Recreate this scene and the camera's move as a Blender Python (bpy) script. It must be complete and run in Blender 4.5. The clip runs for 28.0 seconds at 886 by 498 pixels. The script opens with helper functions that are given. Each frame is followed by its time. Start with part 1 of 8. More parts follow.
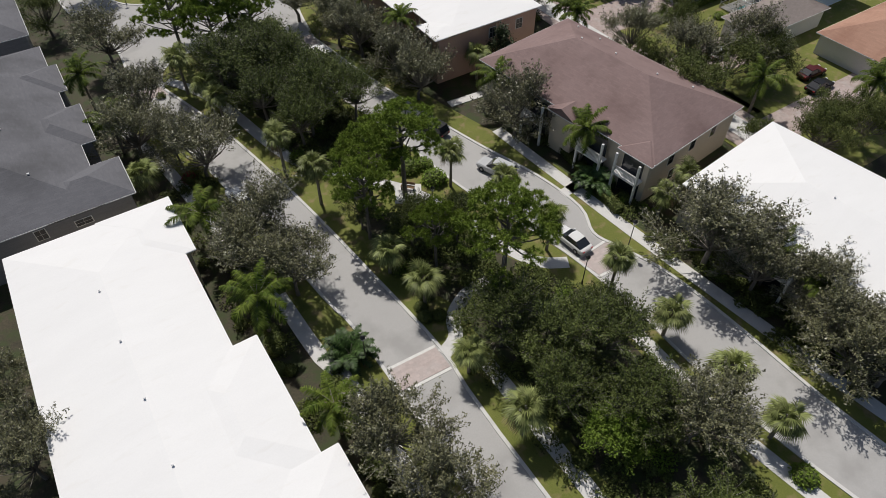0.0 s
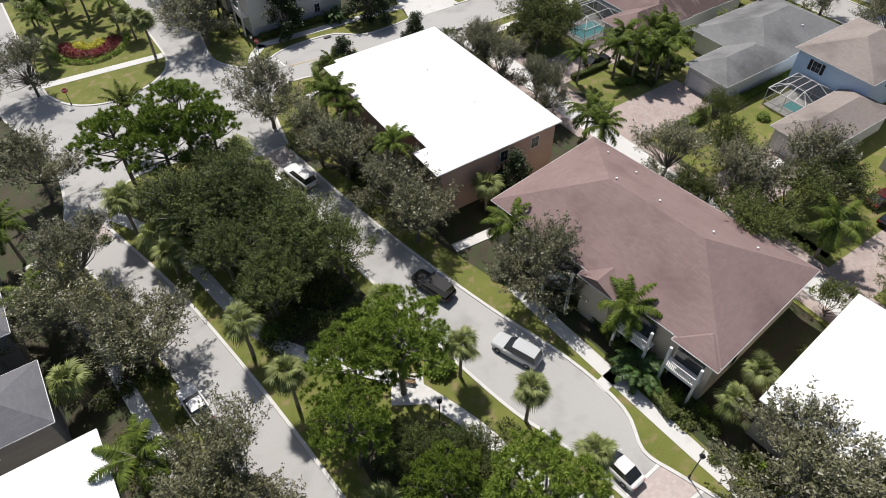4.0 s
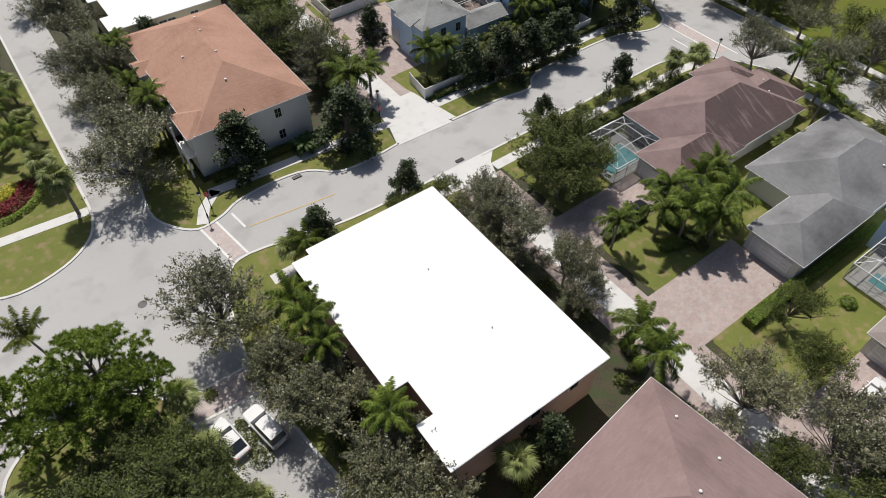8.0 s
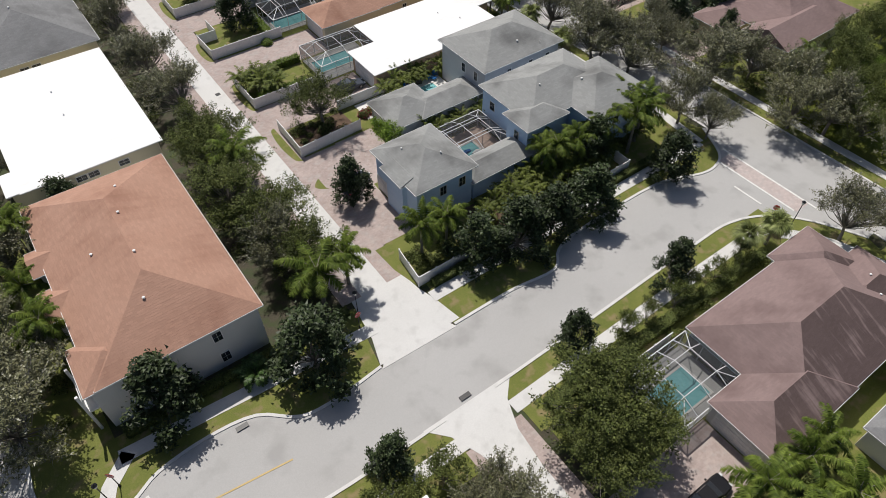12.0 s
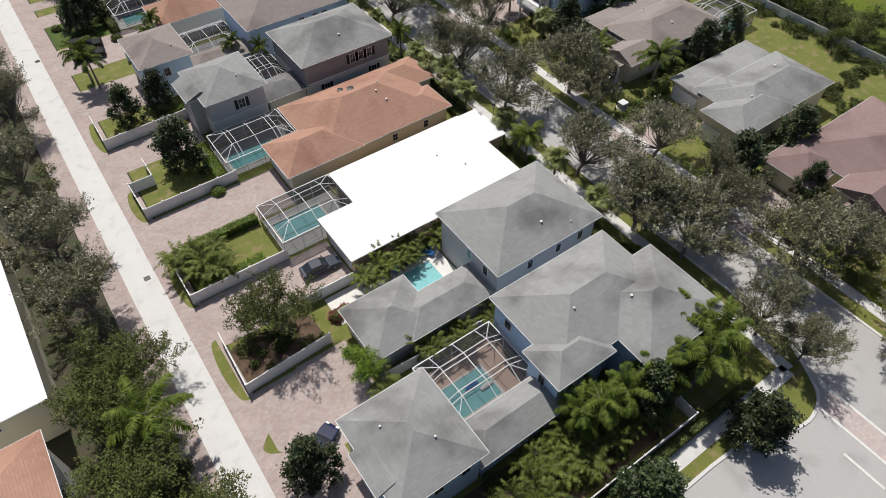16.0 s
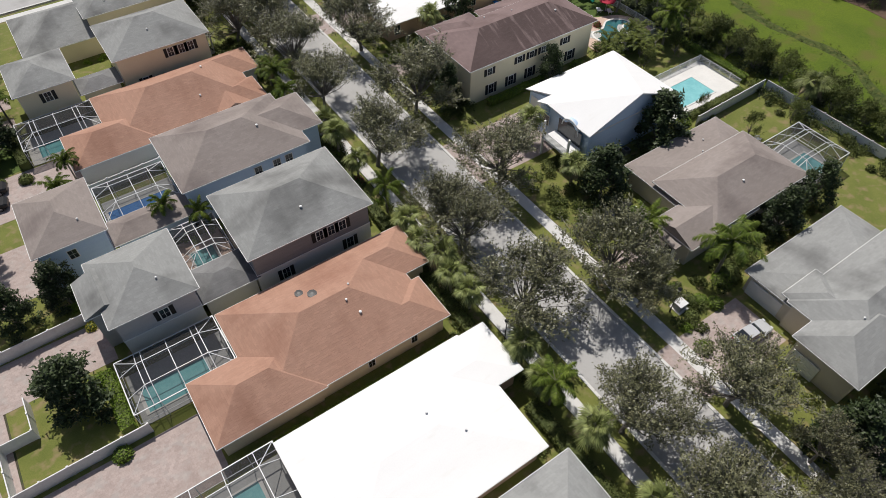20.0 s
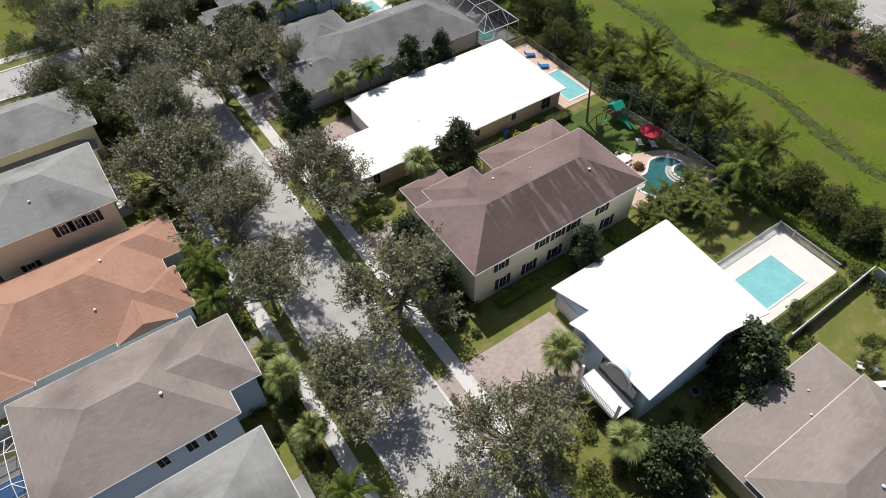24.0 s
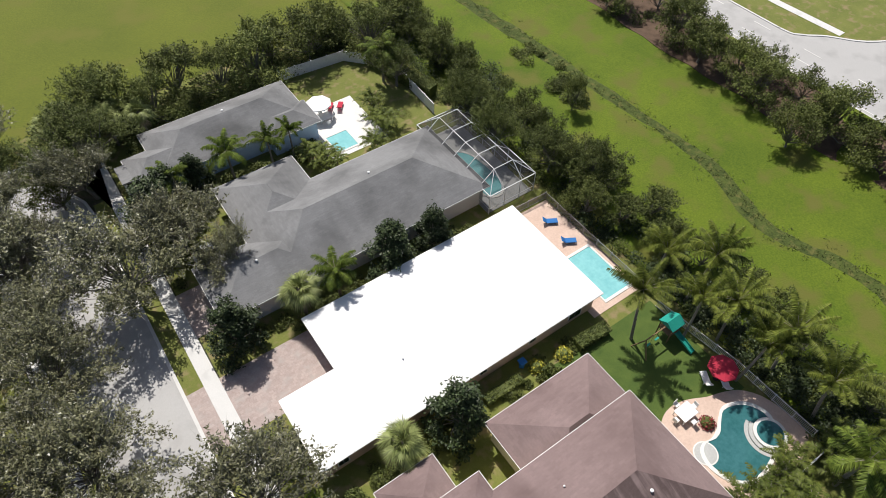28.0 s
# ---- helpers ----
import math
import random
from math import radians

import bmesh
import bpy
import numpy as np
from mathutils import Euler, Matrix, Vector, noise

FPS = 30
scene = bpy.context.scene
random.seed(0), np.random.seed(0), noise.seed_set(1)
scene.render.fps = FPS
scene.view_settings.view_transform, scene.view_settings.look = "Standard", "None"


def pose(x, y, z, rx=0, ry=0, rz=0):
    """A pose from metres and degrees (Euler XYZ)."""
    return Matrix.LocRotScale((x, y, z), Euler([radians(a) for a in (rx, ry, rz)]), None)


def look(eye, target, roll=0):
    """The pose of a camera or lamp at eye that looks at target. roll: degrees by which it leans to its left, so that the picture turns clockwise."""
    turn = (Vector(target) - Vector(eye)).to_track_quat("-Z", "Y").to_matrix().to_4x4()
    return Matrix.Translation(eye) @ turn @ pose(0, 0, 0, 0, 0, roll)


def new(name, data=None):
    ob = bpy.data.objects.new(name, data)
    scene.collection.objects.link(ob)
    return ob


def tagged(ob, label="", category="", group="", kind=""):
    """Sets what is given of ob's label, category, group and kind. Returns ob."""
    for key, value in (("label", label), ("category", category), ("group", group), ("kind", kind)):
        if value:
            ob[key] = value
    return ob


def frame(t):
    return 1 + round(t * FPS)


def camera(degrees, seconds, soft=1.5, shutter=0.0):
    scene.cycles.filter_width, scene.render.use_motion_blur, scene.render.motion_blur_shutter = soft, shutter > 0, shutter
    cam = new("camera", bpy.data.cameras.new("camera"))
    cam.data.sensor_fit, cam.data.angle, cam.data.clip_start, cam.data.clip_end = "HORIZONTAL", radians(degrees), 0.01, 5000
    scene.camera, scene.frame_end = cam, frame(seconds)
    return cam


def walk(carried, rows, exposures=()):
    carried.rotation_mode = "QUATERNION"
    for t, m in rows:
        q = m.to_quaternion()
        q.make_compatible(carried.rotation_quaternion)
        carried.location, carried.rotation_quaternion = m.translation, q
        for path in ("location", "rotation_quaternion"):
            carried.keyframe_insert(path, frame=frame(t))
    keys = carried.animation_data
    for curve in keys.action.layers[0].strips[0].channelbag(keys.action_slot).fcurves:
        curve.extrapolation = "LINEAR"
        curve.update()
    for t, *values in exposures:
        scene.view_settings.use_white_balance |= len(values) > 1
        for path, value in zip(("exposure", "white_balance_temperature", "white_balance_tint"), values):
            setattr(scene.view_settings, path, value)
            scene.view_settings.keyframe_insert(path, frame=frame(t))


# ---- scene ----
cam = camera(69.15, 28.0, soft=0.5)
# seconds, eye, heading, pitch, roll (degrees)
PATH = [
    (0, (52.62, 47.29, 50.08), -32.55, -47.22, -0.53),
    (0.5, (53.85, 49.30, 50.19), -32.62, -47.15, -0.55),
    (1, (55.19, 51.46, 50.32), -32.66, -47.05, -0.60),
    (1.5, (56.64, 53.81, 50.46), -32.68, -46.95, -0.62),
    (2, (58.15, 56.32, 50.58), -32.73, -46.88, -0.61),
    (2.5, (59.74, 59.06, 50.71), -32.88, -46.79, -0.62),
    (3, (61.36, 61.89, 50.89), -33.05, -46.73, -0.57),
    (3.5, (63.04, 64.81, 51.19), -33.24, -46.70, -0.46),
    (5.5, (69.25, 79.63, 55.94), -35.76, -48.96, -0.07),
    (6, (71.44, 83.13, 56.33), -35.99, -49.10, 0.04),
    (6.5, (73.72, 86.59, 56.57), -36.19, -49.13, 0.13),
    (7, (76.08, 90.04, 56.69), -36.29, -49.14, 0.22),
    (7.5, (78.58, 93.50, 56.72), -36.30, -49.14, 0.23),
    (8, (81.12, 96.91, 56.73), -36.27, -49.16, 0.16),
    (8.5, (83.66, 100.30, 56.72), -36.18, -49.13, 0.07),
    (9, (86.18, 103.68, 56.70), -36.10, -49.08, -0.05),
    (9.5, (88.63, 106.97, 56.68), -36.08, -49.01, -0.17),
    (10, (91.07, 110.31, 56.66), -36.06, -48.93, -0.24),
    (10.5, (93.59, 113.70, 56.63), -36.06, -48.86, -0.23),
    (11, (96.16, 117.14, 56.59), -36.05, -48.79, -0.18),
    (11.5, (98.73, 120.62, 56.58), -36.03, -48.71, -0.10),
    (12, (101.28, 124.11, 56.60), -36.02, -48.66, -0.06),
    (12.5, (103.91, 127.60, 56.67), -35.97, -48.65, 0.00),
    (14.5, (114.85, 141.87, 57.44), -35.57, -49.21, -0.13),
    (15, (117.44, 145.44, 57.49), -35.57, -49.24, -0.14),
    (15.5, (120.08, 149.04, 57.49), -35.51, -49.28, -0.14),
    (16, (122.81, 152.57, 57.49), -35.33, -49.31, -0.19),
    (16.5, (125.58, 155.93, 57.49), -35.13, -49.32, -0.30),
    (17, (128.38, 159.42, 57.49), -34.91, -49.32, -0.37),
    (17.5, (131.10, 163.06, 57.48), -34.79, -49.41, -0.43),
    (18, (133.81, 166.69, 57.49), -34.71, -49.50, -0.46),
    (18.5, (136.48, 170.27, 57.49), -34.59, -49.57, -0.47),
    (19, (139.18, 173.73, 57.50), -34.47, -49.57, -0.43),
    (19.5, (141.88, 177.31, 57.46), -34.25, -49.67, -0.33),
    (20, (144.60, 180.96, 57.40), -34.15, -49.75, -0.27),
    (20.5, (147.25, 184.67, 57.37), -34.08, -49.82, -0.33),
    (21, (150.01, 188.39, 57.30), -33.98, -49.94, -0.39),
    (21.5, (152.72, 192.15, 57.19), -33.93, -50.04, -0.46),
    (23.5, (163.02, 207.44, 55.67), -34.63, -49.85, 0.03),
    (24, (165.49, 211.11, 55.73), -34.67, -50.00, 0.14),
    (24.5, (168.01, 214.90, 55.85), -34.77, -50.14, 0.13),
    (25, (170.61, 218.75, 56.00), -34.93, -50.36, 0.08),
    (25.5, (173.19, 222.64, 56.14), -35.11, -50.63, 0.05),
    (26, (175.71, 226.40, 56.25), -35.26, -50.86, 0.09),
    (26.5, (178.23, 230.00, 56.25), -35.33, -50.98, 0.19),
    (27, (180.83, 233.54, 56.15), -35.34, -51.03, 0.26),
    (27.5, (183.43, 237.04, 56.00), -35.32, -51.06, 0.33),
    (28, (186.06, 240.53, 55.82), -35.28, -51.12, 0.42),
]


def flight(eye, heading, pitch, roll):
    h, p = radians(heading), radians(pitch)
    ahead = Vector((-math.sin(h) * math.cos(p), math.cos(h) * math.cos(p), math.sin(p)))
    return look(eye, Vector(eye) + ahead * 50, roll)


EXPOSURES = [(0, -0.48), (2, -0.32), (3.5, -0.04), (6, 0.09), (8, -0.16), (9, -0.42), (10, -0.55), (11, -0.41), (12.5, -0.18), (15, -0.22), (17, -0.11), (18, -0.17), (20, -0.24), (21.5, -0.02), (24, -0.08), (25, -0.26), (26, -0.36), (27, -0.14), (28, 0.08)]
walk(cam, [(t, flight(eye, h, p, r)) for t, eye, h, p, r in PATH], EXPOSURES)

# ---------------------------------------------------------------- world, sun
SUN_TO = Vector((0.19, 0.98, 1.66)).normalized()
world = bpy.data.worlds.new("world")
scene.world = world
world.use_nodes = True
wn = world.node_tree.nodes
sky = wn.new("ShaderNodeTexSky")
sky.sky_type = "NISHITA"
sky.sun_disc = False
sky.dust_density = 2.0
sky.sun_elevation = math.asin(SUN_TO.z)
sky.sun_rotation = math.atan2(SUN_TO.x, SUN_TO.y)
world.node_tree.links.new(sky.outputs[0], wn["Background"].inputs[0])
wn["Background"].inputs[1].default_value = 0.074
sun = new("sun", bpy.data.lights.new("sun", "SUN"))
sun.data.energy, sun.data.angle, sun.data.color = 4.35, radians(0.55), (1.0, 0.957, 0.9)
sun.matrix_world = look(SUN_TO * 100, (0, 0, 0))

# ---------------------------------------------------------------- materials
MATS = {}


def surface(name, c1, c2, big=0.4, fine=6.0, rough=0.8, bump=0.3, dist=0.02, metal=0.0, spec=0.4, c3=None, spots=0.62,
            stretch=(1, 1, 1), random=0.0, island=0.0, translucent=0.0, alpha=1.0, soft=0.08):
    """Two colours mixed by a wide and a fine noise, with patches of a third, and a fine relief."""
    m = bpy.data.materials.new(name)
    m.use_nodes = True
    nt = m.node_tree
    n, link = nt.nodes, nt.links.new
    b = n["Principled BSDF"]
    tc = n.new("ShaderNodeNewGeometry")
    mp = n.new("ShaderNodeMapping")
    mp.inputs["Scale"].default_value = stretch
    link(tc.outputs["Position"], mp.inputs[0])
    n1 = n.new("ShaderNodeTexNoise")
    n1.inputs["Scale"].default_value, n1.inputs["Detail"].default_value = big, 5
    n2 = n.new("ShaderNodeTexNoise")
    n2.inputs["Scale"].default_value, n2.inputs["Detail"].default_value = fine, 4
    link(mp.outputs[0], n1.inputs[0])
    link(tc.outputs["Position"], n2.inputs[0])
    mix = n.new("ShaderNodeMath")
    mix.operation = "MULTIPLY_ADD"
    mix.inputs[1].default_value = 0.5
    half = n.new("ShaderNodeMath")
    half.operation = "MULTIPLY"
    half.inputs[1].default_value = 0.5
    link(n2.outputs[0], half.inputs[0])
    link(n1.outputs[0], mix.inputs[0])
    link(half.outputs[0], mix.inputs[2])
    rr = n.new("ShaderNodeMapRange")
    rr.inputs[1].default_value, rr.inputs[2].default_value = 0.34, 0.66
    link(mix.outputs[0], rr.inputs[0])
    col = n.new("ShaderNodeMix")
    col.data_type = "RGBA"
    col.inputs[6].default_value, col.inputs[7].default_value = (*c1, 1), (*c2, 1)
    link(rr.outputs[0], col.inputs[0])
    out = col.outputs[2]
    if c3:
        n3 = n.new("ShaderNodeTexNoise")
        n3.inputs["Scale"].default_value, n3.inputs["Detail"].default_value = big * 2.3, 6
        link(mp.outputs[0], n3.inputs[0])
        r3 = n.new("ShaderNodeMapRange")
        r3.inputs[1].default_value, r3.inputs[2].default_value = spots - soft, spots + soft
        link(n3.outputs[0], r3.inputs[0])
        k3 = n.new("ShaderNodeMix")
        k3.data_type = "RGBA"
        k3.inputs[7].default_value = (*c3, 1)
        link(r3.outputs[0], k3.inputs[0])
        link(out, k3.inputs[6])
        out = k3.outputs[2]
    for amount, source in ((random, "ObjectInfo"), (island, "Geometry")):
        if amount:
            if source == "ObjectInfo":
                src = n.new("ShaderNodeObjectInfo").outputs["Random"]
            else:
                src = tc.outputs["Random Per Island"]
            val = n.new("ShaderNodeMapRange")
            val.inputs[3].default_value, val.inputs[4].default_value = 1 - amount, 1 + amount
            link(src, val.inputs[0])
            hs = n.new("ShaderNodeHueSaturation")
            link(val.outputs[0], hs.inputs["Value"])
            link(out, hs.inputs["Color"])
            out = hs.outputs[0]
    link(out, b.inputs["Base Color"])
    b.inputs["Roughness"].default_value, b.inputs["Metallic"].default_value = rough, metal
    b.inputs["Specular IOR Level"].default_value = spec
    if bump:
        bp = n.new("ShaderNodeBump")
        bp.inputs["Strength"].default_value, bp.inputs["Distance"].default_value = bump, dist
        link(n2.outputs[0], bp.inputs["Height"])
        link(bp.outputs[0], b.inputs["Normal"])
    shader = b.outputs[0]
    if translucent:
        tr = n.new("ShaderNodeBsdfTranslucent")
        link(out, tr.inputs[0])
        ms = n.new("ShaderNodeMixShader")
        ms.inputs[0].default_value = translucent
        link(shader, ms.inputs[1])
        link(tr.outputs[0], ms.inputs[2])
        shader = ms.outputs[0]
    if alpha < 1:
        tp = n.new("ShaderNodeBsdfTransparent")
        ms = n.new("ShaderNodeMixShader")
        ms.inputs[0].default_value = alpha
        link(tp.outputs[0], ms.inputs[1])
        link(shader, ms.inputs[2])
        shader = ms.outputs[0]
    link(shader, n["Material Output"].inputs[0])
    MATS[name] = m
    return m


def roofing(name, c1, c2, stain, amount, course=0.26, tab=0.62, streak=0.12, relief=0.4, soft=0.11, run=(0.9, 0.14)):
    """Asphalt shingles laid in courses up each slope (UV: along the eaves, up the slope), with weather stains that run down it."""
    m = surface(name, c1, c2, big=0.22, fine=9, rough=0.9, bump=0.0, spec=0.25)
    n, link = m.node_tree.nodes, m.node_tree.links.new
    b = n["Principled BSDF"]
    out = b.inputs["Base Color"].links[0].from_socket
    uv = n.new("ShaderNodeUVMap")
    # stains: a wide patch broken by narrow streaks down the slope
    wide = n.new("ShaderNodeTexNoise")
    wide.inputs["Scale"].default_value, wide.inputs["Detail"].default_value = 0.17, 4
    geo = n.new("ShaderNodeNewGeometry")
    link(geo.outputs["Position"], wide.inputs[0])
    mp = n.new("ShaderNodeMapping")
    mp.inputs["Scale"].default_value = (*run, 1)
    link(uv.outputs[0], mp.inputs[0])
    runs = n.new("ShaderNodeTexNoise")
    runs.inputs["Scale"].default_value, runs.inputs["Detail"].default_value = 1.0, 5
    link(mp.outputs[0], runs.inputs[0])
    both = n.new("ShaderNodeMix")
    both.inputs[0].default_value = streak
    link(wide.outputs[0], both.inputs[2])
    link(runs.outputs[0], both.inputs[3])
    mask = n.new("ShaderNodeMapRange")
    mask.inputs[1].default_value, mask.inputs[2].default_value = amount - soft, amount + soft
    link(both.outputs[0], mask.inputs[0])
    worn = n.new("ShaderNodeMix")
    worn.data_type = "RGBA"
    worn.inputs[7].default_value = (*stain, 1)
    link(mask.outputs[0], worn.inputs[0])
    link(out, worn.inputs[6])
    # tabs of uneven tone
    tabs = n.new("ShaderNodeTexBrick")
    tabs.inputs["Color1"].default_value, tabs.inputs["Color2"].default_value = (0.0, 0.0, 0.0, 1), (1, 1, 1, 1)
    tabs.inputs["Mortar"].default_value = (0.1, 0.1, 0.1, 1)
    tabs.inputs["Scale"].default_value, tabs.inputs["Mortar Size"].default_value = 1.0, 0.012
    tabs.inputs["Brick Width"].default_value, tabs.inputs["Row Height"].default_value = tab, course
    link(uv.outputs[0], tabs.inputs["Vector"])
    tone = n.new("ShaderNodeMapRange")
    tone.inputs[3].default_value, tone.inputs[4].default_value = 0.93, 1.05
    link(tabs.outputs["Color"], tone.inputs[0])
    hs = n.new("ShaderNodeHueSaturation")
    link(tone.outputs[0], hs.inputs["Value"])
    link(worn.outputs[2], hs.inputs["Color"])
    link(hs.outputs[0], b.inputs["Base Color"])
    # each course overlaps the one below, thick at its lower edge
    sep = n.new("ShaderNodeSeparateXYZ")
    link(uv.outputs[0], sep.inputs[0])
    div = n.new("ShaderNodeMath")
    div.operation = "DIVIDE"
    div.inputs[1].default_value = course
    link(sep.outputs[1], div.inputs[0])
    fr = n.new("ShaderNodeMath")
    fr.operation = "FRACT"
    link(div.outputs[0], fr.inputs[0])
    hgt = n.new("ShaderNodeMath")
    hgt.operation = "MULTIPLY_ADD"
    hgt.inputs[1].default_value = -0.3
    link(fr.outputs[0], hgt.inputs[0])
    link(tabs.outputs["Color"], hgt.inputs[2])
    bp = n.new("ShaderNodeBump")
    bp.inputs["Strength"].default_value, bp.inputs["Distance"].default_value = relief, 0.022
    link(hgt.outputs[0], bp.inputs["Height"])
    link(bp.outputs[0], b.inputs["Normal"])
    return m


def paving(name, c1, c2, c3, wide, deep):
    """Laid paving blocks of mixed tone with thin joints."""
    m = surface(name, c1, c2, big=0.4, fine=7, rough=0.9, bump=0.2, c3=c3, spots=0.58)
    n, link = m.node_tree.nodes, m.node_tree.links.new
    b = n["Principled BSDF"]
    old = b.inputs["Base Color"].links[0].from_socket
    geo = n.new("ShaderNodeNewGeometry")
    laid = n.new("ShaderNodeTexBrick")
    laid.inputs["Color1"].default_value, laid.inputs["Color2"].default_value = (0, 0, 0, 1), (1, 1, 1, 1)
    laid.inputs["Mortar"].default_value = (0.12, 0.12, 0.12, 1)
    laid.inputs["Scale"].default_value, laid.inputs["Mortar Size"].default_value = 1.0, 0.01
    laid.inputs["Brick Width"].default_value, laid.inputs["Row Height"].default_value = wide, deep
    link(geo.outputs["Position"], laid.inputs["Vector"])
    tone = n.new("ShaderNodeMapRange")
    tone.inputs[3].default_value, tone.inputs[4].default_value = 0.91, 1.07
    link(laid.outputs["Color"], tone.inputs[0])
    hs = n.new("ShaderNodeHueSaturation")
    link(tone.outputs[0], hs.inputs["Value"])
    link(old, hs.inputs["Color"])
    link(hs.outputs[0], b.inputs["Base Color"])
    return m


GROUND = surface("soil_and_leaf_litter", (0.035, 0.032, 0.018), (0.085, 0.07, 0.042), big=0.3, fine=5, c3=(0.045, 0.06, 0.018), spots=0.52)
LAWN = surface("mown_grass", (0.115, 0.14, 0.026), (0.195, 0.205, 0.05), big=0.35, fine=14, rough=0.9, bump=0.6, dist=0.03, c3=(0.25, 0.2, 0.095), spots=0.6)
# Darker, greener grass colour than LAWN, for two yards.
DEEP_GREEN = surface("deep_green_grass", (0.045, 0.085, 0.014), (0.1, 0.145, 0.026), big=0.5, fine=14, rough=0.9, bump=0.6, dist=0.03)
MEADOW = surface("meadow_grass", (0.058, 0.1, 0.003), (0.132, 0.178, 0.008), big=0.09, fine=5, rough=0.9, bump=0.6, dist=0.06, c3=(0.12, 0.125, 0.02), spots=0.58)
FIELD = surface("olive_field_grass", (0.088, 0.112, 0.008), (0.142, 0.162, 0.013), big=0.06, fine=4, rough=0.9, bump=0.6, dist=0.05, c3=(0.13, 0.135, 0.018), spots=0.6)
MULCH = surface("bark_mulch", (0.07, 0.045, 0.03), (0.16, 0.105, 0.07), big=0.8, fine=12, rough=0.95, bump=0.6)
ASPHALT = surface("worn_asphalt", (0.415, 0.406, 0.394), (0.475, 0.466, 0.454), big=0.12, fine=10, rough=0.9, bump=0.25, c3=(0.37, 0.361, 0.35), spots=0.6)
CONCRETE = surface("pale_concrete", (0.62, 0.61, 0.59), (0.69, 0.68, 0.66), big=0.3, fine=8, rough=0.88, bump=0.2, c3=(0.58, 0.57, 0.55), spots=0.62)
PAVERS = paving("pink_pavers", (0.37, 0.295, 0.268), (0.48, 0.395, 0.365), (0.43, 0.375, 0.35), 0.42, 0.3)
BRICKWAY = paving("rose_brick_paving", (0.48, 0.4, 0.375), (0.55, 0.475, 0.45), (0.5, 0.44, 0.42), 0.4, 0.3)
PAINTLINE = surface("road_paint", (0.62, 0.61, 0.58), (0.8, 0.79, 0.76), big=2, fine=14, rough=0.7, bump=0.1)
YELLOWLINE = surface("yellow_road_paint", (0.5, 0.36, 0.14), (0.6, 0.46, 0.22), big=2, fine=14, rough=0.7, bump=0.1)
WHITE = surface("white_paint", (0.76, 0.76, 0.75), (0.83, 0.83, 0.82), big=0.6, fine=9, rough=0.5, bump=0.05)
VINYL = surface("white_vinyl", (0.68, 0.68, 0.68), (0.78, 0.78, 0.78), big=0.5, fine=4, rough=0.5, bump=0.05, c3=(0.6, 0.6, 0.58), spots=0.68)
ROOF_WHITE = surface("white_coated_roof", (0.87, 0.865, 0.855), (0.83, 0.825, 0.815), big=0.4, fine=8, rough=0.7, bump=0.1, c3=(0.82, 0.81, 0.79), spots=0.68, stretch=(0.5, 1.6, 1))
ROOF_BROWN = roofing("mauve_brown_shingles", (0.24, 0.168, 0.158), (0.29, 0.208, 0.198), (0.19, 0.13, 0.122), 0.62)
ROOF_STAINED = roofing("weathered_mauve_brown_shingles", (0.225, 0.16, 0.15), (0.275, 0.2, 0.19), (0.17, 0.118, 0.112), 0.58)
# Darker brown than ROOF_STAINED, broken by pale streaks down the slope.
ROOF_STREAKED = roofing("dark_streaked_brown_shingles", (0.1, 0.071, 0.067), (0.135, 0.096, 0.091), (0.225, 0.166, 0.158), 0.575, streak=0.62, soft=0.05, run=(1.5, 0.2))
ROOF_DARK = roofing("dark_brown_shingles", (0.215, 0.155, 0.148), (0.265, 0.194, 0.187), (0.165, 0.116, 0.111), 0.56)
ROOF_GREY = roofing("grey_shingles", (0.288, 0.291, 0.281), (0.338, 0.34, 0.33), (0.15, 0.15, 0.146), 0.58)
ROOF_SLATE = roofing("slate_grey_shingles", (0.2, 0.2, 0.202), (0.26, 0.26, 0.26), (0.13, 0.13, 0.13), 0.56)
ROOF_WEST = roofing("blue_grey_slate_shingles", (0.142, 0.142, 0.155), (0.178, 0.178, 0.192), (0.11, 0.11, 0.118), 0.6)
ROOF_TAN = roofing("taupe_shingles", (0.275, 0.235, 0.213), (0.33, 0.285, 0.263), (0.19, 0.158, 0.147), 0.6)
ROOF_ORANGE = roofing("terracotta_shingles", (0.41, 0.235, 0.168), (0.47, 0.282, 0.208), (0.33, 0.178, 0.126), 0.6, relief=0.75, streak=0.3)
W_CREAM = surface("cream_stucco", (0.76, 0.69, 0.5), (0.82, 0.75, 0.56), fine=12, rough=0.9, bump=0.3)
W_BEIGE = surface("beige_stucco", (0.62, 0.55, 0.45), (0.69, 0.62, 0.52), fine=12, rough=0.9, bump=0.3)
W_PEACH = surface("peach_stucco", (0.62, 0.44, 0.32), (0.68, 0.5, 0.38), fine=12, rough=0.9, bump=0.3)
W_PINK = surface("pale_rose_brick", (0.5, 0.33, 0.26), (0.58, 0.41, 0.33), fine=12, rough=0.9, bump=0.3)
W_BLUE = surface("light_blue_siding", (0.54, 0.68, 0.87), (0.6, 0.74, 0.91), fine=9, rough=0.75, bump=0.2, stretch=(1, 1, 6))
W_GREY = surface("grey_siding", (0.46, 0.46, 0.475), (0.53, 0.53, 0.545), fine=9, rough=0.75, bump=0.2, stretch=(1, 1, 6))
W_DGREY = surface("dark_grey_siding", (0.22, 0.22, 0.23), (0.28, 0.28, 0.29), fine=9, rough=0.75, bump=0.2, stretch=(1, 1, 6))
W_WHITE = surface("off_white_stucco", (0.66, 0.65, 0.63), (0.74, 0.73, 0.71), fine=12, rough=0.9, bump=0.3)
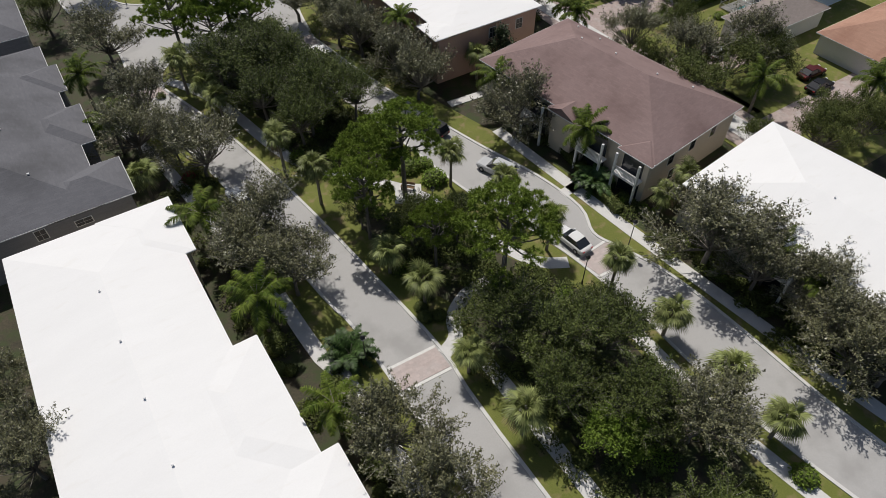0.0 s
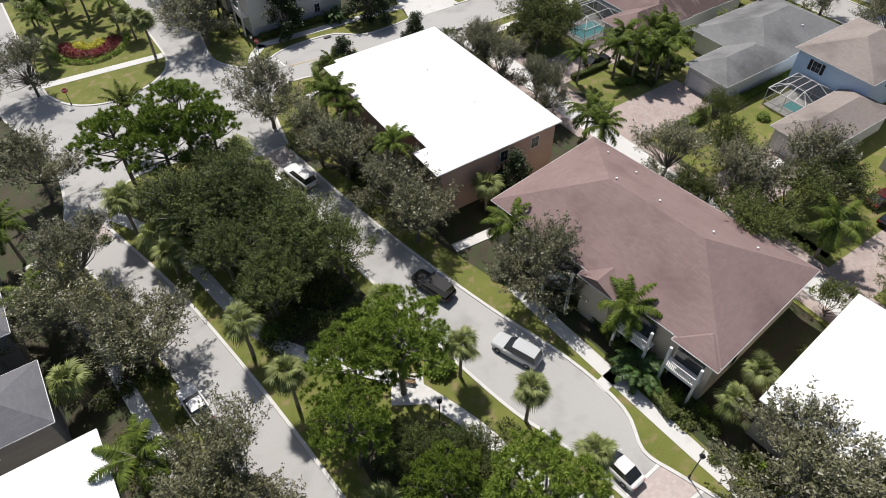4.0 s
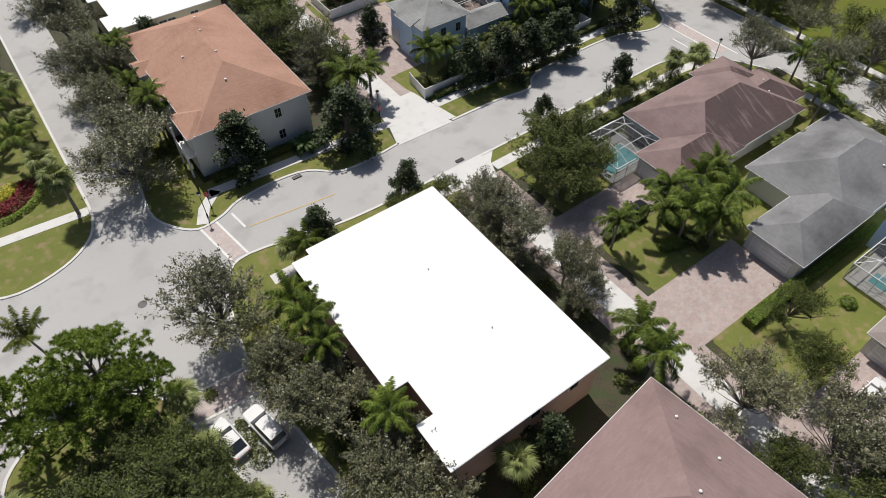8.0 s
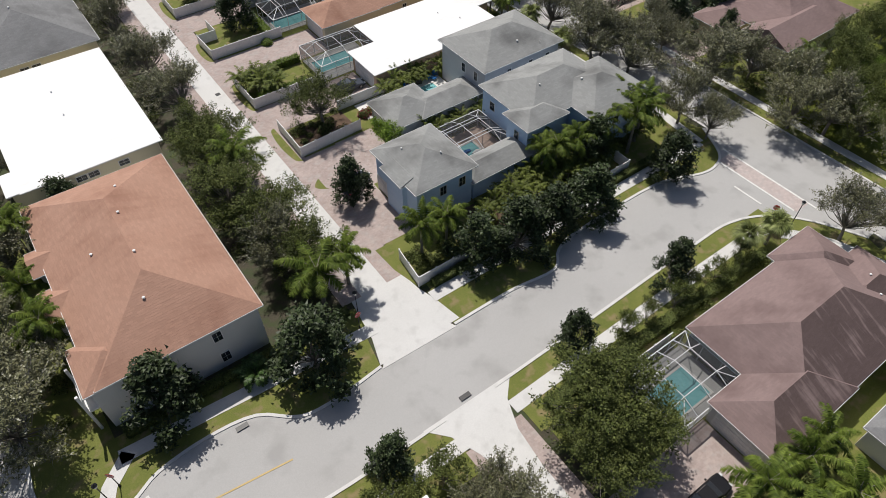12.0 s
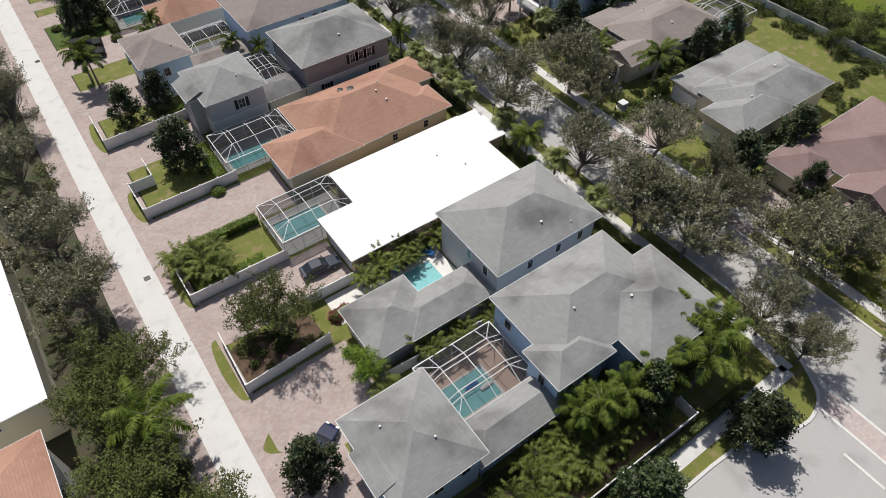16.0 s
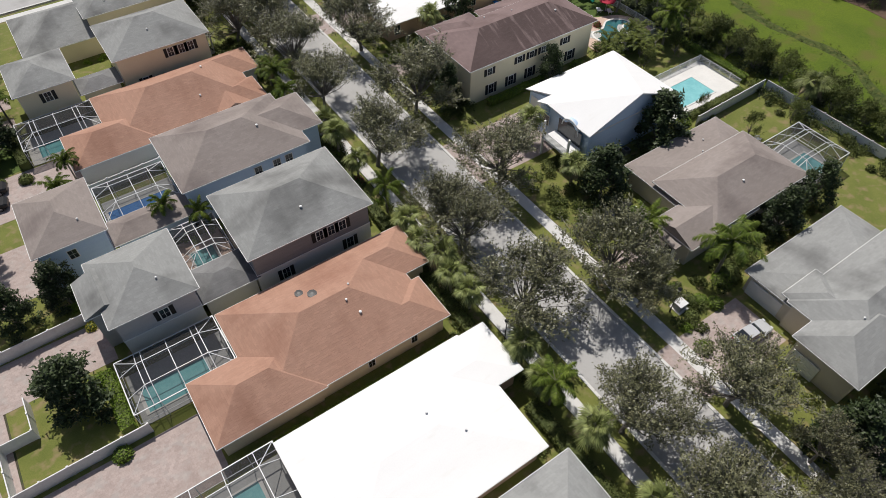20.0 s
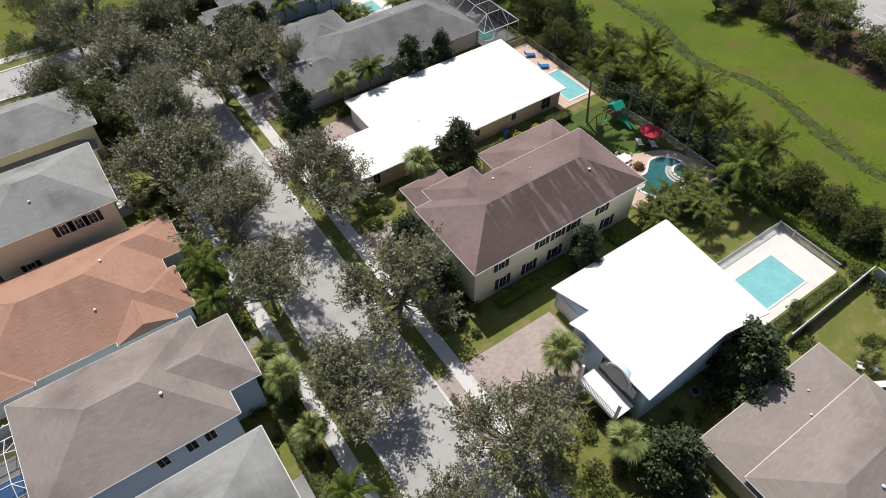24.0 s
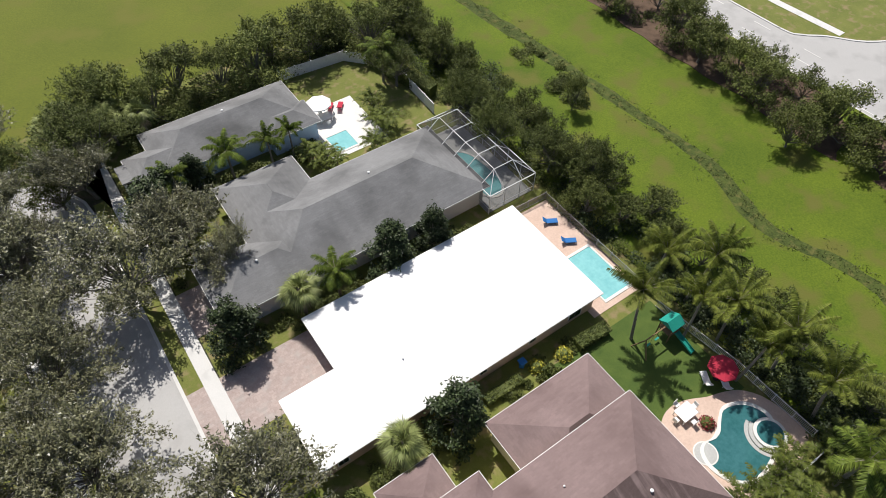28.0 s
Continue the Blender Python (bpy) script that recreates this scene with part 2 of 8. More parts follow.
GLASS = surface("dark_window_glass", (0.02, 0.025, 0.03), (0.035, 0.04, 0.05), rough=0.08, bump=0, spec=0.6)
SHUTTER = surface("black_shutter", (0.012, 0.012, 0.014), (0.02, 0.02, 0.022), rough=0.6, bump=0.1)
ALU = surface("white_aluminium", (0.66, 0.67, 0.68), (0.74, 0.75, 0.76), rough=0.4, bump=0, spec=0.5)
SCREEN = surface("dark_insect_screen", (0.03, 0.03, 0.033), (0.05, 0.05, 0.055), fine=40, rough=0.9, bump=0, alpha=0.42)
WATER = surface("pool_water", (0.2, 0.51, 0.53), (0.28, 0.61, 0.62), big=0.7, fine=3, rough=0.06, bump=0.12, dist=0.03, spec=0.5)
WATER_DEEP = surface("deep_teal_pool_water", (0.03, 0.125, 0.135), (0.055, 0.18, 0.19), big=0.5, fine=3, rough=0.06, bump=0.12, dist=0.03, spec=0.5)
WATER_BLUE = surface("blue_pool_water", (0.06, 0.2, 0.5), (0.1, 0.27, 0.6), big=0.5, fine=3, rough=0.06, bump=0.12, dist=0.03, spec=0.5)
DECK = surface("pale_pool_deck", (0.7, 0.68, 0.64), (0.8, 0.78, 0.74), big=0.6, fine=6, rough=0.85, bump=0.15)
DECK_GREY = surface("grey_pool_deck", (0.42, 0.42, 0.41), (0.52, 0.52, 0.5), big=0.6, fine=6, rough=0.85, bump=0.15)
DECK_PINK = surface("salmon_paver_deck", (0.56, 0.41, 0.33), (0.68, 0.52, 0.43), big=0.7, fine=6, rough=0.88, bump=0.25)
BARK = surface("grey_bark", (0.13, 0.115, 0.1), (0.24, 0.22, 0.195), big=1.5, fine=14, rough=0.95, bump=0.8, stretch=(1, 1, 0.2))
TWIG = surface("pale_grey_twigs", (0.27, 0.25, 0.225), (0.42, 0.395, 0.36), big=1.5, fine=14, rough=0.9, bump=0)
PALM_BARK = surface("palm_trunk", (0.16, 0.14, 0.115), (0.27, 0.25, 0.21), big=1.5, fine=10, rough=0.95, bump=0.6, stretch=(1, 1, 4))
OAK_LEAF = surface("grey_green_oak_leaf", (0.094, 0.1, 0.044), (0.226, 0.22, 0.12), big=0.5, fine=2, rough=0.4, bump=0, spec=0.5, random=0.16, island=0.5, translucent=0.12)
DARK_LEAF = surface("dark_green_leaf", (0.067, 0.09, 0.024), (0.13, 0.156, 0.045), big=0.5, fine=2, rough=0.6, bump=0, spec=0.2, random=0.18, island=0.5, translucent=0.12)
MAG_LEAF = surface("glossy_magnolia_leaf", (0.028, 0.045, 0.016), (0.06, 0.082, 0.03), big=0.5, fine=2, rough=0.5, bump=0, spec=0.28, random=0.2, island=0.55, translucent=0.08)
GREEN_LEAF = surface("mid_green_leaf", (0.062, 0.083, 0.021), (0.13, 0.148, 0.04), big=0.5, fine=2, rough=0.6, bump=0, spec=0.2, random=0.2, island=0.5, translucent=0.12)
OLIVE_LEAF = surface("olive_green_leaf", (0.085, 0.108, 0.028), (0.165, 0.185, 0.05), big=0.5, fine=2, rough=0.6, bump=0, spec=0.2, random=0.25, island=0.5, translucent=0.12)
LIME_LEAF = surface("bright_hedge_leaf", (0.11, 0.18, 0.02), (0.19, 0.27, 0.04), big=0.5, fine=2, rough=0.6, bump=0, spec=0.2, random=0.15, island=0.35, translucent=0.18)
PINE_LEAF = surface("pine_needles", (0.135, 0.202, 0.027), (0.27, 0.35, 0.062), big=0.5, fine=2, rough=0.6, bump=0, spec=0.2, random=0.12, island=0.4, translucent=0.22)
SABAL_LEAF = surface("silvery_palm_fan", (0.14, 0.172, 0.05), (0.3, 0.33, 0.125), big=0.5, fine=2, rough=0.5, bump=0, spec=0.2, random=0.15, island=0.4, translucent=0.14)
COCO_LEAF = surface("coconut_palm_frond", (0.042, 0.062, 0.008), (0.185, 0.212, 0.038), big=0.5, fine=2, rough=0.6, bump=0, spec=0.15, random=0.15, island=0.4, translucent=0.14)
ARECA_LEAF = surface("golden_cane_palm_frond", (0.06, 0.086, 0.014), (0.16, 0.188, 0.036), big=0.5, fine=2, rough=0.6, bump=0, spec=0.2, random=0.15, island=0.35, translucent=0.14)
PALM_LEAF = surface("feather_palm_frond", (0.045, 0.078, 0.01), (0.165, 0.21, 0.036), big=0.5, fine=2, rough=0.6, bump=0, spec=0.15, random=0.15, island=0.4, translucent=0.16)
CYCAD_LEAF = surface("stiff_dark_palm_frond", (0.028, 0.062, 0.014), (0.085, 0.145, 0.04), big=0.5, fine=2, rough=0.5, bump=0, spec=0.3, random=0.15, island=0.4, translucent=0.12)
RED_LEAF = surface("dark_red_leaf", (0.16, 0.012, 0.02), (0.3, 0.03, 0.04), big=0.5, fine=2, rough=0.5, bump=0, random=0.2, island=0.4, translucent=0.15)
YELLOW_LEAF = surface("yellow_leaf", (0.42, 0.4, 0.03), (0.62, 0.55, 0.08), big=0.5, fine=2, rough=0.5, bump=0, random=0.2, island=0.3, translucent=0.15)
DEAD_LEAF = surface("dry_palm_thatch", (0.2, 0.15, 0.08), (0.32, 0.25, 0.15), big=0.5, fine=4, rough=0.8, bump=0, island=0.3)
DARK_METAL = surface("dark_metal", (0.012, 0.012, 0.013), (0.025, 0.025, 0.027), rough=0.45, bump=0)
GREY_METAL = surface("grey_metal", (0.25, 0.25, 0.26), (0.34, 0.34, 0.35), rough=0.45, bump=0.05, metal=0.6)
RUBBER = surface("tyre_rubber", (0.012, 0.012, 0.012), (0.022, 0.022, 0.022), rough=0.85, bump=0.1)
SIGN_RED = surface("sign_red", (0.42, 0.02, 0.025), (0.5, 0.03, 0.035), rough=0.4, bump=0)
FABRIC_RED = surface("red_canvas", (0.45, 0.02, 0.05), (0.55, 0.035, 0.07), fine=20, rough=0.8, bump=0.1)
FABRIC_BLUE = surface("blue_sling_fabric", (0.02, 0.13, 0.4), (0.03, 0.19, 0.5), fine=20, rough=0.8, bump=0.1)
TEAL_PLASTIC = surface("teal_plastic", (0.02, 0.28, 0.22), (0.03, 0.36, 0.28), rough=0.4, bump=0)
WOOD = surface("weathered_timber", (0.18, 0.11, 0.06), (0.28, 0.18, 0.1), fine=10, rough=0.85, bump=0.3)


# ---------------------------------------------------------------- building blocks
class Mesh:
    """Points and faces of one part."""

    def __init__(self):
        self.v, self.f = [], []

    def add(self, pts, faces):
        k = len(self.v)
        self.v += [tuple(p) for p in pts]
        self.f += [tuple(i + k for i in q) for q in faces]
        return self

    def box(self, x0, y0, z0, x1, y1, z1):
        p = [(x, y, z) for z in (z0, z1) for y in (y0, y1) for x in (x0, x1)]
        return self.add(p, [(0, 2, 3, 1), (4, 5, 7, 6), (0, 1, 5, 4), (2, 6, 7, 3), (0, 4, 6, 2), (1, 3, 7, 5)])

    def bar(self, a, b, w, h=None):
        """A square bar from a to b."""
        a, b = Vector(a), Vector(b)
        d = (b - a).normalized()
        side = d.cross(Vector((0, 0, 1)))
        side = side.normalized() if side.length > 1e-4 else Vector((1, 0, 0))
        up = side.cross(d)
        s, u = side * w / 2, up * (h or w) / 2
        p = [q + m * s + k * u for q in (a, b) for m, k in ((-1, -1), (1, -1), (1, 1), (-1, 1))]
        return self.add(p, [(0, 1, 2, 3), (7, 6, 5, 4), (0, 4, 5, 1), (1, 5, 6, 2), (2, 6, 7, 3), (3, 7, 4, 0)])

    def tube(self, pts, radii, n=7, cap=True):
        """A round bar through pts with the given radii."""
        pts = [Vector(p) for p in pts]
        rings = []
        for i, p in enumerate(pts):
            d = (pts[min(i + 1, len(pts) - 1)] - pts[max(i - 1, 0)]).normalized()
            a = d.orthogonal().normalized() if abs(d.z) < 0.98 else Vector((1, 0, 0))
            b = d.cross(a).normalized()
            a = b.cross(d)
            rings.append([p + (a * math.cos(q) + b * math.sin(q)) * radii[i] for q in [2 * math.pi * k / n for k in range(n)]])
        k0 = len(self.v)
        self.v += [tuple(q) for r in rings for q in r]
        for i in range(len(rings) - 1):
            for k in range(n):
                a, b = k0 + i * n + k, k0 + i * n + (k + 1) % n
                self.f.append((a, b, b + n, a + n))
        if cap:
            self.f.append(tuple(k0 + n * (len(rings) - 1) + k for k in range(n)))
            self.f.append(tuple(k0 + n - 1 - k for k in range(n)))
        return self

    def slab(self, poly, z0, z1):
        """An upright prism over a polygon."""
        n = len(poly)
        k = len(self.v)
        self.v += [(p[0], p[1], z1) for p in poly] + [(p[0], p[1], z0) for p in poly]
        area = sum(poly[i][0] * poly[(i + 1) % n][1] - poly[(i + 1) % n][0] * poly[i][1] for i in range(n))
        top = [k + i for i in range(n)]
        self.f.append(tuple(top if area > 0 else top[::-1]))
        for i in range(n):
            j = (i + 1) % n
            q = (k + i, k + n + i, k + n + j, k + j)
            self.f.append(q if area > 0 else q[::-1])
        return self

    def data(self, name, mat, smooth=False):
        me = bpy.data.meshes.new(name)
        me.from_pydata(self.v, [], self.f)
        me.materials.append(mat)
        if smooth:
            me.polygons.foreach_set("use_smooth", [True] * len(me.polygons))
        me.update()
        return me


def lay_courses(me):
    """UV in metres for each face: along the level, and up the slope."""
    layer = me.uv_layers.new(name="UVMap")
    for p in me.polygons:
        u = Vector((0, 0, 1)).cross(p.normal)
        u = u.normalized() if u.length > 1e-3 else Vector((1, 0, 0))
        v = p.normal.cross(u)
        for k in p.loop_indices:
            q = me.vertices[me.loops[k].vertex_index].co
            layer.data[k].uv = (q.dot(u), q.dot(v))


def part(name, mesh, mat, parent=None, label="", smooth=False):
    ob = new(name, mesh.data(name, mat, smooth))
    if "roof" in name:
        lay_courses(ob.data)
    if parent:
        ob.parent = parent
    if label:
        ob["label"] = label
    return ob


def thing(name, label, category, at=(0, 0, 0), turn=0.0, group="", kind=""):
    ob = new(name)
    ob.matrix_basis = pose(*at, 0, 0, turn)
    return tagged(ob, label, category, group, kind)


def sheet(name, poly, z, mat, label, category="ground", thick=0.3):
    """A flat piece of the ground, with its own edge."""
    return tagged(part(name, Mesh().slab(poly, z - thick, z), mat), label, category, kind="structure")


def rect(x0, y0, x1, y1):
    return [(x0, y0), (x1, y0), (x1, y1), (x0, y1)]


def offset_line(pts, d):
    """The line moved d to its left."""
    out = []
    for i, p in enumerate(pts):
        a, b = Vector(pts[max(i - 1, 0)]), Vector(pts[min(i + 1, len(pts) - 1)])
        t = (b - a).normalized()
        out.append((p[0] - t.y * d, p[1] + t.x * d))
    return out


def strip(name, pts, w, z, mat, label, category, thick=0.3):
    pts = rounded(pts, 3) if name == "path" and len(pts) > 3 else pts
    return sheet(name, offset_line(pts, w / 2) + offset_line(pts, -w / 2)[::-1], z, mat, label, category, thick)


def kerb(pts, side=1):
    """A concrete kerb along a road's edge."""
    poly = offset_line(pts, 0.32 * side) + list(pts)[::-1]
    return sheet("kerb", poly, 0.13, CONCRETE, "pale concrete kerb along the street", "kerb", 0.4)

# ---------------------------------------------------------------- ground, streets, paths
ground = Mesh().slab(rect(-900, -700, 1300, 1500), -3, 0.0)
tagged(part("ground", ground, GROUND), "dark soil and leaf litter under trees, spreading to the horizon", "ground", kind="structure")

def rounded(pts, k=4):
    """A smooth line through the points, with k steps between two of them."""
    p = [Vector(q) for q in pts]
    out = []
    for i in range(len(p) - 1):
        a, b, c, d = p[max(i - 1, 0)], p[i], p[i + 1], p[min(i + 2, len(p) - 1)]
        for j in range(k):
            t = j / k
            q = 0.5 * (2 * b + (c - a) * t + (2 * a - 5 * b + 4 * c - d) * t * t + (3 * b - a - 3 * c + d) * t ** 3)
            out.append((q.x, q.y))
    return out + [tuple(pts[-1])]


A_R = [(69.9, 20), (69.9, 66.1), (70.4, 75.5), (69.4, 87.4), (67.7, 103.1), (65.0, 119.5), (61.5, 132.9)]
A_L = [(64.9, 20), (65.2, 76.1), (64.2, 87.5), (62.0, 107.0), (59.9, 120.6), (56.7, 133.9)]
B_L = [(94.0, 20), (91.6, 38), (90.1, 47.0), (89.4, 52.0), (88.9, 58.0), (88.9, 64.0), (89.0, 69.0), (88.5, 77.0), (87.2, 84.0), (85.8, 88.4), (84.5, 95.6), (83.0, 107.6), (81.4, 117.5), (79.6, 127.0), (77.9, 134.4)]
B_R = [(98.6, 20), (96.4, 40), (95.8, 47.6), (95.4, 54.0), (95.4, 61.0), (95.2, 67.0), (94.6, 72.0), (93.2, 76.2), (92.3, 79.4), (93.8, 83.3), (93.2, 90.0), (90.8, 98.7), (88.4, 109.5), (86.6, 120.0), (85.6, 127.5), (84.8, 134.0)]
D_TL = [(85.6, 171.0), (84.4, 162.5), (85.6, 158.6), (88.2, 156.0), (91.5, 156.4), (94.3, 157.7), (99.0, 158.2), (103.6, 157.6), (107.0, 155.0), (111.0, 154.6), (116.2, 155.1)]
D_TR = [(125.3, 154.9), (133.0, 154.8), (139.0, 154.2), (141.6, 156.2), (146.0, 157.0), (159.2, 157.0), (165.5, 154.9), (168.6, 154.9), (171.0, 156.4), (173.4, 161.0)]
D_BL = [(84.8, 134.0), (86.2, 142.0), (88.0, 147.2), (91.5, 149.2), (101.3, 147.4), (107.7, 146.9), (118.0, 146.9)]
D_BR = [(124.0, 146.9), (140.0, 147.2), (155.2, 147.6), (161.2, 147.4), (166.0, 145.4), (169.6, 141.6), (172.6, 136.0)]
TIP = [(61.5, 132.9), (62.6, 137.4), (66.8, 140.4), (72.6, 140.2), (76.4, 138.0), (77.9, 134.4)]
ISLAND = [(78.9, 240.0), (79.0, 176.0), (79.0, 167.5), (78.6, 164.6), (77.2, 161.8), (73.8, 159.4), (68.6, 158.4), (64.2, 160.4), (61.8, 164.2), (61.0, 170.0), (60.6, 200)]
WEST = [(56.7, 133.9), (58.4, 139), (59.0, 147), (57.5, 156), (55.0, 166), (53.6, 200)]

A_R, A_L, B_L, B_R, D_TL, D_TR, D_BL, D_BR, TIP, ISLAND, WEST = [rounded(q) for q in (A_R, A_L, B_L, B_R, D_TL, D_TR, D_BL, D_BR, TIP, ISLAND, WEST)]

sheet("road", A_R + A_L[::-1], 0.03, ASPHALT, "worn pale grey asphalt lane beside the park strip", "road")
sheet("road", B_R + B_L[::-1], 0.034, ASPHALT, "worn pale grey asphalt lane with parked cars", "road")
cross = [A_R[-1]] + TIP[1:] + D_BL[:13] + [(91.5, 152.0)] + D_TL[:13][::-1] + [(85.6, 240)] + ISLAND + WEST[::-1]
sheet("road", cross, 0.038, ASPHALT, "broad grey asphalt junction round a planted island", "road")
sheet("road", D_BL[12:] + D_BR + [(174.0, 136.0), (174.0, 161.0)] + D_TR[::-1] + D_TL[12:][::-1], 0.042, ASPHALT, "wide grey asphalt cross street", "road")
BEND_OUT = [(181.7, 40), (181.7, 303), (181.2, 307), (179.6, 310.6), (177, 313), (173, 314), (122.5, 314)]
BEND_IN = [(173.9, 40), (173.9, 302), (173.2, 305), (170.6, 306.6), (166, 307), (122.5, 307)]
sheet("road", BEND_OUT + BEND_IN[::-1], 0.046, ASPHALT, "grey asphalt residential street shaded by oaks, bending at its end", "road")
kerb(BEND_OUT, -1)
kerb([(173.9, 161)] + BEND_IN[1:], 1)
sheet("road", rect(279.6, 250, 330, 284), 0.026, ASPHALT, "grey asphalt side road meeting the main road", "road")
sheet("road", rect(272.2, 60, 279.9, 460), 0.03, ASPHALT, "wide grey asphalt main road beyond the meadow", "road")
for line, side in ((A_R, -1), (A_L, 1), (B_L, 1), (B_R, -1), (D_TL, 1), (D_TR, 1), (D_BL, -1), (D_BR, -1), (TIP, -1), (ISLAND, -1), (WEST, 1)):
    kerb(line, side)
for x, side, y0, y1 in ((173.9, 1, 40, 136), (272.2, 1, 60, 460), (279.9, -1, 283.6, 460), (279.9, -1, 60, 250)):
    kerb([(x, y0), (x, y1)], side)
sheet("alley", rect(119.2, 20, 122.5, 147.0), 0.075, CONCRETE, "pale concrete service alley strip", "alley")
sheet("alley", [(116.2, 154.9), (125.3, 154.7), (123.6, 158.3), (122.7, 163.5), (122.5, 164), (122.5, 330), (119.2, 330), (119.2, 164), (118.6, 158.4)], 0.075, CONCRETE, "pale concrete service alley with a flared mouth", "alley")
sheet("alley", [(115.6, 147.0), (117.4, 145.0), (118.6, 142.0), (119.2, 138), (122.5, 138), (123.0, 142.0), (124.2, 145.0), (126.2, 147.0)], 0.092, CONCRETE, "pale concrete alley mouth", "alley")
sheet("alley_apron", rect(116.8, 164, 125.2, 330), 0.06, PAVERS, "pink paver apron along both sides of the alley", "apron")
sheet("alley", [(116.2, 155.4), (117.2, 158.6), (118.2, 166.0), (124.4, 166.0), (124.9, 161.4), (125.6, 158.8), (126.2, 155.4)], 0.058, CONCRETE, "pale concrete alley mouth", "alley")
sheet("alley_apron", rect(117.6, 20, 124.2, 143), 0.06, PAVERS, "pink paver apron along both sides of the alley", "apron")

LAWN_LABEL = "mown green lawn with dry patches"
for poly in (rect(89.5, 158.9, 118.2, 163.0), rect(126.0, 157.6, 170.6, 161.2), rect(93, 141.0, 117.8, 146.4), rect(124.6, 140.5, 166, 146.7),
             rect(171.4, 164, 173.6, 302), rect(182.0, 40, 184.4, 306), rect(171.4, 40, 173.6, 134), rect(127.5, 203.6, 136.2, 209.3),
             rect(125.6, 218.6, 136.4, 227.2), rect(125.6, 234.6, 136.6, 239.2), rect(186.0, 247.4, 191.0, 258.0), rect(195.0, 236.6, 213.0, 240.4),
             rect(212.0, 217.8, 228.0, 222.0), rect(214.4, 248.6, 226.6, 258.4), rect(184.6, 193.4, 194.0, 198.6), rect(209.8, 306.6, 223.0, 314.4),
             rect(212.6, 231.0, 228.0, 238.4), rect(213.4, 198.6, 228.0, 203.0), rect(212.8, 184.0, 228.0, 198.4), rect(139.0, 123.2, 152.0, 125.4),
             [(125.2, 118.4), (133.0, 118.4), (134.6, 120.2), (134.6, 125.6), (125.2, 125.6)], rect(125.2, 101.2, 136.4, 109.6), rect(136, 105.4, 146, 109.4),
             rect(125.2, 84, 136, 92), rect(117, 66, 126, 90)):
    sheet("lawn", poly, 0.052, LAWN, LAWN_LABEL, "lawn")
for poly in ([(85.9, 200), (85.9, 171)] + offset_line(D_TL, 0.3)[2:] + [(117.6, 163.2), (92, 163.4), (91, 200)],
             offset_line(D_TR, 0.3) + [(171.5, 168), (168, 161.4), (126, 161.4)], offset_line(D_BL, -0.3) + [(117.6, 140.8), (95, 140.8), (89, 127)],
             offset_line(D_BR, -0.3) + [(170, 128), (166, 140), (125, 140.4)]):
    sheet("corner_lawn", poly, 0.049, LAWN, LAWN_LABEL, "lawn")
park = A_R[4:] + TIP[1:] + B_L[:7:-1] + [(91.0, 40), (70.4, 40)]
sheet("park_lawn", park, 0.048, LAWN, "rough green lawn of the narrow park strip", "lawn")
BED_SOUTH = [(74.8, 50), (85, 50), (86, 74), (82, 83), (80, 91), (76, 94), (72, 96), (71.8, 86), (74.2, 80)]
BED_NORTH = [(70.6, 106), (74.6, 104.2), (79, 99.9), (81.5, 104), (80.3, 118), (76.6, 132), (69, 134), (67.6, 130), (70.6, 118)]
for bed in (BED_SOUTH, BED_NORTH):
    sheet("planting_bed", bed, 0.056, GROUND, "dark leaf litter bed under the park trees", "planting bed")
sheet("yard_lawn", rect(125.4, 161.2, 170.3, 306), 0.045, LAWN, "green lawns and beds between the houses", "lawn")
sheet("yard_lawn", rect(185.4, 160, 228, 316), 0.045, LAWN, "green lawns and beds between the houses", "lawn")
sheet("side_field", rect(185.4, 84, 228, 160), 0.044, FIELD, "olive green open lot behind street trees", "lawn")
sheet("yard_lawn", rect(125.4, 70, 170.2, 140), 0.045, LAWN, "green lawns and beds between the houses", "lawn")
sheet("yard_lawn", rect(210.6, 247.0, 225.9, 259.2), 0.054, DEEP_GREEN, "deep green lawn beside a play set", "lawn")
sheet("yard_lawn", rect(125.4, 263.4, 135.0, 271.2), 0.054, DEEP_GREEN, "deep green lawn beside the alley", "lawn")
sheet("island_lawn", ISLAND[4:] + [(78.9, 200)], 0.05, LAWN, "mown green lawn of the planted island", "lawn")
sheet("verge_lawn", offset_line(A_L, 0.3) + [(55.2, 130), (58.5, 100), (60.5, 80), (62.5, 20)], 0.05, LAWN, "green roadside verge", "lawn")
sheet("verge_lawn", offset_line(B_R[:-3], -0.3) + [(88, 127.5), (92, 108), (96.5, 90), (98.0, 60), (102, 20)], 0.05, LAWN, "green roadside verge", "lawn")

def ditch_x(y):
    """The winding line of the ditch."""
    ys = (60, 150, 207, 211.6, 216.5, 222.3, 230.4, 237.5, 242.3, 247.5, 252.8, 257.6, 262.3, 269.4, 276.2, 283.5, 340, 440)
    xs = (246, 243, 239.1, 242.2, 245.4, 245.2, 243.4, 244.9, 246.3, 247.6, 246.2, 243.7, 245.0, 247.4, 247.1, 246.8, 243, 247)
    return sum(float(np.interp(y + d, ys, xs)) for d in (-3, -1.5, 0, 1.5, 3)) / 5


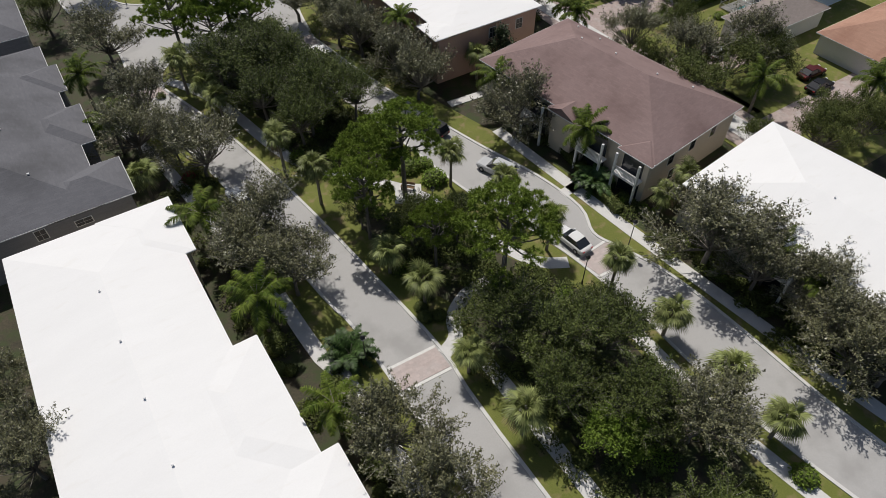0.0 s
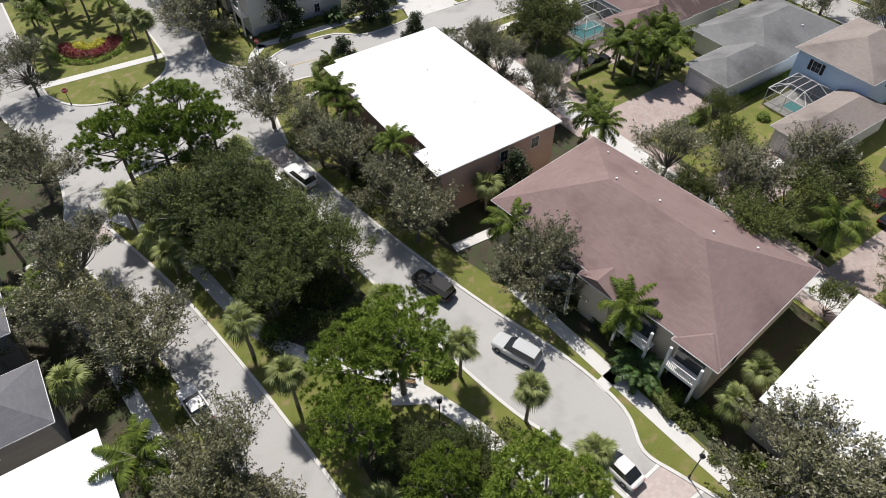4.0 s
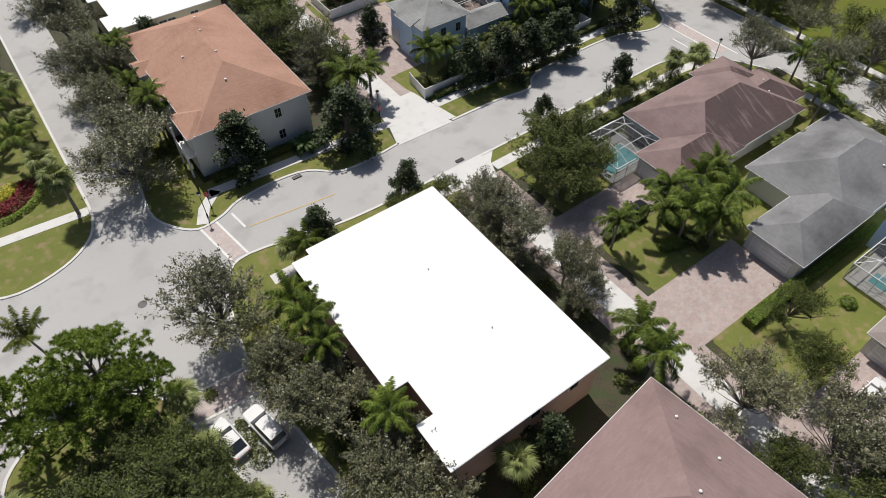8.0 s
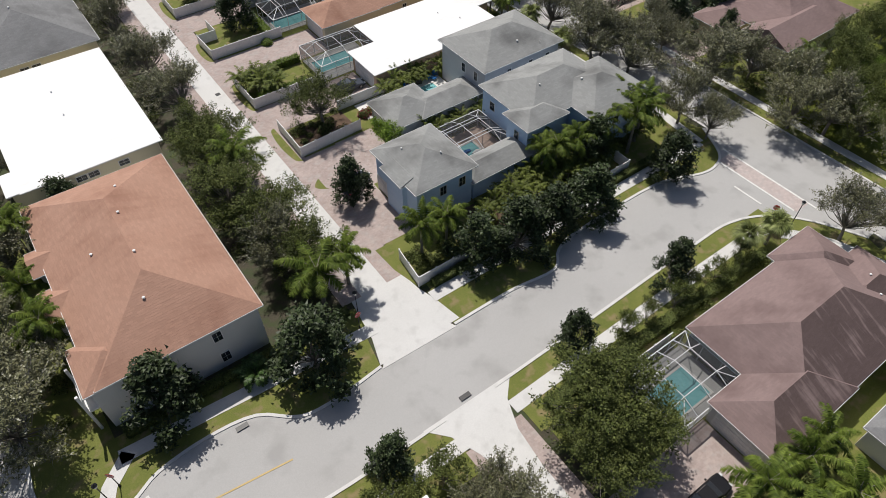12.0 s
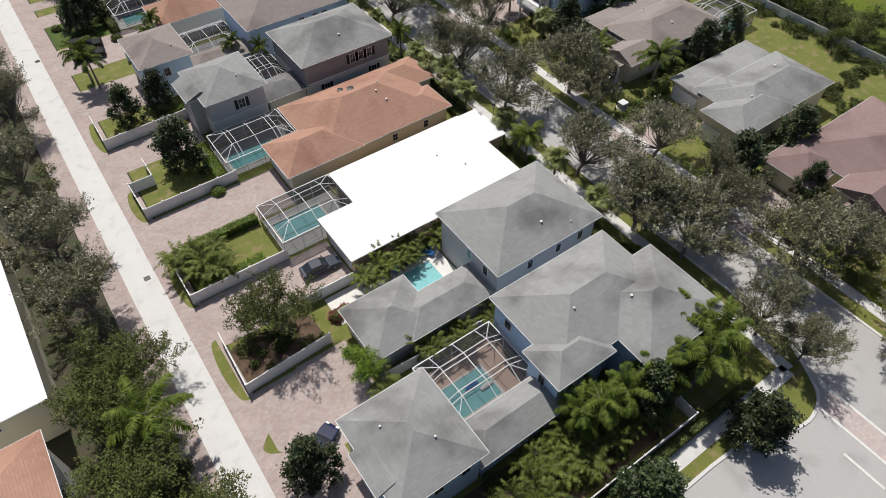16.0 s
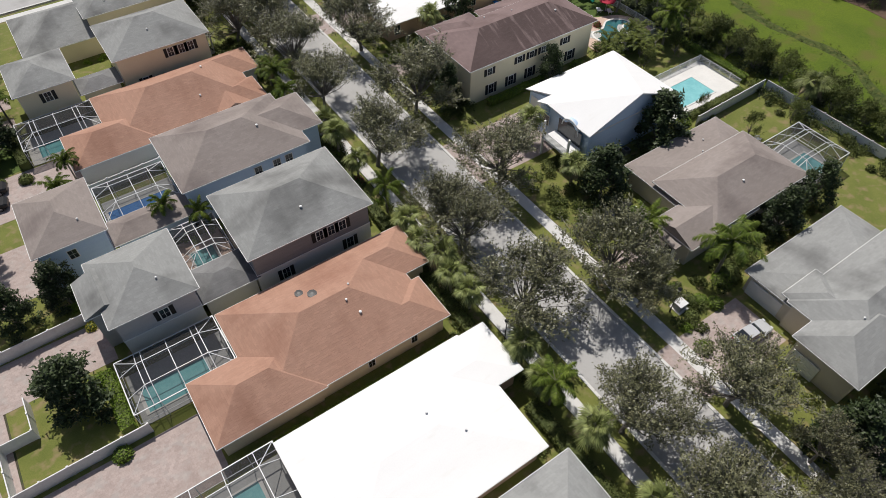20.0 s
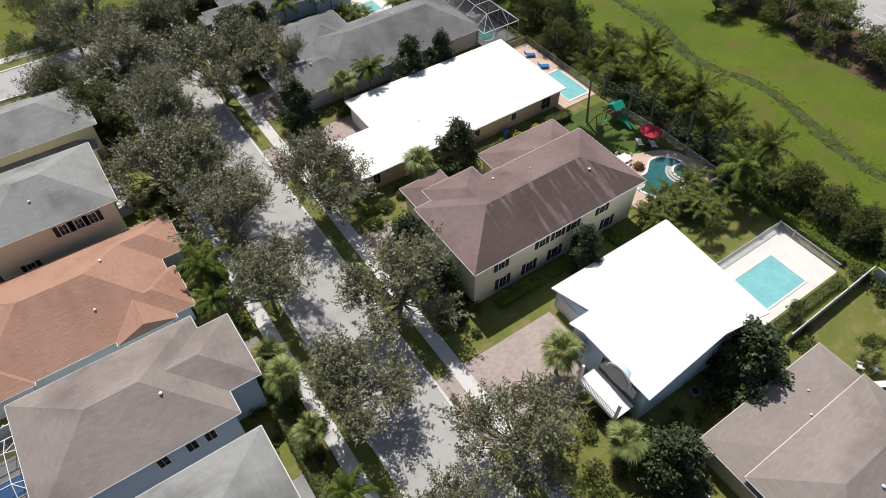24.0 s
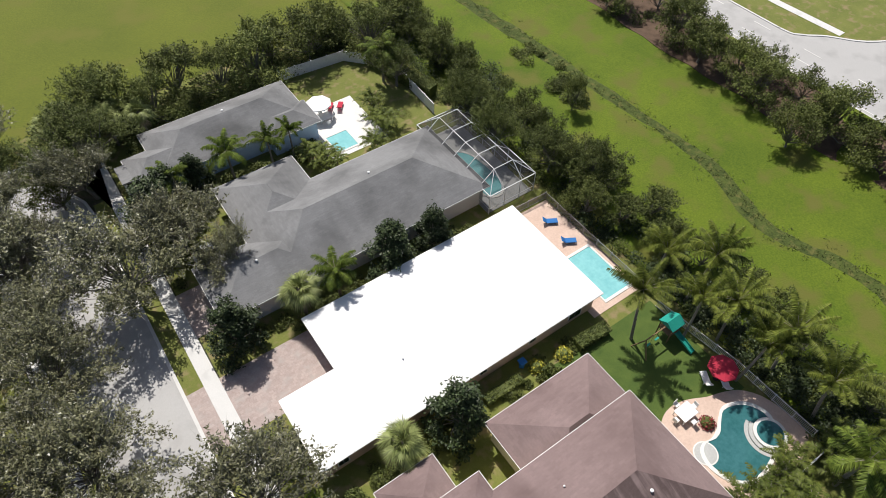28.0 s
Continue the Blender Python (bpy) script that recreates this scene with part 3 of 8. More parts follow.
meadow = Mesh()
nx, ny = 44, 190
for j in range(ny + 1):
    for i in range(nx + 1):
        x, y = 228 + i * (272 - 228) / nx, 60 + j * (440 - 60) / ny
        ditch = ditch_x(y)
        z = 0.07 + 0.09 * noise.noise((x * 0.12, y * 0.12, 0)) + 0.06 - 0.12 * math.exp(-((x - ditch) / 1.4) ** 2)
        meadow.v.append((x, y, max(z, 0.02)))
for j in range(ny):
    for i in range(nx):
        a = j * (nx + 1) + i
        meadow.f.append((a, a + 1, a + nx + 2, a + nx + 1))
tagged(part("meadow", meadow, MEADOW, smooth=True), "broad bright green meadow with a shallow ditch winding through", "meadow", kind="structure")
ditch_line = [(ditch_x(y), y) for y in range(60, 440, 2)]
DITCH = surface("rank_ditch_grass", (0.035, 0.055, 0.008), (0.085, 0.11, 0.018), big=0.5, fine=5, rough=0.9, bump=0.8, dist=0.08, c3=(0.12, 0.12, 0.03), spots=0.6)
ditch = Mesh()
for x, y in ditch_line:
    for k, dz in ((-1.1, 0.0), (-0.5, 0.05), (0.5, 0.05), (1.1, 0.0)):
        w = 1.1 + 0.8 * noise.noise((y * 0.21, k, 3.0))
        ditch.v.append((x + k * w, y, 0.06 + dz + 0.05 * noise.noise((x, y, k))))
for j in range(len(ditch_line) - 1):
    for i in range(3):
        a = j * 4 + i
        ditch.f.append((a, a + 1, a + 5, a + 4))
tagged(part("ditch", ditch, DITCH, smooth=True), "dark rank grass along a winding ditch in the meadow", "ditch", kind="structure")
sheet("field_edge", rect(122, 314.4, 228, 324), 0.046, LAWN, "rough grass beyond the last street", "lawn")
sheet("meadow_north", rect(60, 323, 228.5, 520), 0.06, FIELD, "olive green open field beyond the last gardens", "meadow")
litter = [(260.8 + 1.6 * noise.noise((0, y * 0.15, 2)), y) for y in range(180, 340, 3)]
sheet("hedgerow_bed", litter + [(271.2, 337), (271.2, 180)], 0.16, MULCH, "reddish brown leaf litter under the roadside hedgerow", "planting bed")
CORNER = rounded([(280.2, 300), (280.2, 283.8), (281.4, 280.6), (284.2, 278.2), (288.0, 273.8), (294.0, 271.0), (302, 270.0)])
sheet("road_verge", CORNER + [(302, 460), (280.2, 460)], 0.05, LAWN, "mown verge beyond the main road", "lawn")
kerb(CORNER[4:], -1)
sheet("road_verge", rect(280.2, 60, 302, 250), 0.05, LAWN, "mown verge beyond the main road", "lawn")

SW = "pale concrete sidewalk"
for name, pts, w in (("path", [(60.4, 90), (60.8, 81), (61.8, 75), (62.0, 40)], 1.5), ("path", [(59.8, 90), (58, 106), (56.4, 118), (53, 132)], 1.4),
                     ("path", [(73.2, 73.5), (73.0, 40)], 1.5), ("path", [(70.4, 75.2), (72.4, 76.2), (73.6, 78.4), (76.1, 79.9), (79, 80.4)], 1.4),
                     ("path", [(94.6, 100), (95.3, 89.1), (96.1, 76.9), (97.4, 62), (98.6, 50), (101, 36)], 1.5), ("path", [(86.9, 67), (86.7, 56), (87.6, 48), (89, 38)], 1.5),
                     ("path", [(62.6, 134.6), (65.2, 130.0), (67.4, 123.4), (69.4, 112), (71.4, 106.6), (75.2, 101.4), (78.7, 97.1), (80.6, 93.0), (82.2, 88.1), (82.6, 84.6), (84.6, 79.6), (87.4, 77.6)], 1.5),
                     ("path", [(60.6, 168.4), (78.6, 167.0)], 1.5), ("path", [(89.0, 156.6), (90.2, 159.0), (92.6, 161.2)], 1.4), ("path", [(91.8, 161.2), (118.2, 159.6)], 1.5), ("path", [(125.4, 159.4), (170.4, 159.4)], 1.5),
                     ("path", [(171.1, 172), (171.1, 301), (169.6, 304), (166, 304.6), (124, 304.6)], 1.5), ("path", [(184.5, 40), (184.5, 304), (183.6, 309.6), (181, 314), (176.4, 316.6), (170, 317), (124, 317)], 1.5), ("path", [(286.0, 360), (286.0, 288), (286.5, 277)], 1.5), ("path", [(170.4, 159.4), (171.1, 166), (171.1, 172)], 1.5),
                     ("path", [(92, 143.9), (118.3, 143.9)], 1.5), ("path", [(124, 144.0), (160, 144.4), (164.5, 142.6), (168.2, 138), (170.6, 130)], 1.5),
                     ("path", [(171.0, 40), (171.0, 130)], 1.5), ("path", [(92.6, 108), (98.0, 107.6)], 1.3), ("path", [(93.6, 86.0), (99.0, 86.6)], 1.3)):
    strip(name, pts, w, 0.088, CONCRETE, SW, "sidewalk")
for poly in (rect(125.2, 169, 129.9, 188.4), rect(129.9, 178.6, 135.6, 188.6), rect(125.2, 195.2, 140.8, 202.0), rect(125.2, 209.8, 141.2, 217.4), rect(125.2, 227.8, 136.2, 233.6), rect(125.2, 240.8, 133.4, 249.6),
             rect(125.2, 254.6, 140.4, 263.0), rect(124.2, 126.0, 137.8, 132.4), rect(124.2, 109.9, 138.6, 117.6), rect(124.2, 93.0, 137.0, 100.0), rect(124.2, 78, 145, 83),
             rect(185.2, 190.6, 194.3, 197.2), rect(185.2, 227.4, 196.4, 236.2), rect(185.2, 269.6, 195.0, 276.4), rect(181.7, 227.4, 184.0, 236.2), rect(181.7, 269.6, 184.0, 276.4),
             rect(185.2, 253.0, 191.6, 256.6), rect(185.2, 281.8, 189.4, 288), rect(181.7, 190.6, 184.0, 197.2), rect(185.2, 205.6, 194.0, 209.4), rect(185.2, 173.2, 191.7, 178.8), rect(181.7, 173.2, 184.0, 178.8), rect(166.0, 246.0, 171.2, 248.0),
             rect(125.2, 271.4, 135.4, 275.6), rect(125.2, 278.2, 135.6, 281.2), rect(125.2, 284.2, 134.4, 292.0)):
    sheet("driveway", poly, 0.066, PAVERS, "pink concrete paver driveway", "driveway")
for y0, y1 in ((188.4, 196.2), (202.0, 209.4), (217.7, 223.6), (233.6, 240.6), (181.6, 183.4)):
    sheet("verge_lawn", rounded([(124.9, y0 - 0.4), (123.9, y0 + 0.2), (123.5, (y0 + y1) / 2), (123.9, y1 - 0.3), (124.6, y1 + 0.3)]) + [(124.6, y0)], 0.071, LAWN, "narrow grass strip along a white fence", "lawn")
sheet("verge_lawn", [(124.0, 168.8), (128.6, 168.9), (129.4, 162.0), (125.0, 161.6), (124.2, 165.0)], 0.071, LAWN, "grass corner beside the alley mouth", "lawn")
sheet("planting_bed", rect(125.3, 189.4, 134.2, 194.4), 0.058, MULCH, "brown mulch bed inside a white fence", "planting bed")
sheet("planting_bed", rect(136.0, 162.0, 156.6, 168.2), 0.058, MULCH, "brown mulch bed of a tropical garden", "planting bed")
for name, poly in (("crosswalk", [(65.3, 74.0), (70.2, 73.8), (70.2, 76.3), (65.3, 76.5)]), ("crosswalk", [(88.9, 74.6), (94.0, 74.4), (92.9, 77.6), (88.5, 77.2)]),
                   ("crosswalk", [(78.6, 132.6), (84.9, 132.2), (84.9, 135.2), (78.3, 135.4)]), ("crosswalk", [(56.9, 131.8), (61.7, 131.2), (61.3, 133.8), (56.5, 134.4)]),
                   ("crosswalk", [(89.6, 149.4), (91.4, 149.4), (90.4, 156.0), (88.6, 156.0)]), ("crosswalk", rect(169.4, 143.6, 171.8, 155.4))):
    sheet(name, poly, 0.062, BRICKWAY, "rose brick crosswalk between white lines", "crosswalk")
for a, b in (((65.3, 73.8), (70.2, 73.6)), ((65.3, 76.6), (70.2, 76.4)), ((88.9, 74.4), (94.0, 74.2)), ((88.5, 77.4), (92.8, 77.8)), ((78.6, 132.4), (84.9, 132.0)),
             ((78.3, 135.6), (84.9, 135.4)), ((89.5, 149.3), (88.5, 156.0)), ((91.5, 149.3), (90.5, 156.1)), ((93.0, 153.2), (92.6, 156.3)), ((169.3, 143.9), (169.3, 155.2)), ((171.9, 142), (171.9, 156.6)), ((167.0, 147.0), (167.0, 151.0))):
    strip("road_line", [a, b], 0.28, 0.07, PAINTLINE, "worn white painted road line", "road line")
strip("road_line", [(93.4, 153.0), (104.5, 151.8)], 0.16, 0.07, YELLOWLINE, "faded yellow painted road line", "road line")
for x in (275.4, 278.4):
    for y in range(230, 340, 9):
        strip("road_line", [(x, y), (x, y + 3.0)], 0.16, 0.06, PAINTLINE, "white dashed lane line", "road line")
strip("road_line", [(272.9, 200), (272.9, 360)], 0.16, 0.06, PAINTLINE, "white edge line of the main road", "road line")

# ---------------------------------------------------------------- houses
def hip_roof(x0, y0, x1, y1, ze, slope, gable=False, thick=0.16):
    """Hipped or gabled roof over a rectangle of eaves; returns its mesh and its rise."""
    w, d = x1 - x0, y1 - y0
    m = Mesh()
    e = [(x0, y0), (x1, y0), (x1, y1), (x0, y1)]
    if w >= d:
        h = d / 2 * slope
        r = [(x0 + (0 if gable else d / 2), (y0 + y1) / 2), (x1 - (0 if gable else d / 2), (y0 + y1) / 2)]
        faces = [(0, 1, 5, 4), (1, 2, 5), (2, 3, 4, 5), (3, 0, 4)]
    else:
        h = w / 2 * slope
        r = [((x0 + x1) / 2, y0 + (0 if gable else w / 2)), ((x0 + x1) / 2, y1 - (0 if gable else w / 2))]
        faces = [(0, 1, 4), (1, 2, 5, 4), (2, 3, 5), (3, 0, 4, 5)]
    top = [(*p, ze + 0.02) for p in e] + [(*p, ze + h) for p in r]
    low = [(*p, ze + 0.02 - thick) for p in e]
    m.v = top + low
    m.f = faces + [(0, 6, 7, 1), (1, 7, 8, 2), (2, 8, 9, 3), (3, 9, 6, 0), (9, 8, 7, 6)]
    return m, h


def window(parent, x, y, z, face, w=1.0, h=1.3, shutters=False):
    """A window on an outer wall: face is the side it looks to (S, N, W or E); x, y is its middle on the wall."""
    d = {"S": (0, -1), "N": (0, 1), "W": (-1, 0), "E": (1, 0)}[face]

    def slab(u0, u1, z0, z1, t0, t1):
        if d[0] == 0:
            a, b = sorted((y + d[1] * t0, y + d[1] * t1))
            return Mesh().box(x + u0, a, z0, x + u1, b, z1)
        a, b = sorted((x + d[0] * t0, x + d[0] * t1))
        return Mesh().box(a, y + u0, z0, b, y + u1, z1)

    fr = slab(-w / 2 - 0.07, w / 2 + 0.07, z - 0.07, z + h + 0.07, 0.0, 0.06)
    win = part("window", fr, WHITE, parent)
    for u in (-w / 4, w / 4):
        part("pane", slab(u - w / 4 + 0.018, u + w / 4 - 0.018, z, z + h / 2 - 0.02, 0.05, 0.075), GLASS, win)
        part("pane", slab(u - w / 4 + 0.018, u + w / 4 - 0.018, z + h / 2 + 0.02, z + h, 0.05, 0.075), GLASS, win)
    if shutters:
        for u in (-w / 2 - 0.32, w / 2 + 0.32):
            part("shutter", slab(u - 0.22, u + 0.22, z - 0.05, z + h + 0.05, 0.0, 0.07), SHUTTER, win, "black louvred shutter")


HOUSES, ROOF_OF = {}, {}


def house(name, label, blocks, roof, wall, at=(0, 0), turn=0, slope=0.42, vents=(), wins=(), shutters=False, over=0.5, garages=(), south_roof=None):
    """Blocks: x0, y0, x1, y1 and height of the eaves, G for a gable, its own wall and slope. Windows: block, side, place along it, height, width, height of the pane."""
    h = thing(name, label, "house", (*at, 0), turn)
    for k, b in enumerate(blocks):
        x0, y0, x1, y1, ze = b[:5]
        ze += 0.008 * k
        e = over + 0.012 * k
        part("wall", Mesh().box(x0 + e, y0 + e, 0, x1 - e, y1 - e, ze - 0.05), b[6] if len(b) > 6 and b[6] else wall, h)
        m, rise = hip_roof(x0, y0, x1, y1, ze, b[7] if len(b) > 7 else slope, gable="G" in b[5:6])
        rf = part("roof", m, roof, h)
        # Slopes facing south take a second, darker material.
        if south_roof:
            rf.data.materials.append(south_roof)
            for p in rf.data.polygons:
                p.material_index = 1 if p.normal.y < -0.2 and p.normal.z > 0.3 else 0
        g = Mesh()
        c = [(x0, y0), (x1, y0), (x1, y1), (x0, y1)]
        for i in range(4):
            g.bar((*c[i], ze - 0.06), (*c[(i + 1) % 4], ze - 0.06), 0.1, 0.11)
        part("gutter", g, WHITE, rf)
        if "G" in b[5:6]:
            gm = b[6] if len(b) > 6 and b[6] else wall
            zt = ze + rise - 0.3
            if x1 - x0 >= y1 - y0:
                for x in (x0 + over, x1 - over - 0.1):
                    part("gable", Mesh().add([(x + k, y, z) for k in (0, 0.1) for y, z in ((y0 + over, ze - 0.05), (y1 - over, ze - 0.05), ((y0 + y1) / 2, zt))],
                                             [(0, 2, 1), (3, 4, 5), (0, 3, 5, 2), (1, 2, 5, 4)]), gm, h)
            else:
                for y in (y0 + over, y1 - over - 0.1):
                    part("gable", Mesh().add([(x, y + k, z) for k in (0, 0.1) for x, z in ((x0 + over, ze - 0.05), (x1 - over, ze - 0.05), ((x0 + x1) / 2, zt))],
                                             [(0, 1, 2), (3, 5, 4), (0, 2, 5, 3), (1, 4, 5, 2)]), gm, h)
    for i, side, u, z, w, hh in wins:
        x0, y0, x1, y1, ze = blocks[i][:5]
        if side in "SN":
            window(h, u, y0 + over if side == "S" else y1 - over, z, side, w, hh, shutters)
        else:
            window(h, x0 + over if side == "W" else x1 - over, u, z, side, w, hh, shutters)
    for x, y, z, r in vents:
        r = r * 0.72 if r < 0.2 else r
        z = max(b[4] + (b[7] if len(b) > 7 else slope) * min(x - b[0], b[2] - x, y - b[1], b[3] - y) for b in blocks)
        v = part("roof_vent", Mesh().tube([(x, y, z - 0.5), (x, y, z + 0.13)], [r, r], 8), WHITE if r < 0.2 else DARK_METAL, h)
        part("vent_cap", Mesh().tube([(x, y, z + 0.13), (x, y, z + 0.18), (x, y, z + 0.22)], [r * 1.5, r * 1.5, r * 0.5], 8), WHITE if r < 0.2 else DARK_METAL, v)
    for x0, y0, x1, y1, hh in garages:
        part("garage_door", Mesh().box(x0, y0, 0, x1, y1, hh), WHITE, h, "white panelled garage door")
    HOUSES[blocks[0][:2]] = h
    ROOF_OF[h.name] = roof
    return h


def garage_door(h, x, y0, y1, top=2.25):
    """A panelled garage door on a west wall."""
    d = part("garage_door", Mesh().box(x - 0.05, y0, 0, x + 0.02, y1, top), WHITE, h, "white panelled garage door")
    n = max(2, round((y1 - y0) / 1.2))
    for i in range(4):
        for k in range(n):
            a, b = y0 + (y1 - y0) * k / n, y0 + (y1 - y0) * (k + 1) / n
            part("door_panel", Mesh().box(x - 0.08, a + 0.08, 0.06 + i * top / 4, x - 0.045, b - 0.08, (i + 1) * top / 4 - 0.06), VINYL, d)
    part("door_frame", Mesh().box(x - 0.07, y0 - 0.14, 0, x + 0.02, y0, top + 0.14).box(x - 0.07, y1, 0, x + 0.02, y1 + 0.14, top + 0.14).box(x - 0.07, y0, top, x + 0.02, y1, top + 0.14), WHITE, d)


def entry(h, x, y, d=-1, width=3.0, top=2.9):
    """A front door with a porch: step, columns and a small roof; d is the way it faces along x."""
    a, b = sorted((x, x + d * 1.5))
    part("porch_floor", Mesh().box(a, y - width / 2, 0, b, y + width / 2, 0.18), CONCRETE, h)
    part("porch_roof", Mesh().box(a - 0.1, y - width / 2 - 0.1, top, b + 0.1, y + width / 2 + 0.1, top + 0.22), ROOF_OF[h.name], h)
    for k in (-1, 1):
        cx, cy = x + d * 1.35, y + k * (width / 2 - 0.15)
        c = part("column", Mesh().box(cx - 0.11, cy - 0.11, 0.18, cx + 0.11, cy + 0.11, top), WHITE, h, "white square porch column")
        part("base", Mesh().box(cx - 0.16, cy - 0.16, 0.18, cx + 0.16, cy + 0.16, 0.36), WHITE, c)
    a, b = sorted((x, x + d * 0.06))
    door = part("front_door", Mesh().box(a, y - 0.48, 0.18, b, y + 0.48, 2.28), SHUTTER, h, "dark front door")
    part("door_frame", Mesh().box(a - 0.02, y - 0.6, 0.18, b + 0.02, y - 0.48, 2.4).box(a - 0.02, y + 0.48, 0.18, b + 0.02, y + 0.6, 2.4).box(a - 0.02, y - 0.48, 2.28, b + 0.02, y + 0.48, 2.4), WHITE, door)


def balcony(h, x, y0, y1, z, out=-1.3, rail=WHITE):
    """A balcony on a west wall: floor, posts, a roof and a balustrade."""
    b = part("balcony", Mesh().box(x + out, y0, z - 0.2, x, y1, z), WHITE, h, "white balcony with a balustrade")
    for y in (y0 + 0.1, y1 - 0.1):
        part("post", Mesh().box(x + out, y - 0.12, 0, x + out + 0.24, y + 0.12, z + 2.6), WHITE, b)
    r = Mesh().box(x + out + 0.06, y0, z + 0.95, x + out + 0.14, y1, z + 1.02)
    k = int((y1 - y0) / 0.16)
    for i in range(k):
        y = y0 + (i + 0.5) * (y1 - y0) / k
        r.box(x + out + 0.08, y - 0.03, z, x + out + 0.13, y + 0.03, z + 0.95)
    part("railing", r, rail, b)
    part("dark_opening", Mesh().box(x - 0.02, y0 + 0.3, z + 0.05, x + 0.03, y1 - 0.3, z + 2.2), GLASS, b)
    part("dark_opening", Mesh().box(x - 0.02, y0 + 0.3, 0.1, x + 0.03, y1 - 0.3, z - 0.5), GLASS, b)


h = house("apartment_house", "two-storey house with a mauve-brown hipped shingle roof and white balconies",
          [(0, 0, 16.7, 27.8, 5.8), (-0.9, 10.6, 5.0, 15.0, 5.6, "G"), (-0.5, 0.0, 5, 4.6, 5.7)], ROOF_BROWN, W_BEIGE, at=(100.1, 79.6), turn=7.0, slope=0.43,
          vents=((9.2, 19.2, 9.2, 0.12), (10.2, 14.5, 9.0, 0.12), (10.6, 8.6, 9.0, 0.12), (13.6, 19.6, 7.4, 0.12), (13.0, 5.0, 7.4, 0.12), (14.4, 24.0, 6.8, 0.12)),
          wins=((0, "S", 4, 3.6, 1.0, 1.4), (0, "S", 8, 3.6, 1.0, 1.4), (0, "S", 12, 3.6, 1.0, 1.4), (0, "S", 5, 0.9, 1.0, 1.4), (0, "W", 19, 3.6, 1.0, 1.4), (0, "W", 23, 3.6, 1.0, 1.4)))
balcony(h, 0.0, 0.9, 4.2, 3.0)
balcony(h, 0.0, 6.0, 9.6, 3.0)
balcony(h, 0.0, 15.2, 18.6, 3.0)
h = house("apartment_house", "two-storey house with bright white coated hipped roof beside the park",
          [(0, 0, 16.8, 26.4, 5.65), (-0.7, 8.0, 5.0, 12.4, 5.5, "G")], ROOF_WHITE, W_BEIGE, at=(103.4, 49.8), turn=6.3, vents=((8.4, 15, 8.9, 0.1), (8.4, 9, 8.9, 0.1)),
          wins=((0, "S", 4, 3.6, 1.0, 1.4), (0, "S", 12, 3.6, 1.0, 1.4), (0, "W", 22, 3.6, 1.0, 1.4)), slope=0.14)
balcony(h, 0.0, 12.6, 16.0, 3.0)
balcony(h, 0.0, 3.6, 7.2, 3.0)
house("apartment_house", "long two-storey house with a bright white coated roof and stepped side",
      [(39.6, 50, 54.2, 103.6, 5.5), (48, 94.9, 55.2, 103.7, 5.5), (48, 69.9, 56.3, 82.4, 5.5), (48, 50, 57.7, 69.9, 5.5)], ROOF_WHITE, W_BEIGE, slope=0.08,
      vents=((46.4, 94, 7.1, 0.1), (46.6, 87.5, 7.1, 0.1), (46.8, 81, 7.1, 0.1), (47, 74.5, 7.1, 0.1)), wins=((0, "E", 88, 3.6, 1.0, 1.3), (0, "E", 91, 3.6, 1.0, 1.3)))
house("apartment_house", "two-storey house with a slate-grey shingle roof and dark grey walls", [(31, 106.2, 49.6, 143, 5.5), (44, 106.2, 52.6, 113.2, 5.5), (44, 117.6, 51.2, 126, 5.5), (43, 130, 50.6, 137, 5.5)],
      ROOF_WEST, W_DGREY, vents=((44.2, 112, 8.4, 0.12), (43, 121, 9.0, 0.12)), wins=((0, "S", 47, 3.6, 1.6, 0.7), (0, "S", 43, 3.6, 1.0, 1.2)), slope=0.4)
house("apartment_house", "two-storey house with bright white coated roof and rose brick walls", [(95.2, 112.5, 111.1, 139.8, 6.9), (93.4, 112.5, 99, 117.3, 6.9), (93.2, 121.2, 99, 139.0, 6.9)],
      ROOF_WHITE, W_PINK, slope=0.07, vents=((104.4, 121, 8.3, 0.08), (103.6, 130, 8.3, 0.08)), wins=((0, "S", 107.6, 4.4, 1.1, 1.4), (0, "S", 103, 4.4, 1.1, 1.4), (1, "W", 115, 4.2, 1.2, 1.5)))
h = house("apartment_house", "two-storey house with a terracotta shingle roof and pale walls",
          [(93.0, 164.0, 108.9, 191.6, 6.7), (92.0, 164.0, 98, 169.9, 6.6), (91.6, 174.0, 97, 178.4, 6.4, "G"), (91.8, 180.6, 97, 184.6, 6.4, "G")], ROOF_ORANGE, W_WHITE, slope=0.42,
          vents=((101.6, 181, 9.9, 0.14), (101.2, 174.6, 9.8, 0.14), (102.6, 186, 9.0, 0.14), (97.6, 178, 8.2, 0.14), (100, 169.4, 8.6, 0.14)),
          wins=((0, "S", 97, 5.2, 0.9, 0.7), (0, "S", 98.6, 5.2, 0.9, 0.7), (0, "S", 104, 4.4, 0.9, 1.3), (0, "S", 104, 1.0, 0.9, 1.3)))
balcony(h, 92.6, 165.0, 168.6, 3.3)
house("apartment_house", "two-storey house with bright white coated roof beside the alley trees", [(93.6, 194.6, 110.0, 220.4, 6.3), (92.2, 194.8, 98, 199.2, 6.3), (92.2, 205, 98, 211, 6.3)], ROOF_WHITE, W_CREAM, slope=0.07,
      vents=((101.6, 206, 7.9, 0.12), (101.6, 212, 7.9, 0.12)), wins=((0, "S", 100, 4.6, 1.2, 0.7), (0, "S", 105, 4.6, 1.2, 0.7), (0, "S", 101.4, 4.6, 1.2, 0.7)))
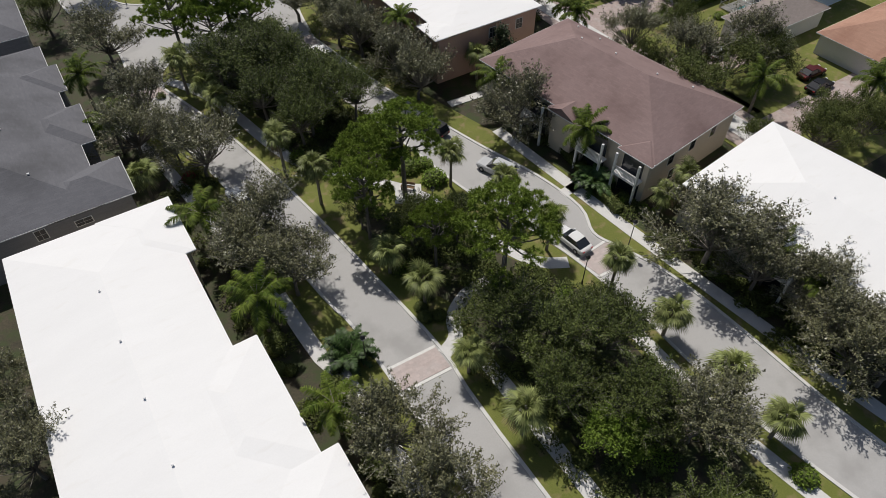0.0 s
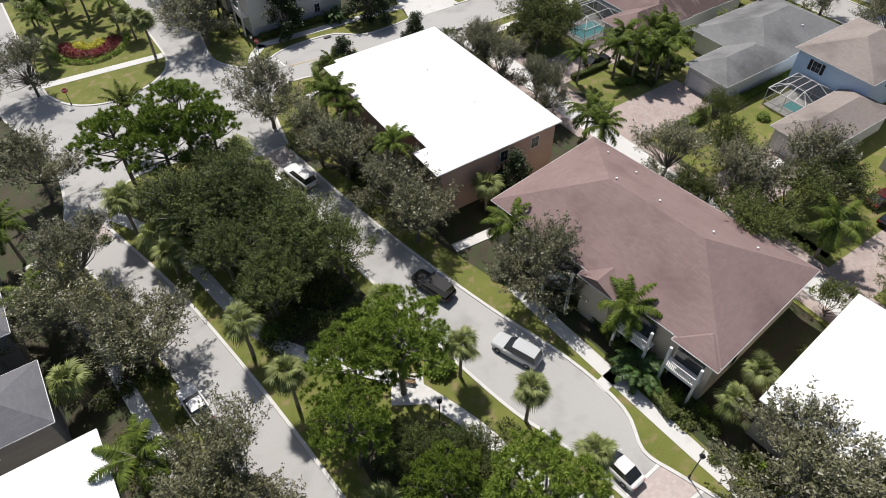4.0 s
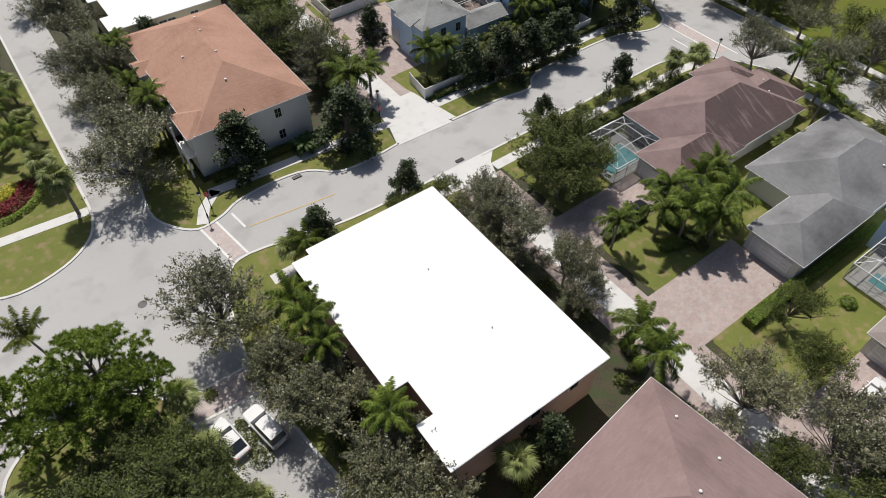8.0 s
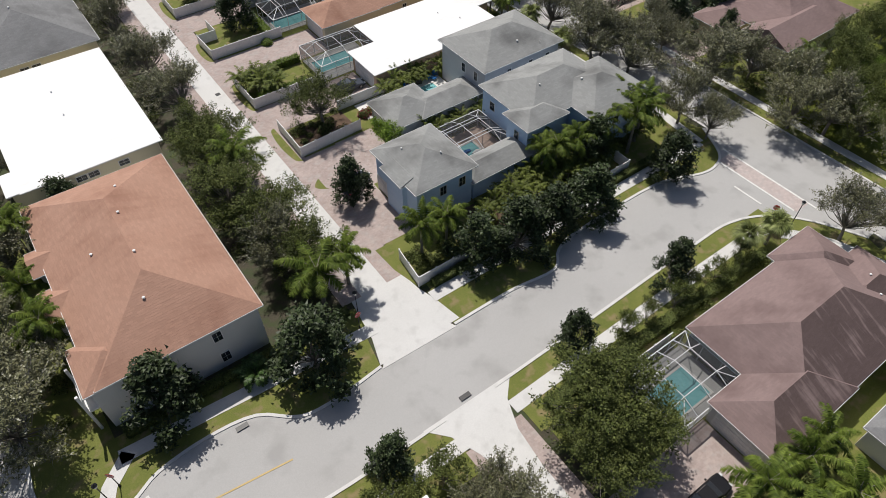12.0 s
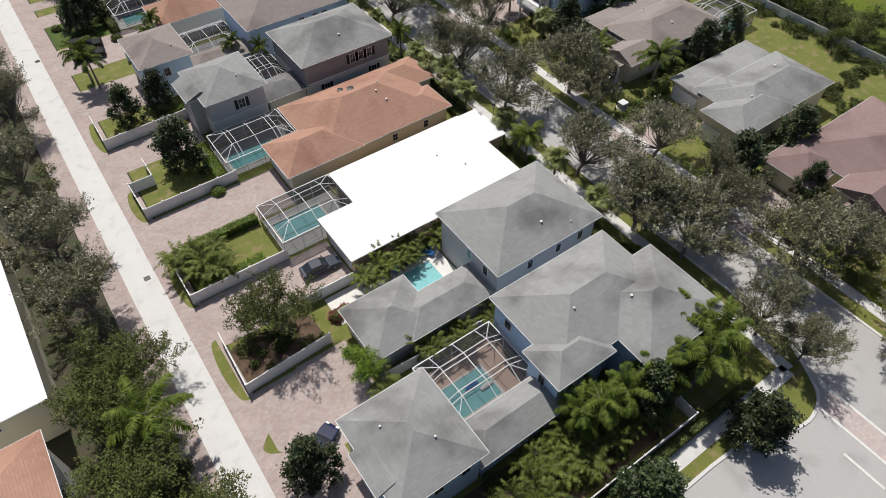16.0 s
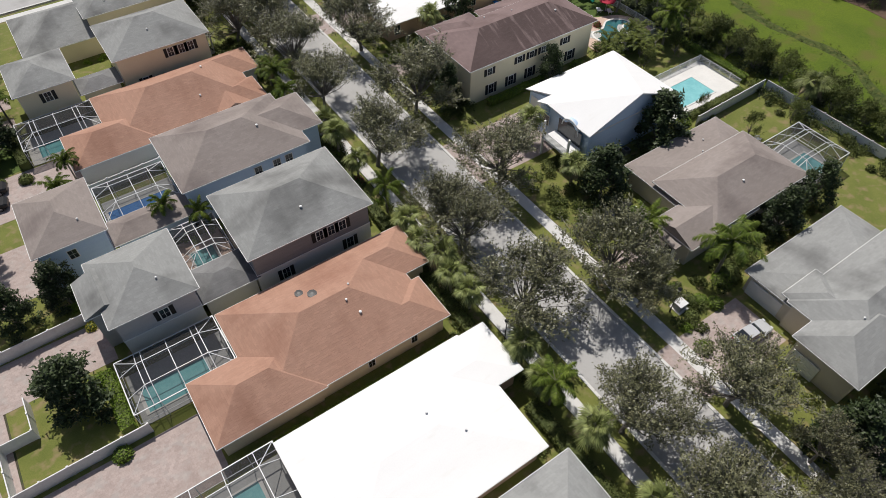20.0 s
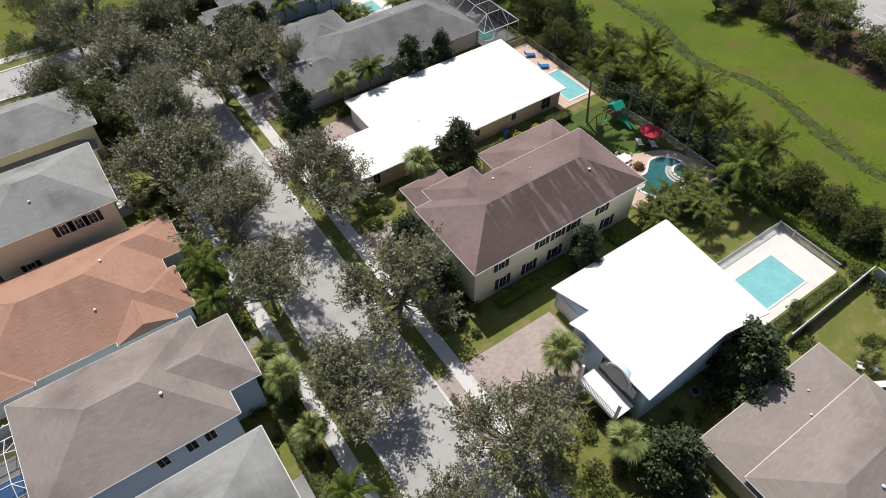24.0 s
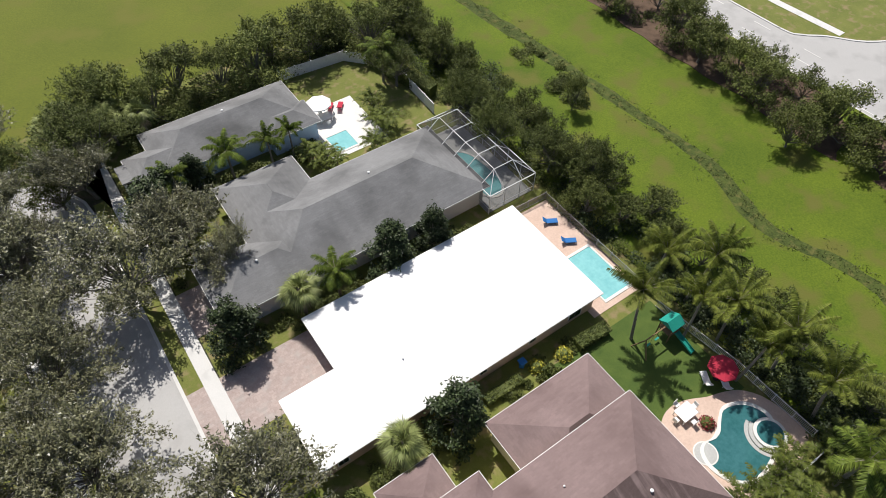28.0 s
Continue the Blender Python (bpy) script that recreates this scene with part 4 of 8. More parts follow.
house("apartment_house", "two-storey house with a slate-grey hipped shingle roof", [(93.6, 222.6, 110.8, 249, 6.3)], ROOF_SLATE, W_CREAM, vents=((102, 232, 9.9, 0.14),),
      wins=((0, "S", 100, 4.6, 1.2, 0.7), (0, "S", 101.6, 4.6, 1.2, 0.7)))
house("apartment_house", "two-storey house with a terracotta shingle roof far along the alley", [(93.6, 252, 110.8, 279, 6.3)], ROOF_ORANGE, W_CREAM)
house("apartment_house", "two-storey house with a grey shingle roof at the junction", [(31, 146, 49, 168, 6.0)], ROOF_WEST, W_DGREY)

house("garage_house", "small two-storey garage house with grey hipped roof and light blue walls", [(129.6, 168.3, 138.6, 178.2, 6.05), (129.0, 170.5, 132.5, 175.0, 5.9, "G")], ROOF_GREY, W_BLUE, vents=((135.4, 171.5, 7.4, 0.1), (132.2, 175, 7.2, 0.1)),
      wins=((0, "S", 133.8, 3.6, 0.9, 1.3), (0, "S", 136.6, 3.6, 0.9, 1.3)))
house("garden_wing", "low grey shingle wing with light blue walls", [(138.0, 168.4, 148.6, 172.8, 3.2)], ROOF_GREY, W_BLUE, slope=0.5)
house("house", "two-storey house with broad grey hipped roofs and light blue walls", [(148.2, 169.8, 163.6, 180.6, 6.5), (155.0, 165.8, 166.3, 176.2, 6.5), (146.9, 169.0, 154.0, 174.0, 6.45)], ROOF_GREY, W_BLUE,
      vents=((158.6, 172.0, 8.4, 0.14), (153, 174, 8.4, 0.1)), wins=((2, "S", 149, 3.8, 0.7, 1.1), (2, "W", 171.5, 3.8, 0.8, 1.2), (0, "W", 178, 3.8, 0.9, 1.2), (1, "S", 160, 3.8, 0.9, 1.2)))
house("house", "two-storey house with a grey hipped shingle roof and grey siding", [(150.5, 182.1, 165.2, 193.1, 6.5)], ROOF_GREY, W_GREY, vents=((158.3, 184.6, 7.6, 0.14), (161.4, 183.2, 7.0, 0.08)),
      wins=((0, "S", 155.4, 4.0, 0.7, 1.2), (0, "S", 159.4, 4.0, 0.7, 1.2), (0, "S", 162.6, 4.0, 0.7, 1.2), (0, "S", 155, 0.9, 0.7, 1.3), (0, "W", 184.6, 4.0, 0.7, 1.3), (0, "W", 187.4, 4.0, 0.7, 1.3)))
house("garage_wing", "low grey shingle garage wing with grey siding", [(136.2, 182.7, 144.2, 190.2, 3.2), (140.4, 182.5, 150.9, 187.4, 3.2)], ROOF_GREY, W_GREY)
house("house", "one-storey house with a bright white coated roof and white walls", [(145.4, 195.0, 165.2, 208.9, 3.2), (140.6, 195.0, 150.2, 202.8, 3.2), (157, 202.2, 168.2, 208.7, 3.2)], ROOF_WHITE, W_PEACH, slope=0.08,
      vents=((158, 203.5, 4.4, 0.12), (160, 200.2, 4.2, 0.12)))
house("house", "one-storey house with a terracotta shingle roof and beige walls", [(146.2, 211.4, 165.2, 225.0, 3.0), (141.0, 211.2, 152.0, 219.0, 3.0), (156, 218.5, 168.2, 225.0, 3.0), (155, 211.4, 166.1, 217.4, 3.0)], ROOF_ORANGE, W_CREAM, slope=0.45,
      vents=((154.2, 221.2, 5.5, 0.3), (155.2, 220.0, 5.6, 0.34), (157.6, 217.2, 6.2, 0.12), (158.2, 215.6, 5.6, 0.14), (158.6, 218.6, 6.0, 0.1)),
      wins=((0, "S", 148.6, 1.0, 0.7, 1.2), (0, "S", 157, 1.0, 0.7, 1.0), (0, "S", 162, 1.0, 0.7, 1.0)))
WIN6 = ((0, "S", 159.6, 4.1, 0.8, 1.3), (0, "S", 161.0, 4.1, 0.8, 1.3), (0, "S", 162.4, 4.1, 0.8, 1.3), (0, "S", 155.0, 0.8, 0.8, 1.5), (0, "S", 163.0, 0.8, 0.8, 1.5), (0, "E", 231, 4.1, 0.9, 1.3))
house("house", "two-storey house with grey hipped roof, grey siding and black shutters", [(151.4, 226.6, 166.2, 238.1, 6.4)], ROOF_GREY, W_DGREY, vents=((159.0, 229.4, 7.9, 0.14),), wins=WIN6, shutters=True)
house("garage_house", "small two-storey garage house with grey hipped roof and grey siding", [(137.2, 226.4, 146.1, 236.1, 6.2), (135.6, 229.0, 140, 234.4, 5.9, "G")], ROOF_GREY, W_GREY, vents=((143, 229, 7.4, 0.1),),
      wins=((0, "S", 142.2, 3.8, 0.9, 1.3),), shutters=True)
house("garden_wing", "low grey shingle link wing between house and garage", [(145.6, 226.9, 152.2, 232.0, 3.0)], ROOF_SLATE, W_WHITE, slope=0.35)
house("house", "two-storey house with a taupe hipped shingle roof and light blue walls", [(149.3, 240.2, 165.3, 251.9, 6.2), (150.0, 242.6, 168.2, 250.2, 6.2)], ROOF_TAN, W_BLUE, vents=((160.6, 244.4, 8.3, 0.14),),
      wins=((0, "S", 158.4, 3.9, 0.9, 1.3), (0, "S", 160.8, 3.9, 0.9, 1.3), (0, "S", 162.4, 3.9, 0.9, 1.3)))
house("garage_house", "small two-storey garage house with taupe hipped roof and light blue walls", [(133.0, 239.8, 140.8, 249.6, 6.0)], ROOF_TAN, W_BLUE, vents=((138.6, 242, 7.3, 0.1),), wins=((0, "S", 136.6, 3.6, 0.9, 1.2),))
house("garden_wing", "low taupe shingle link wing with light blue walls", [(140.4, 240.0, 149.8, 244.3, 3.0)], ROOF_TAN, W_BLUE, slope=0.4)
house("house", "one-storey house with a terracotta shingle roof and grey walls", [(145.4, 255.6, 165.4, 269.4, 3.0), (140.0, 255.2, 151.0, 263.0, 3.0), (156, 263.2, 168.0, 269.4, 3.0), (156, 255.6, 166.2, 261.6, 3.0), (158.4, 255.0, 164.2, 262.6, 3.0, "G")], ROOF_ORANGE, W_WHITE, slope=0.47,
      vents=((158, 259, 5.4, 0.12), (160.2, 264, 5.2, 0.14)))
house("house", "two-storey house with a grey hipped shingle roof and cream walls", [(150.2, 270.8, 164.2, 282.2, 6.2)], ROOF_GREY, W_CREAM, vents=((156.6, 274, 7.8, 0.12),),
      wins=((0, "S", 158.2, 4.1, 0.8, 1.3), (0, "S", 159.8, 4.1, 0.8, 1.3), (0, "S", 161.2, 4.1, 0.8, 1.3), (0, "S", 153.6, 0.8, 0.8, 1.4)), shutters=True)
house("garage_house", "small two-storey garage house with grey hipped roof and cream walls", [(137.0, 270.2, 145.0, 279.2, 6.0)], ROOF_GREY, W_CREAM, wins=((0, "S", 141, 3.8, 0.9, 1.3),), shutters=True)
house("garden_wing", "low dark shingle link wing", [(144.6, 270.8, 150.6, 275.2, 3.0)], ROOF_SLATE, W_CREAM, slope=0.35)
house("house", "one-storey house with a long grey shingle roof", [(140, 284.6, 165, 297.4, 3.2), (150, 286, 166, 296, 5.6)], ROOF_GREY, W_CREAM, vents=((154, 288, 6.8, 0.12),))

house("house", "one-storey house with mauve-brown shingle roofs and a screened pool", [(142.4, 125.6, 163.4, 139.4, 3.2), (137.5, 125.4, 150, 132.8, 3.2), (156, 127.5, 166.4, 135.4, 3.2), (157, 133, 164.6, 140.4, 3.2)], ROOF_STAINED, W_WHITE, slope=0.45, south_roof=ROOF_STREAKED,
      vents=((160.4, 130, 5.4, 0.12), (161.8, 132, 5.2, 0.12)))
house("house", "one-storey house with a grey shingle roof and white walls", [(146.6, 109.4, 166.2, 123.0, 3.3), (138.2, 109.2, 152.0, 116.6, 3.3)], ROOF_SLATE, W_WHITE, slope=0.42, vents=((158.6, 112.6, 4.9, 0.14), (161.4, 115, 5.6, 0.1)))
house("house", "two-storey house with a tan shingle roof and light blue walls", [(150.0, 96.6, 165, 108.2, 6.0)], ROOF_TAN, W_BLUE, wins=((0, "W", 104.6, 3.8, 1.2, 1.4), (0, "S", 156, 3.8, 0.9, 1.3)), shutters=True)
house("garage_wing", "low tan shingle garage wing with off-white walls", [(136.0, 93.4, 152.0, 100.6, 3.2)], ROOF_TAN, W_WHITE, slope=0.45)
house("house", "one-storey house with a terracotta shingle roof", [(143.8, 78, 164, 90.0, 3.2)], ROOF_ORANGE, W_WHITE, slope=0.5)

house("house", "one-storey house with mauve-brown shingle roofs and a porch", [(196.4, 163.8, 214.6, 178.6, 3.4), (193.4, 163.0, 206, 171.2, 3.7, "G"), (191.6, 172.6, 199, 179.6, 3.0)], ROOF_BROWN, W_CREAM, slope=0.45)
house("house", "one-storey house with grey shingle roofs on two levels", [(194.8, 183.2, 212.2, 192.8, 4.1), (191.7, 182.8, 203, 189.9, 4.1), (195.2, 186.0, 200.8, 193.7, 4.1), (195.4, 187.2, 212.6, 198.1, 3.1, None, None, 0.17)], ROOF_GREY, W_BEIGE, slope=0.4, vents=((206.6, 189.6, 5.9, 0.14), (198, 187, 5.4, 0.1)),
      garages=((195.75, 193.0, 195.9, 197.2, 2.2),))
house("house", "one-storey house with a taupe shingle roof and off-white walls", [(196.8, 203.3, 213.4, 213.1, 3.75), (196.7, 208.7, 213.6, 217.5, 3.05, None, None, 0.15), (192.6, 203.1, 204, 208.8, 3.4, "G")], ROOF_TAN, W_BEIGE, slope=0.4, vents=((204.4, 206.4, 4.7, 0.14), (206, 213.4, 5.0, 0.1), (208, 215, 4.4, 0.1)),
      wins=((0, "S", 208, 1.0, 0.9, 1.2),))
house("house", "two-storey house with dark-stained brown roof, cream walls and black shutters", [(189.8, 240.8, 213.4, 251.7, 6.1), (192.0, 243.6, 198.8, 253.5, 6.1), (202.4, 247.4, 214.4, 257.2, 3.4), (191.5, 247.4, 197.2, 257.6, 3.3)], ROOF_DARK, W_CREAM, slope=0.4, south_roof=ROOF_STREAKED,
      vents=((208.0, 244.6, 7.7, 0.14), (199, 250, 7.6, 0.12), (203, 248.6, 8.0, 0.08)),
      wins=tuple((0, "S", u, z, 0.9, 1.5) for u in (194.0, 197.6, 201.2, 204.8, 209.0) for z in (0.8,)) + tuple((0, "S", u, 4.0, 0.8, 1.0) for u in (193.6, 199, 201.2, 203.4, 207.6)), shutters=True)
house("house", "one-storey house with a bright white coated roof and peach walls", [(194.4, 261.5, 220.6, 276.0, 3.0), (188.8, 261.6, 200, 269.4, 3.0)], ROOF_WHITE, W_PEACH, slope=0.08, vents=((200, 266.5, 3.9, 0.08),),
      wins=((0, "S", 217.6, 0.7, 1.6, 1.7), (0, "S", 212, 1.2, 0.8, 1.0), (0, "S", 206, 1.2, 0.8, 1.0), (1, "S", 191, 0.9, 1.0, 1.5)), garages=((194.75, 270.4, 194.9, 275, 2.2),))
house("house", "one-storey house with long dark grey shingle roofs", [(194.0, 279.9, 220.4, 292.6, 3.0), (187.9, 279.9, 200, 287.8, 3.0), (194, 286, 204, 297.4, 3.0)], ROOF_SLATE, W_WHITE, slope=0.45, vents=((209, 287.4, 5.7, 0.14), (193.6, 283.6, 4.6, 0.12)))
house("house", "one-storey house with a dark grey shingle roof and light blue walls", [(190, 302.4, 209.4, 311.4, 3.0), (187, 302.6, 198, 308.0, 3.0), (203, 301, 210, 306, 3.0)], ROOF_SLATE, W_BLUE, slope=0.45, vents=((200, 307.6, 4.8, 0.14),),
      wins=((0, "S", 206.8, 1.0, 0.9, 1.2),))


def section(pts, x0, x1):
    """A solid with the outline pts (y, z) from x0 to x1."""
    n = len(pts)
    m = Mesh()
    m.v = [(x0, y, z) for y, z in pts] + [(x1, y, z) for y, z in pts]
    m.f = [tuple(range(n)), tuple(range(2 * n - 1, n - 1, -1))] + [(i + n, (i + 1) % n + n, (i + 1) % n, i) for i in range(n)]
    return m


h = thing("house", "two-storey light blue house with bright white roof and arched balcony", "house")
part("wall", Mesh().box(194.9, 222.4, 0, 209.9, 229.9, 4.9), W_BLUE, h)
part("wall", section([(229.9, 0), (229.9, 4.5), (236.6, 2.4), (236.6, 0)][::-1], 197.4, 209.6), W_BLUE, h)
part("wall", Mesh().box(194.9, 230.0, 0, 197.4, 231.6, 4.6), W_BLUE, h)
part("gable", Mesh().add([(x, y, z) for y in (222.4, 222.55) for x, z in ((194.9, 5.2), (210.1, 5.2), (202.6, 8.5))], [(0, 1, 2), (5, 4, 3), (0, 2, 5, 3), (1, 4, 5, 2)]), W_BLUE, h)
peak = (202.6, 221.9, 8.75)
rim = [(194.4, 221.9, 5.65), (210.6, 221.9, 5.35), (213.9, 237.1, 2.7), (197.0, 237.1, 2.7), (197.0, 232.0, 4.8), (194.4, 232.0, 4.8), (194.4, 229.9, 5.65)]
rm = Mesh()
rm.v = [peak] + rim + [(peak[0], peak[1], peak[2] - 0.16)] + [(x, y, z - 0.16) for x, y, z in rim]
rm.f = [(0, 7, 1), (0, 2, 3), (0, 3, 4, 5, 6, 7), (0, 1, 9, 8), (2, 0, 8, 10)]
rm.f += [(a, a + 1, a + 9, a + 8) for a in range(2, 7)] + [(7, 1, 9, 15), (8, 9, 15), (8, 11, 10), (8, 15, 14, 13, 12, 11)]
rf = part("roof", rm, ROOF_WHITE, h)
part("gutter", Mesh().bar((194.38, 221.9, 5.58), (194.38, 229.9, 5.58), 0.1, 0.12).bar((197.0, 237.1, 2.64), (213.9, 237.1, 2.64), 0.1, 0.12).bar((210.62, 221.9, 5.27), (213.92, 237.1, 2.62), 0.1, 0.12), WHITE, rf)
part("belt_trim", Mesh().box(194.8, 222.32, 5.05, 210.2, 222.4, 5.25), WHITE, h, "white trim board across the gable")
for u, z in ((203, 3.6), (207.4, 3.6), (199, 1.0), (204.5, 1.0)):
    window(h, u, 222.5, z, "S", 0.7, 1.2)
window(h, 194.7, 230.2, 2.2, "W", 1.3, 1.5)
arc = [(225.3 + 1.5 * math.cos(k * math.pi / 14), 4.5 + 1.5 * math.sin(k * math.pi / 14)) for k in range(15)]
part("arched_gable", section([(223.8, 3.2)] + arc[::-1] + [(226.8, 3.2)], 194.35, 194.9), W_BLUE, h, "light blue arched wall over the balcony")
part("arch_moulding", Mesh().tube([(194.34, y, z) for y, z in arc], [0.1] * 15, 6), WHITE, h, "white arched moulding")
part("arched_window", section([(224.3, 3.4)] + [(225.3 + 1.0 * math.cos(k * math.pi / 10), 4.6 + 1.0 * math.sin(k * math.pi / 10)) for k in range(10, -1, -1)] + [(226.3, 3.4)], 194.3, 194.37), GLASS, h, "dark arched window")
part("garage_door", Mesh().box(197.32, 232.4, 0, 197.42, 236.2, 2.1), WHITE, h, "white garage door")
balcony(h, 194.35, 222.9, 227.7, 2.9, out=-2.4)


for key, x, y0, y1 in (((145.4, 195.0), 141.1, 196.4, 201.4), ((146.2, 211.4), 141.5, 212.6, 217.6), ((145.4, 255.6), 140.5, 256.6, 261.6), ((137.2, 226.4), 137.7, 229.6, 233.4), ((133.0, 239.8), 133.5, 242.0, 247.0),
                       ((129.6, 168.3), 130.1, 175.6, 177.6), ((136.2, 182.7), 136.7, 184.0, 189.0), ((137.0, 270.2), 137.5, 272.0, 277.0), ((142.4, 125.6), 138.0, 126.8, 131.6), ((146.6, 109.4), 138.7, 110.6, 115.4), ((136.0, 93.4), 136.5, 94.6, 99.2),
                       ((194.8, 183.2), 192.1, 186.4, 189.0), ((194.0, 279.9), 188.4, 281.2, 286.2)):
    garage_door(HOUSES[key], x, y0, y1)
for key, box in (((151.4, 226.6), (151.87, 227.07, 165.73, 237.63)), ((137.2, 226.4), (137.67, 226.87, 145.63, 235.63))):
    part("lower_wall", Mesh().box(box[0], box[1], 0, box[2], box[3], 3.0), W_WHITE, HOUSES[key], "white lower storey wall")
    part("belt_trim", Mesh().box(box[0] - 0.03, box[1] - 0.03, 3.0, box[2] + 0.03, box[3] + 0.03, 3.14), WHITE, HOUSES[key], "white trim board between the storeys")
for key, x, y, d in (((196.8, 203.3), 193.1, 206.0, -1), ((196.4, 163.8), 193.9, 167.2, -1), ((190.0, 302.4), 187.5, 305.4, -1), ((150.5, 182.1), 164.7, 187.6, 1), ((148.2, 169.8), 165.8, 171.0, 1),
                     ((151.4, 226.6), 165.7, 232.4, 1), ((149.3, 240.2), 168.1, 247.0, 1), ((150.2, 270.8), 163.7, 276.4, 1)):
    entry(HOUSES[key], x, y, d)

# ---------------------------------------------------------------- plants
RNG = np.random.default_rng(7)


def cards(centres, length, width, flat=0.5, droop=0.0, along=None):
    """Small pointed leaves at the given points, each one triangle; along: the way they lean to."""
    n = len(centres)
    d = RNG.normal(size=(n, 3))
    d[:, 2] = d[:, 2] * (1 - flat) - droop
    d /= np.linalg.norm(d, axis=1, keepdims=True) + 1e-9
    if along is not None:
        d = d + along * 0.75
        d /= np.linalg.norm(d, axis=1, keepdims=True) + 1e-9
    up = RNG.normal(size=(n, 3)) * 0.5 + (0, 0, 1.0)
    s = np.cross(d, up)
    s /= np.linalg.norm(s, axis=1, keepdims=True) + 1e-9
    l = length * RNG.uniform(0.7, 1.3, (n, 1)) / 2
    w = width * RNG.uniform(0.7, 1.3, (n, 1)) / 2
    return np.stack([centres - d * l - s * w, centres - d * l * 0.7 + s * w, centres + d * l], 1).reshape(-1, 3)


def twig_mesh(starts, heads, length, width, mat):
    """Thin bare twigs, each a slender three-sided spike."""
    a = np.array(starts)
    h = np.array(heads)
    tip = a + h * length * RNG.uniform(0.75, 1.2, (len(a), 1))
    s = np.cross(h, RNG.normal(size=h.shape))
    s /= np.linalg.norm(s, axis=1, keepdims=True) + 1e-9
    q = np.cross(h, s)
    q /= np.linalg.norm(q, axis=1, keepdims=True) + 1e-9
    c = [a + (s * math.cos(k) + q * math.sin(k)) * width / 2 for k in (0, 2.094, 4.189)]
    pts = np.concatenate([np.stack([c[k], c[(k + 1) % 3], tip], 1).reshape(-1, 3) for k in range(3)])
    return leaf_mesh("branchwork", pts, mat)


def leaf_mesh(name, pts, mat, k=3):
    """One mesh of many leaves with k corners each."""
    n = len(pts) // k
    me = bpy.data.meshes.new(name)
    me.vertices.add(len(pts))
    me.vertices.foreach_set("co", np.asarray(pts, dtype=np.float32).ravel())
    me.loops.add(k * n)
    me.loops.foreach_set("vertex_index", np.arange(k * n, dtype=np.int32))
    me.polygons.add(n)
    me.polygons.foreach_set("loop_start", np.arange(0, k * n, k, dtype=np.int32))
    me.materials.append(mat)
    me.update(calc_edges=True)
    return me


def clump_points(clumps, per, spread):
    c = np.repeat(np.array(clumps), per, 0)
    return c + RNG.normal(size=c.shape) * spread


def spray_points(starts, heads, per, length, jitter):
    """Points along short twigs that leave a bough in the given directions."""
    n = len(starts)
    l = RNG.uniform(0.6, 1.25, (n, 1)) * length
    k = RNG.uniform(0, 1, (n, per, 1))
    p = np.array(starts)[:, None, :] + np.array(heads)[:, None, :] * l[:, None, :] * k
    way = np.repeat(np.array(heads), per, 0)
    way = way / (np.linalg.norm(way, axis=1, keepdims=True) + 1e-9)
    return (p + RNG.normal(size=(n, per, 3)) * jitter * (1.25 - 0.75 * k)).reshape(-1, 3), way


def limbs(mesh, base, tips, r):
    """Bent limbs from a fork to the tips."""
    for t in tips:
        t = Vector(t)
        mid = base.lerp(t, 0.5) + Vector(RNG.normal(size=3) * 0.25) + Vector((0, 0, -0.2))
        mesh.tube([base, mid, t], [r, r * 0.55, r * 0.15], 4, cap=False)


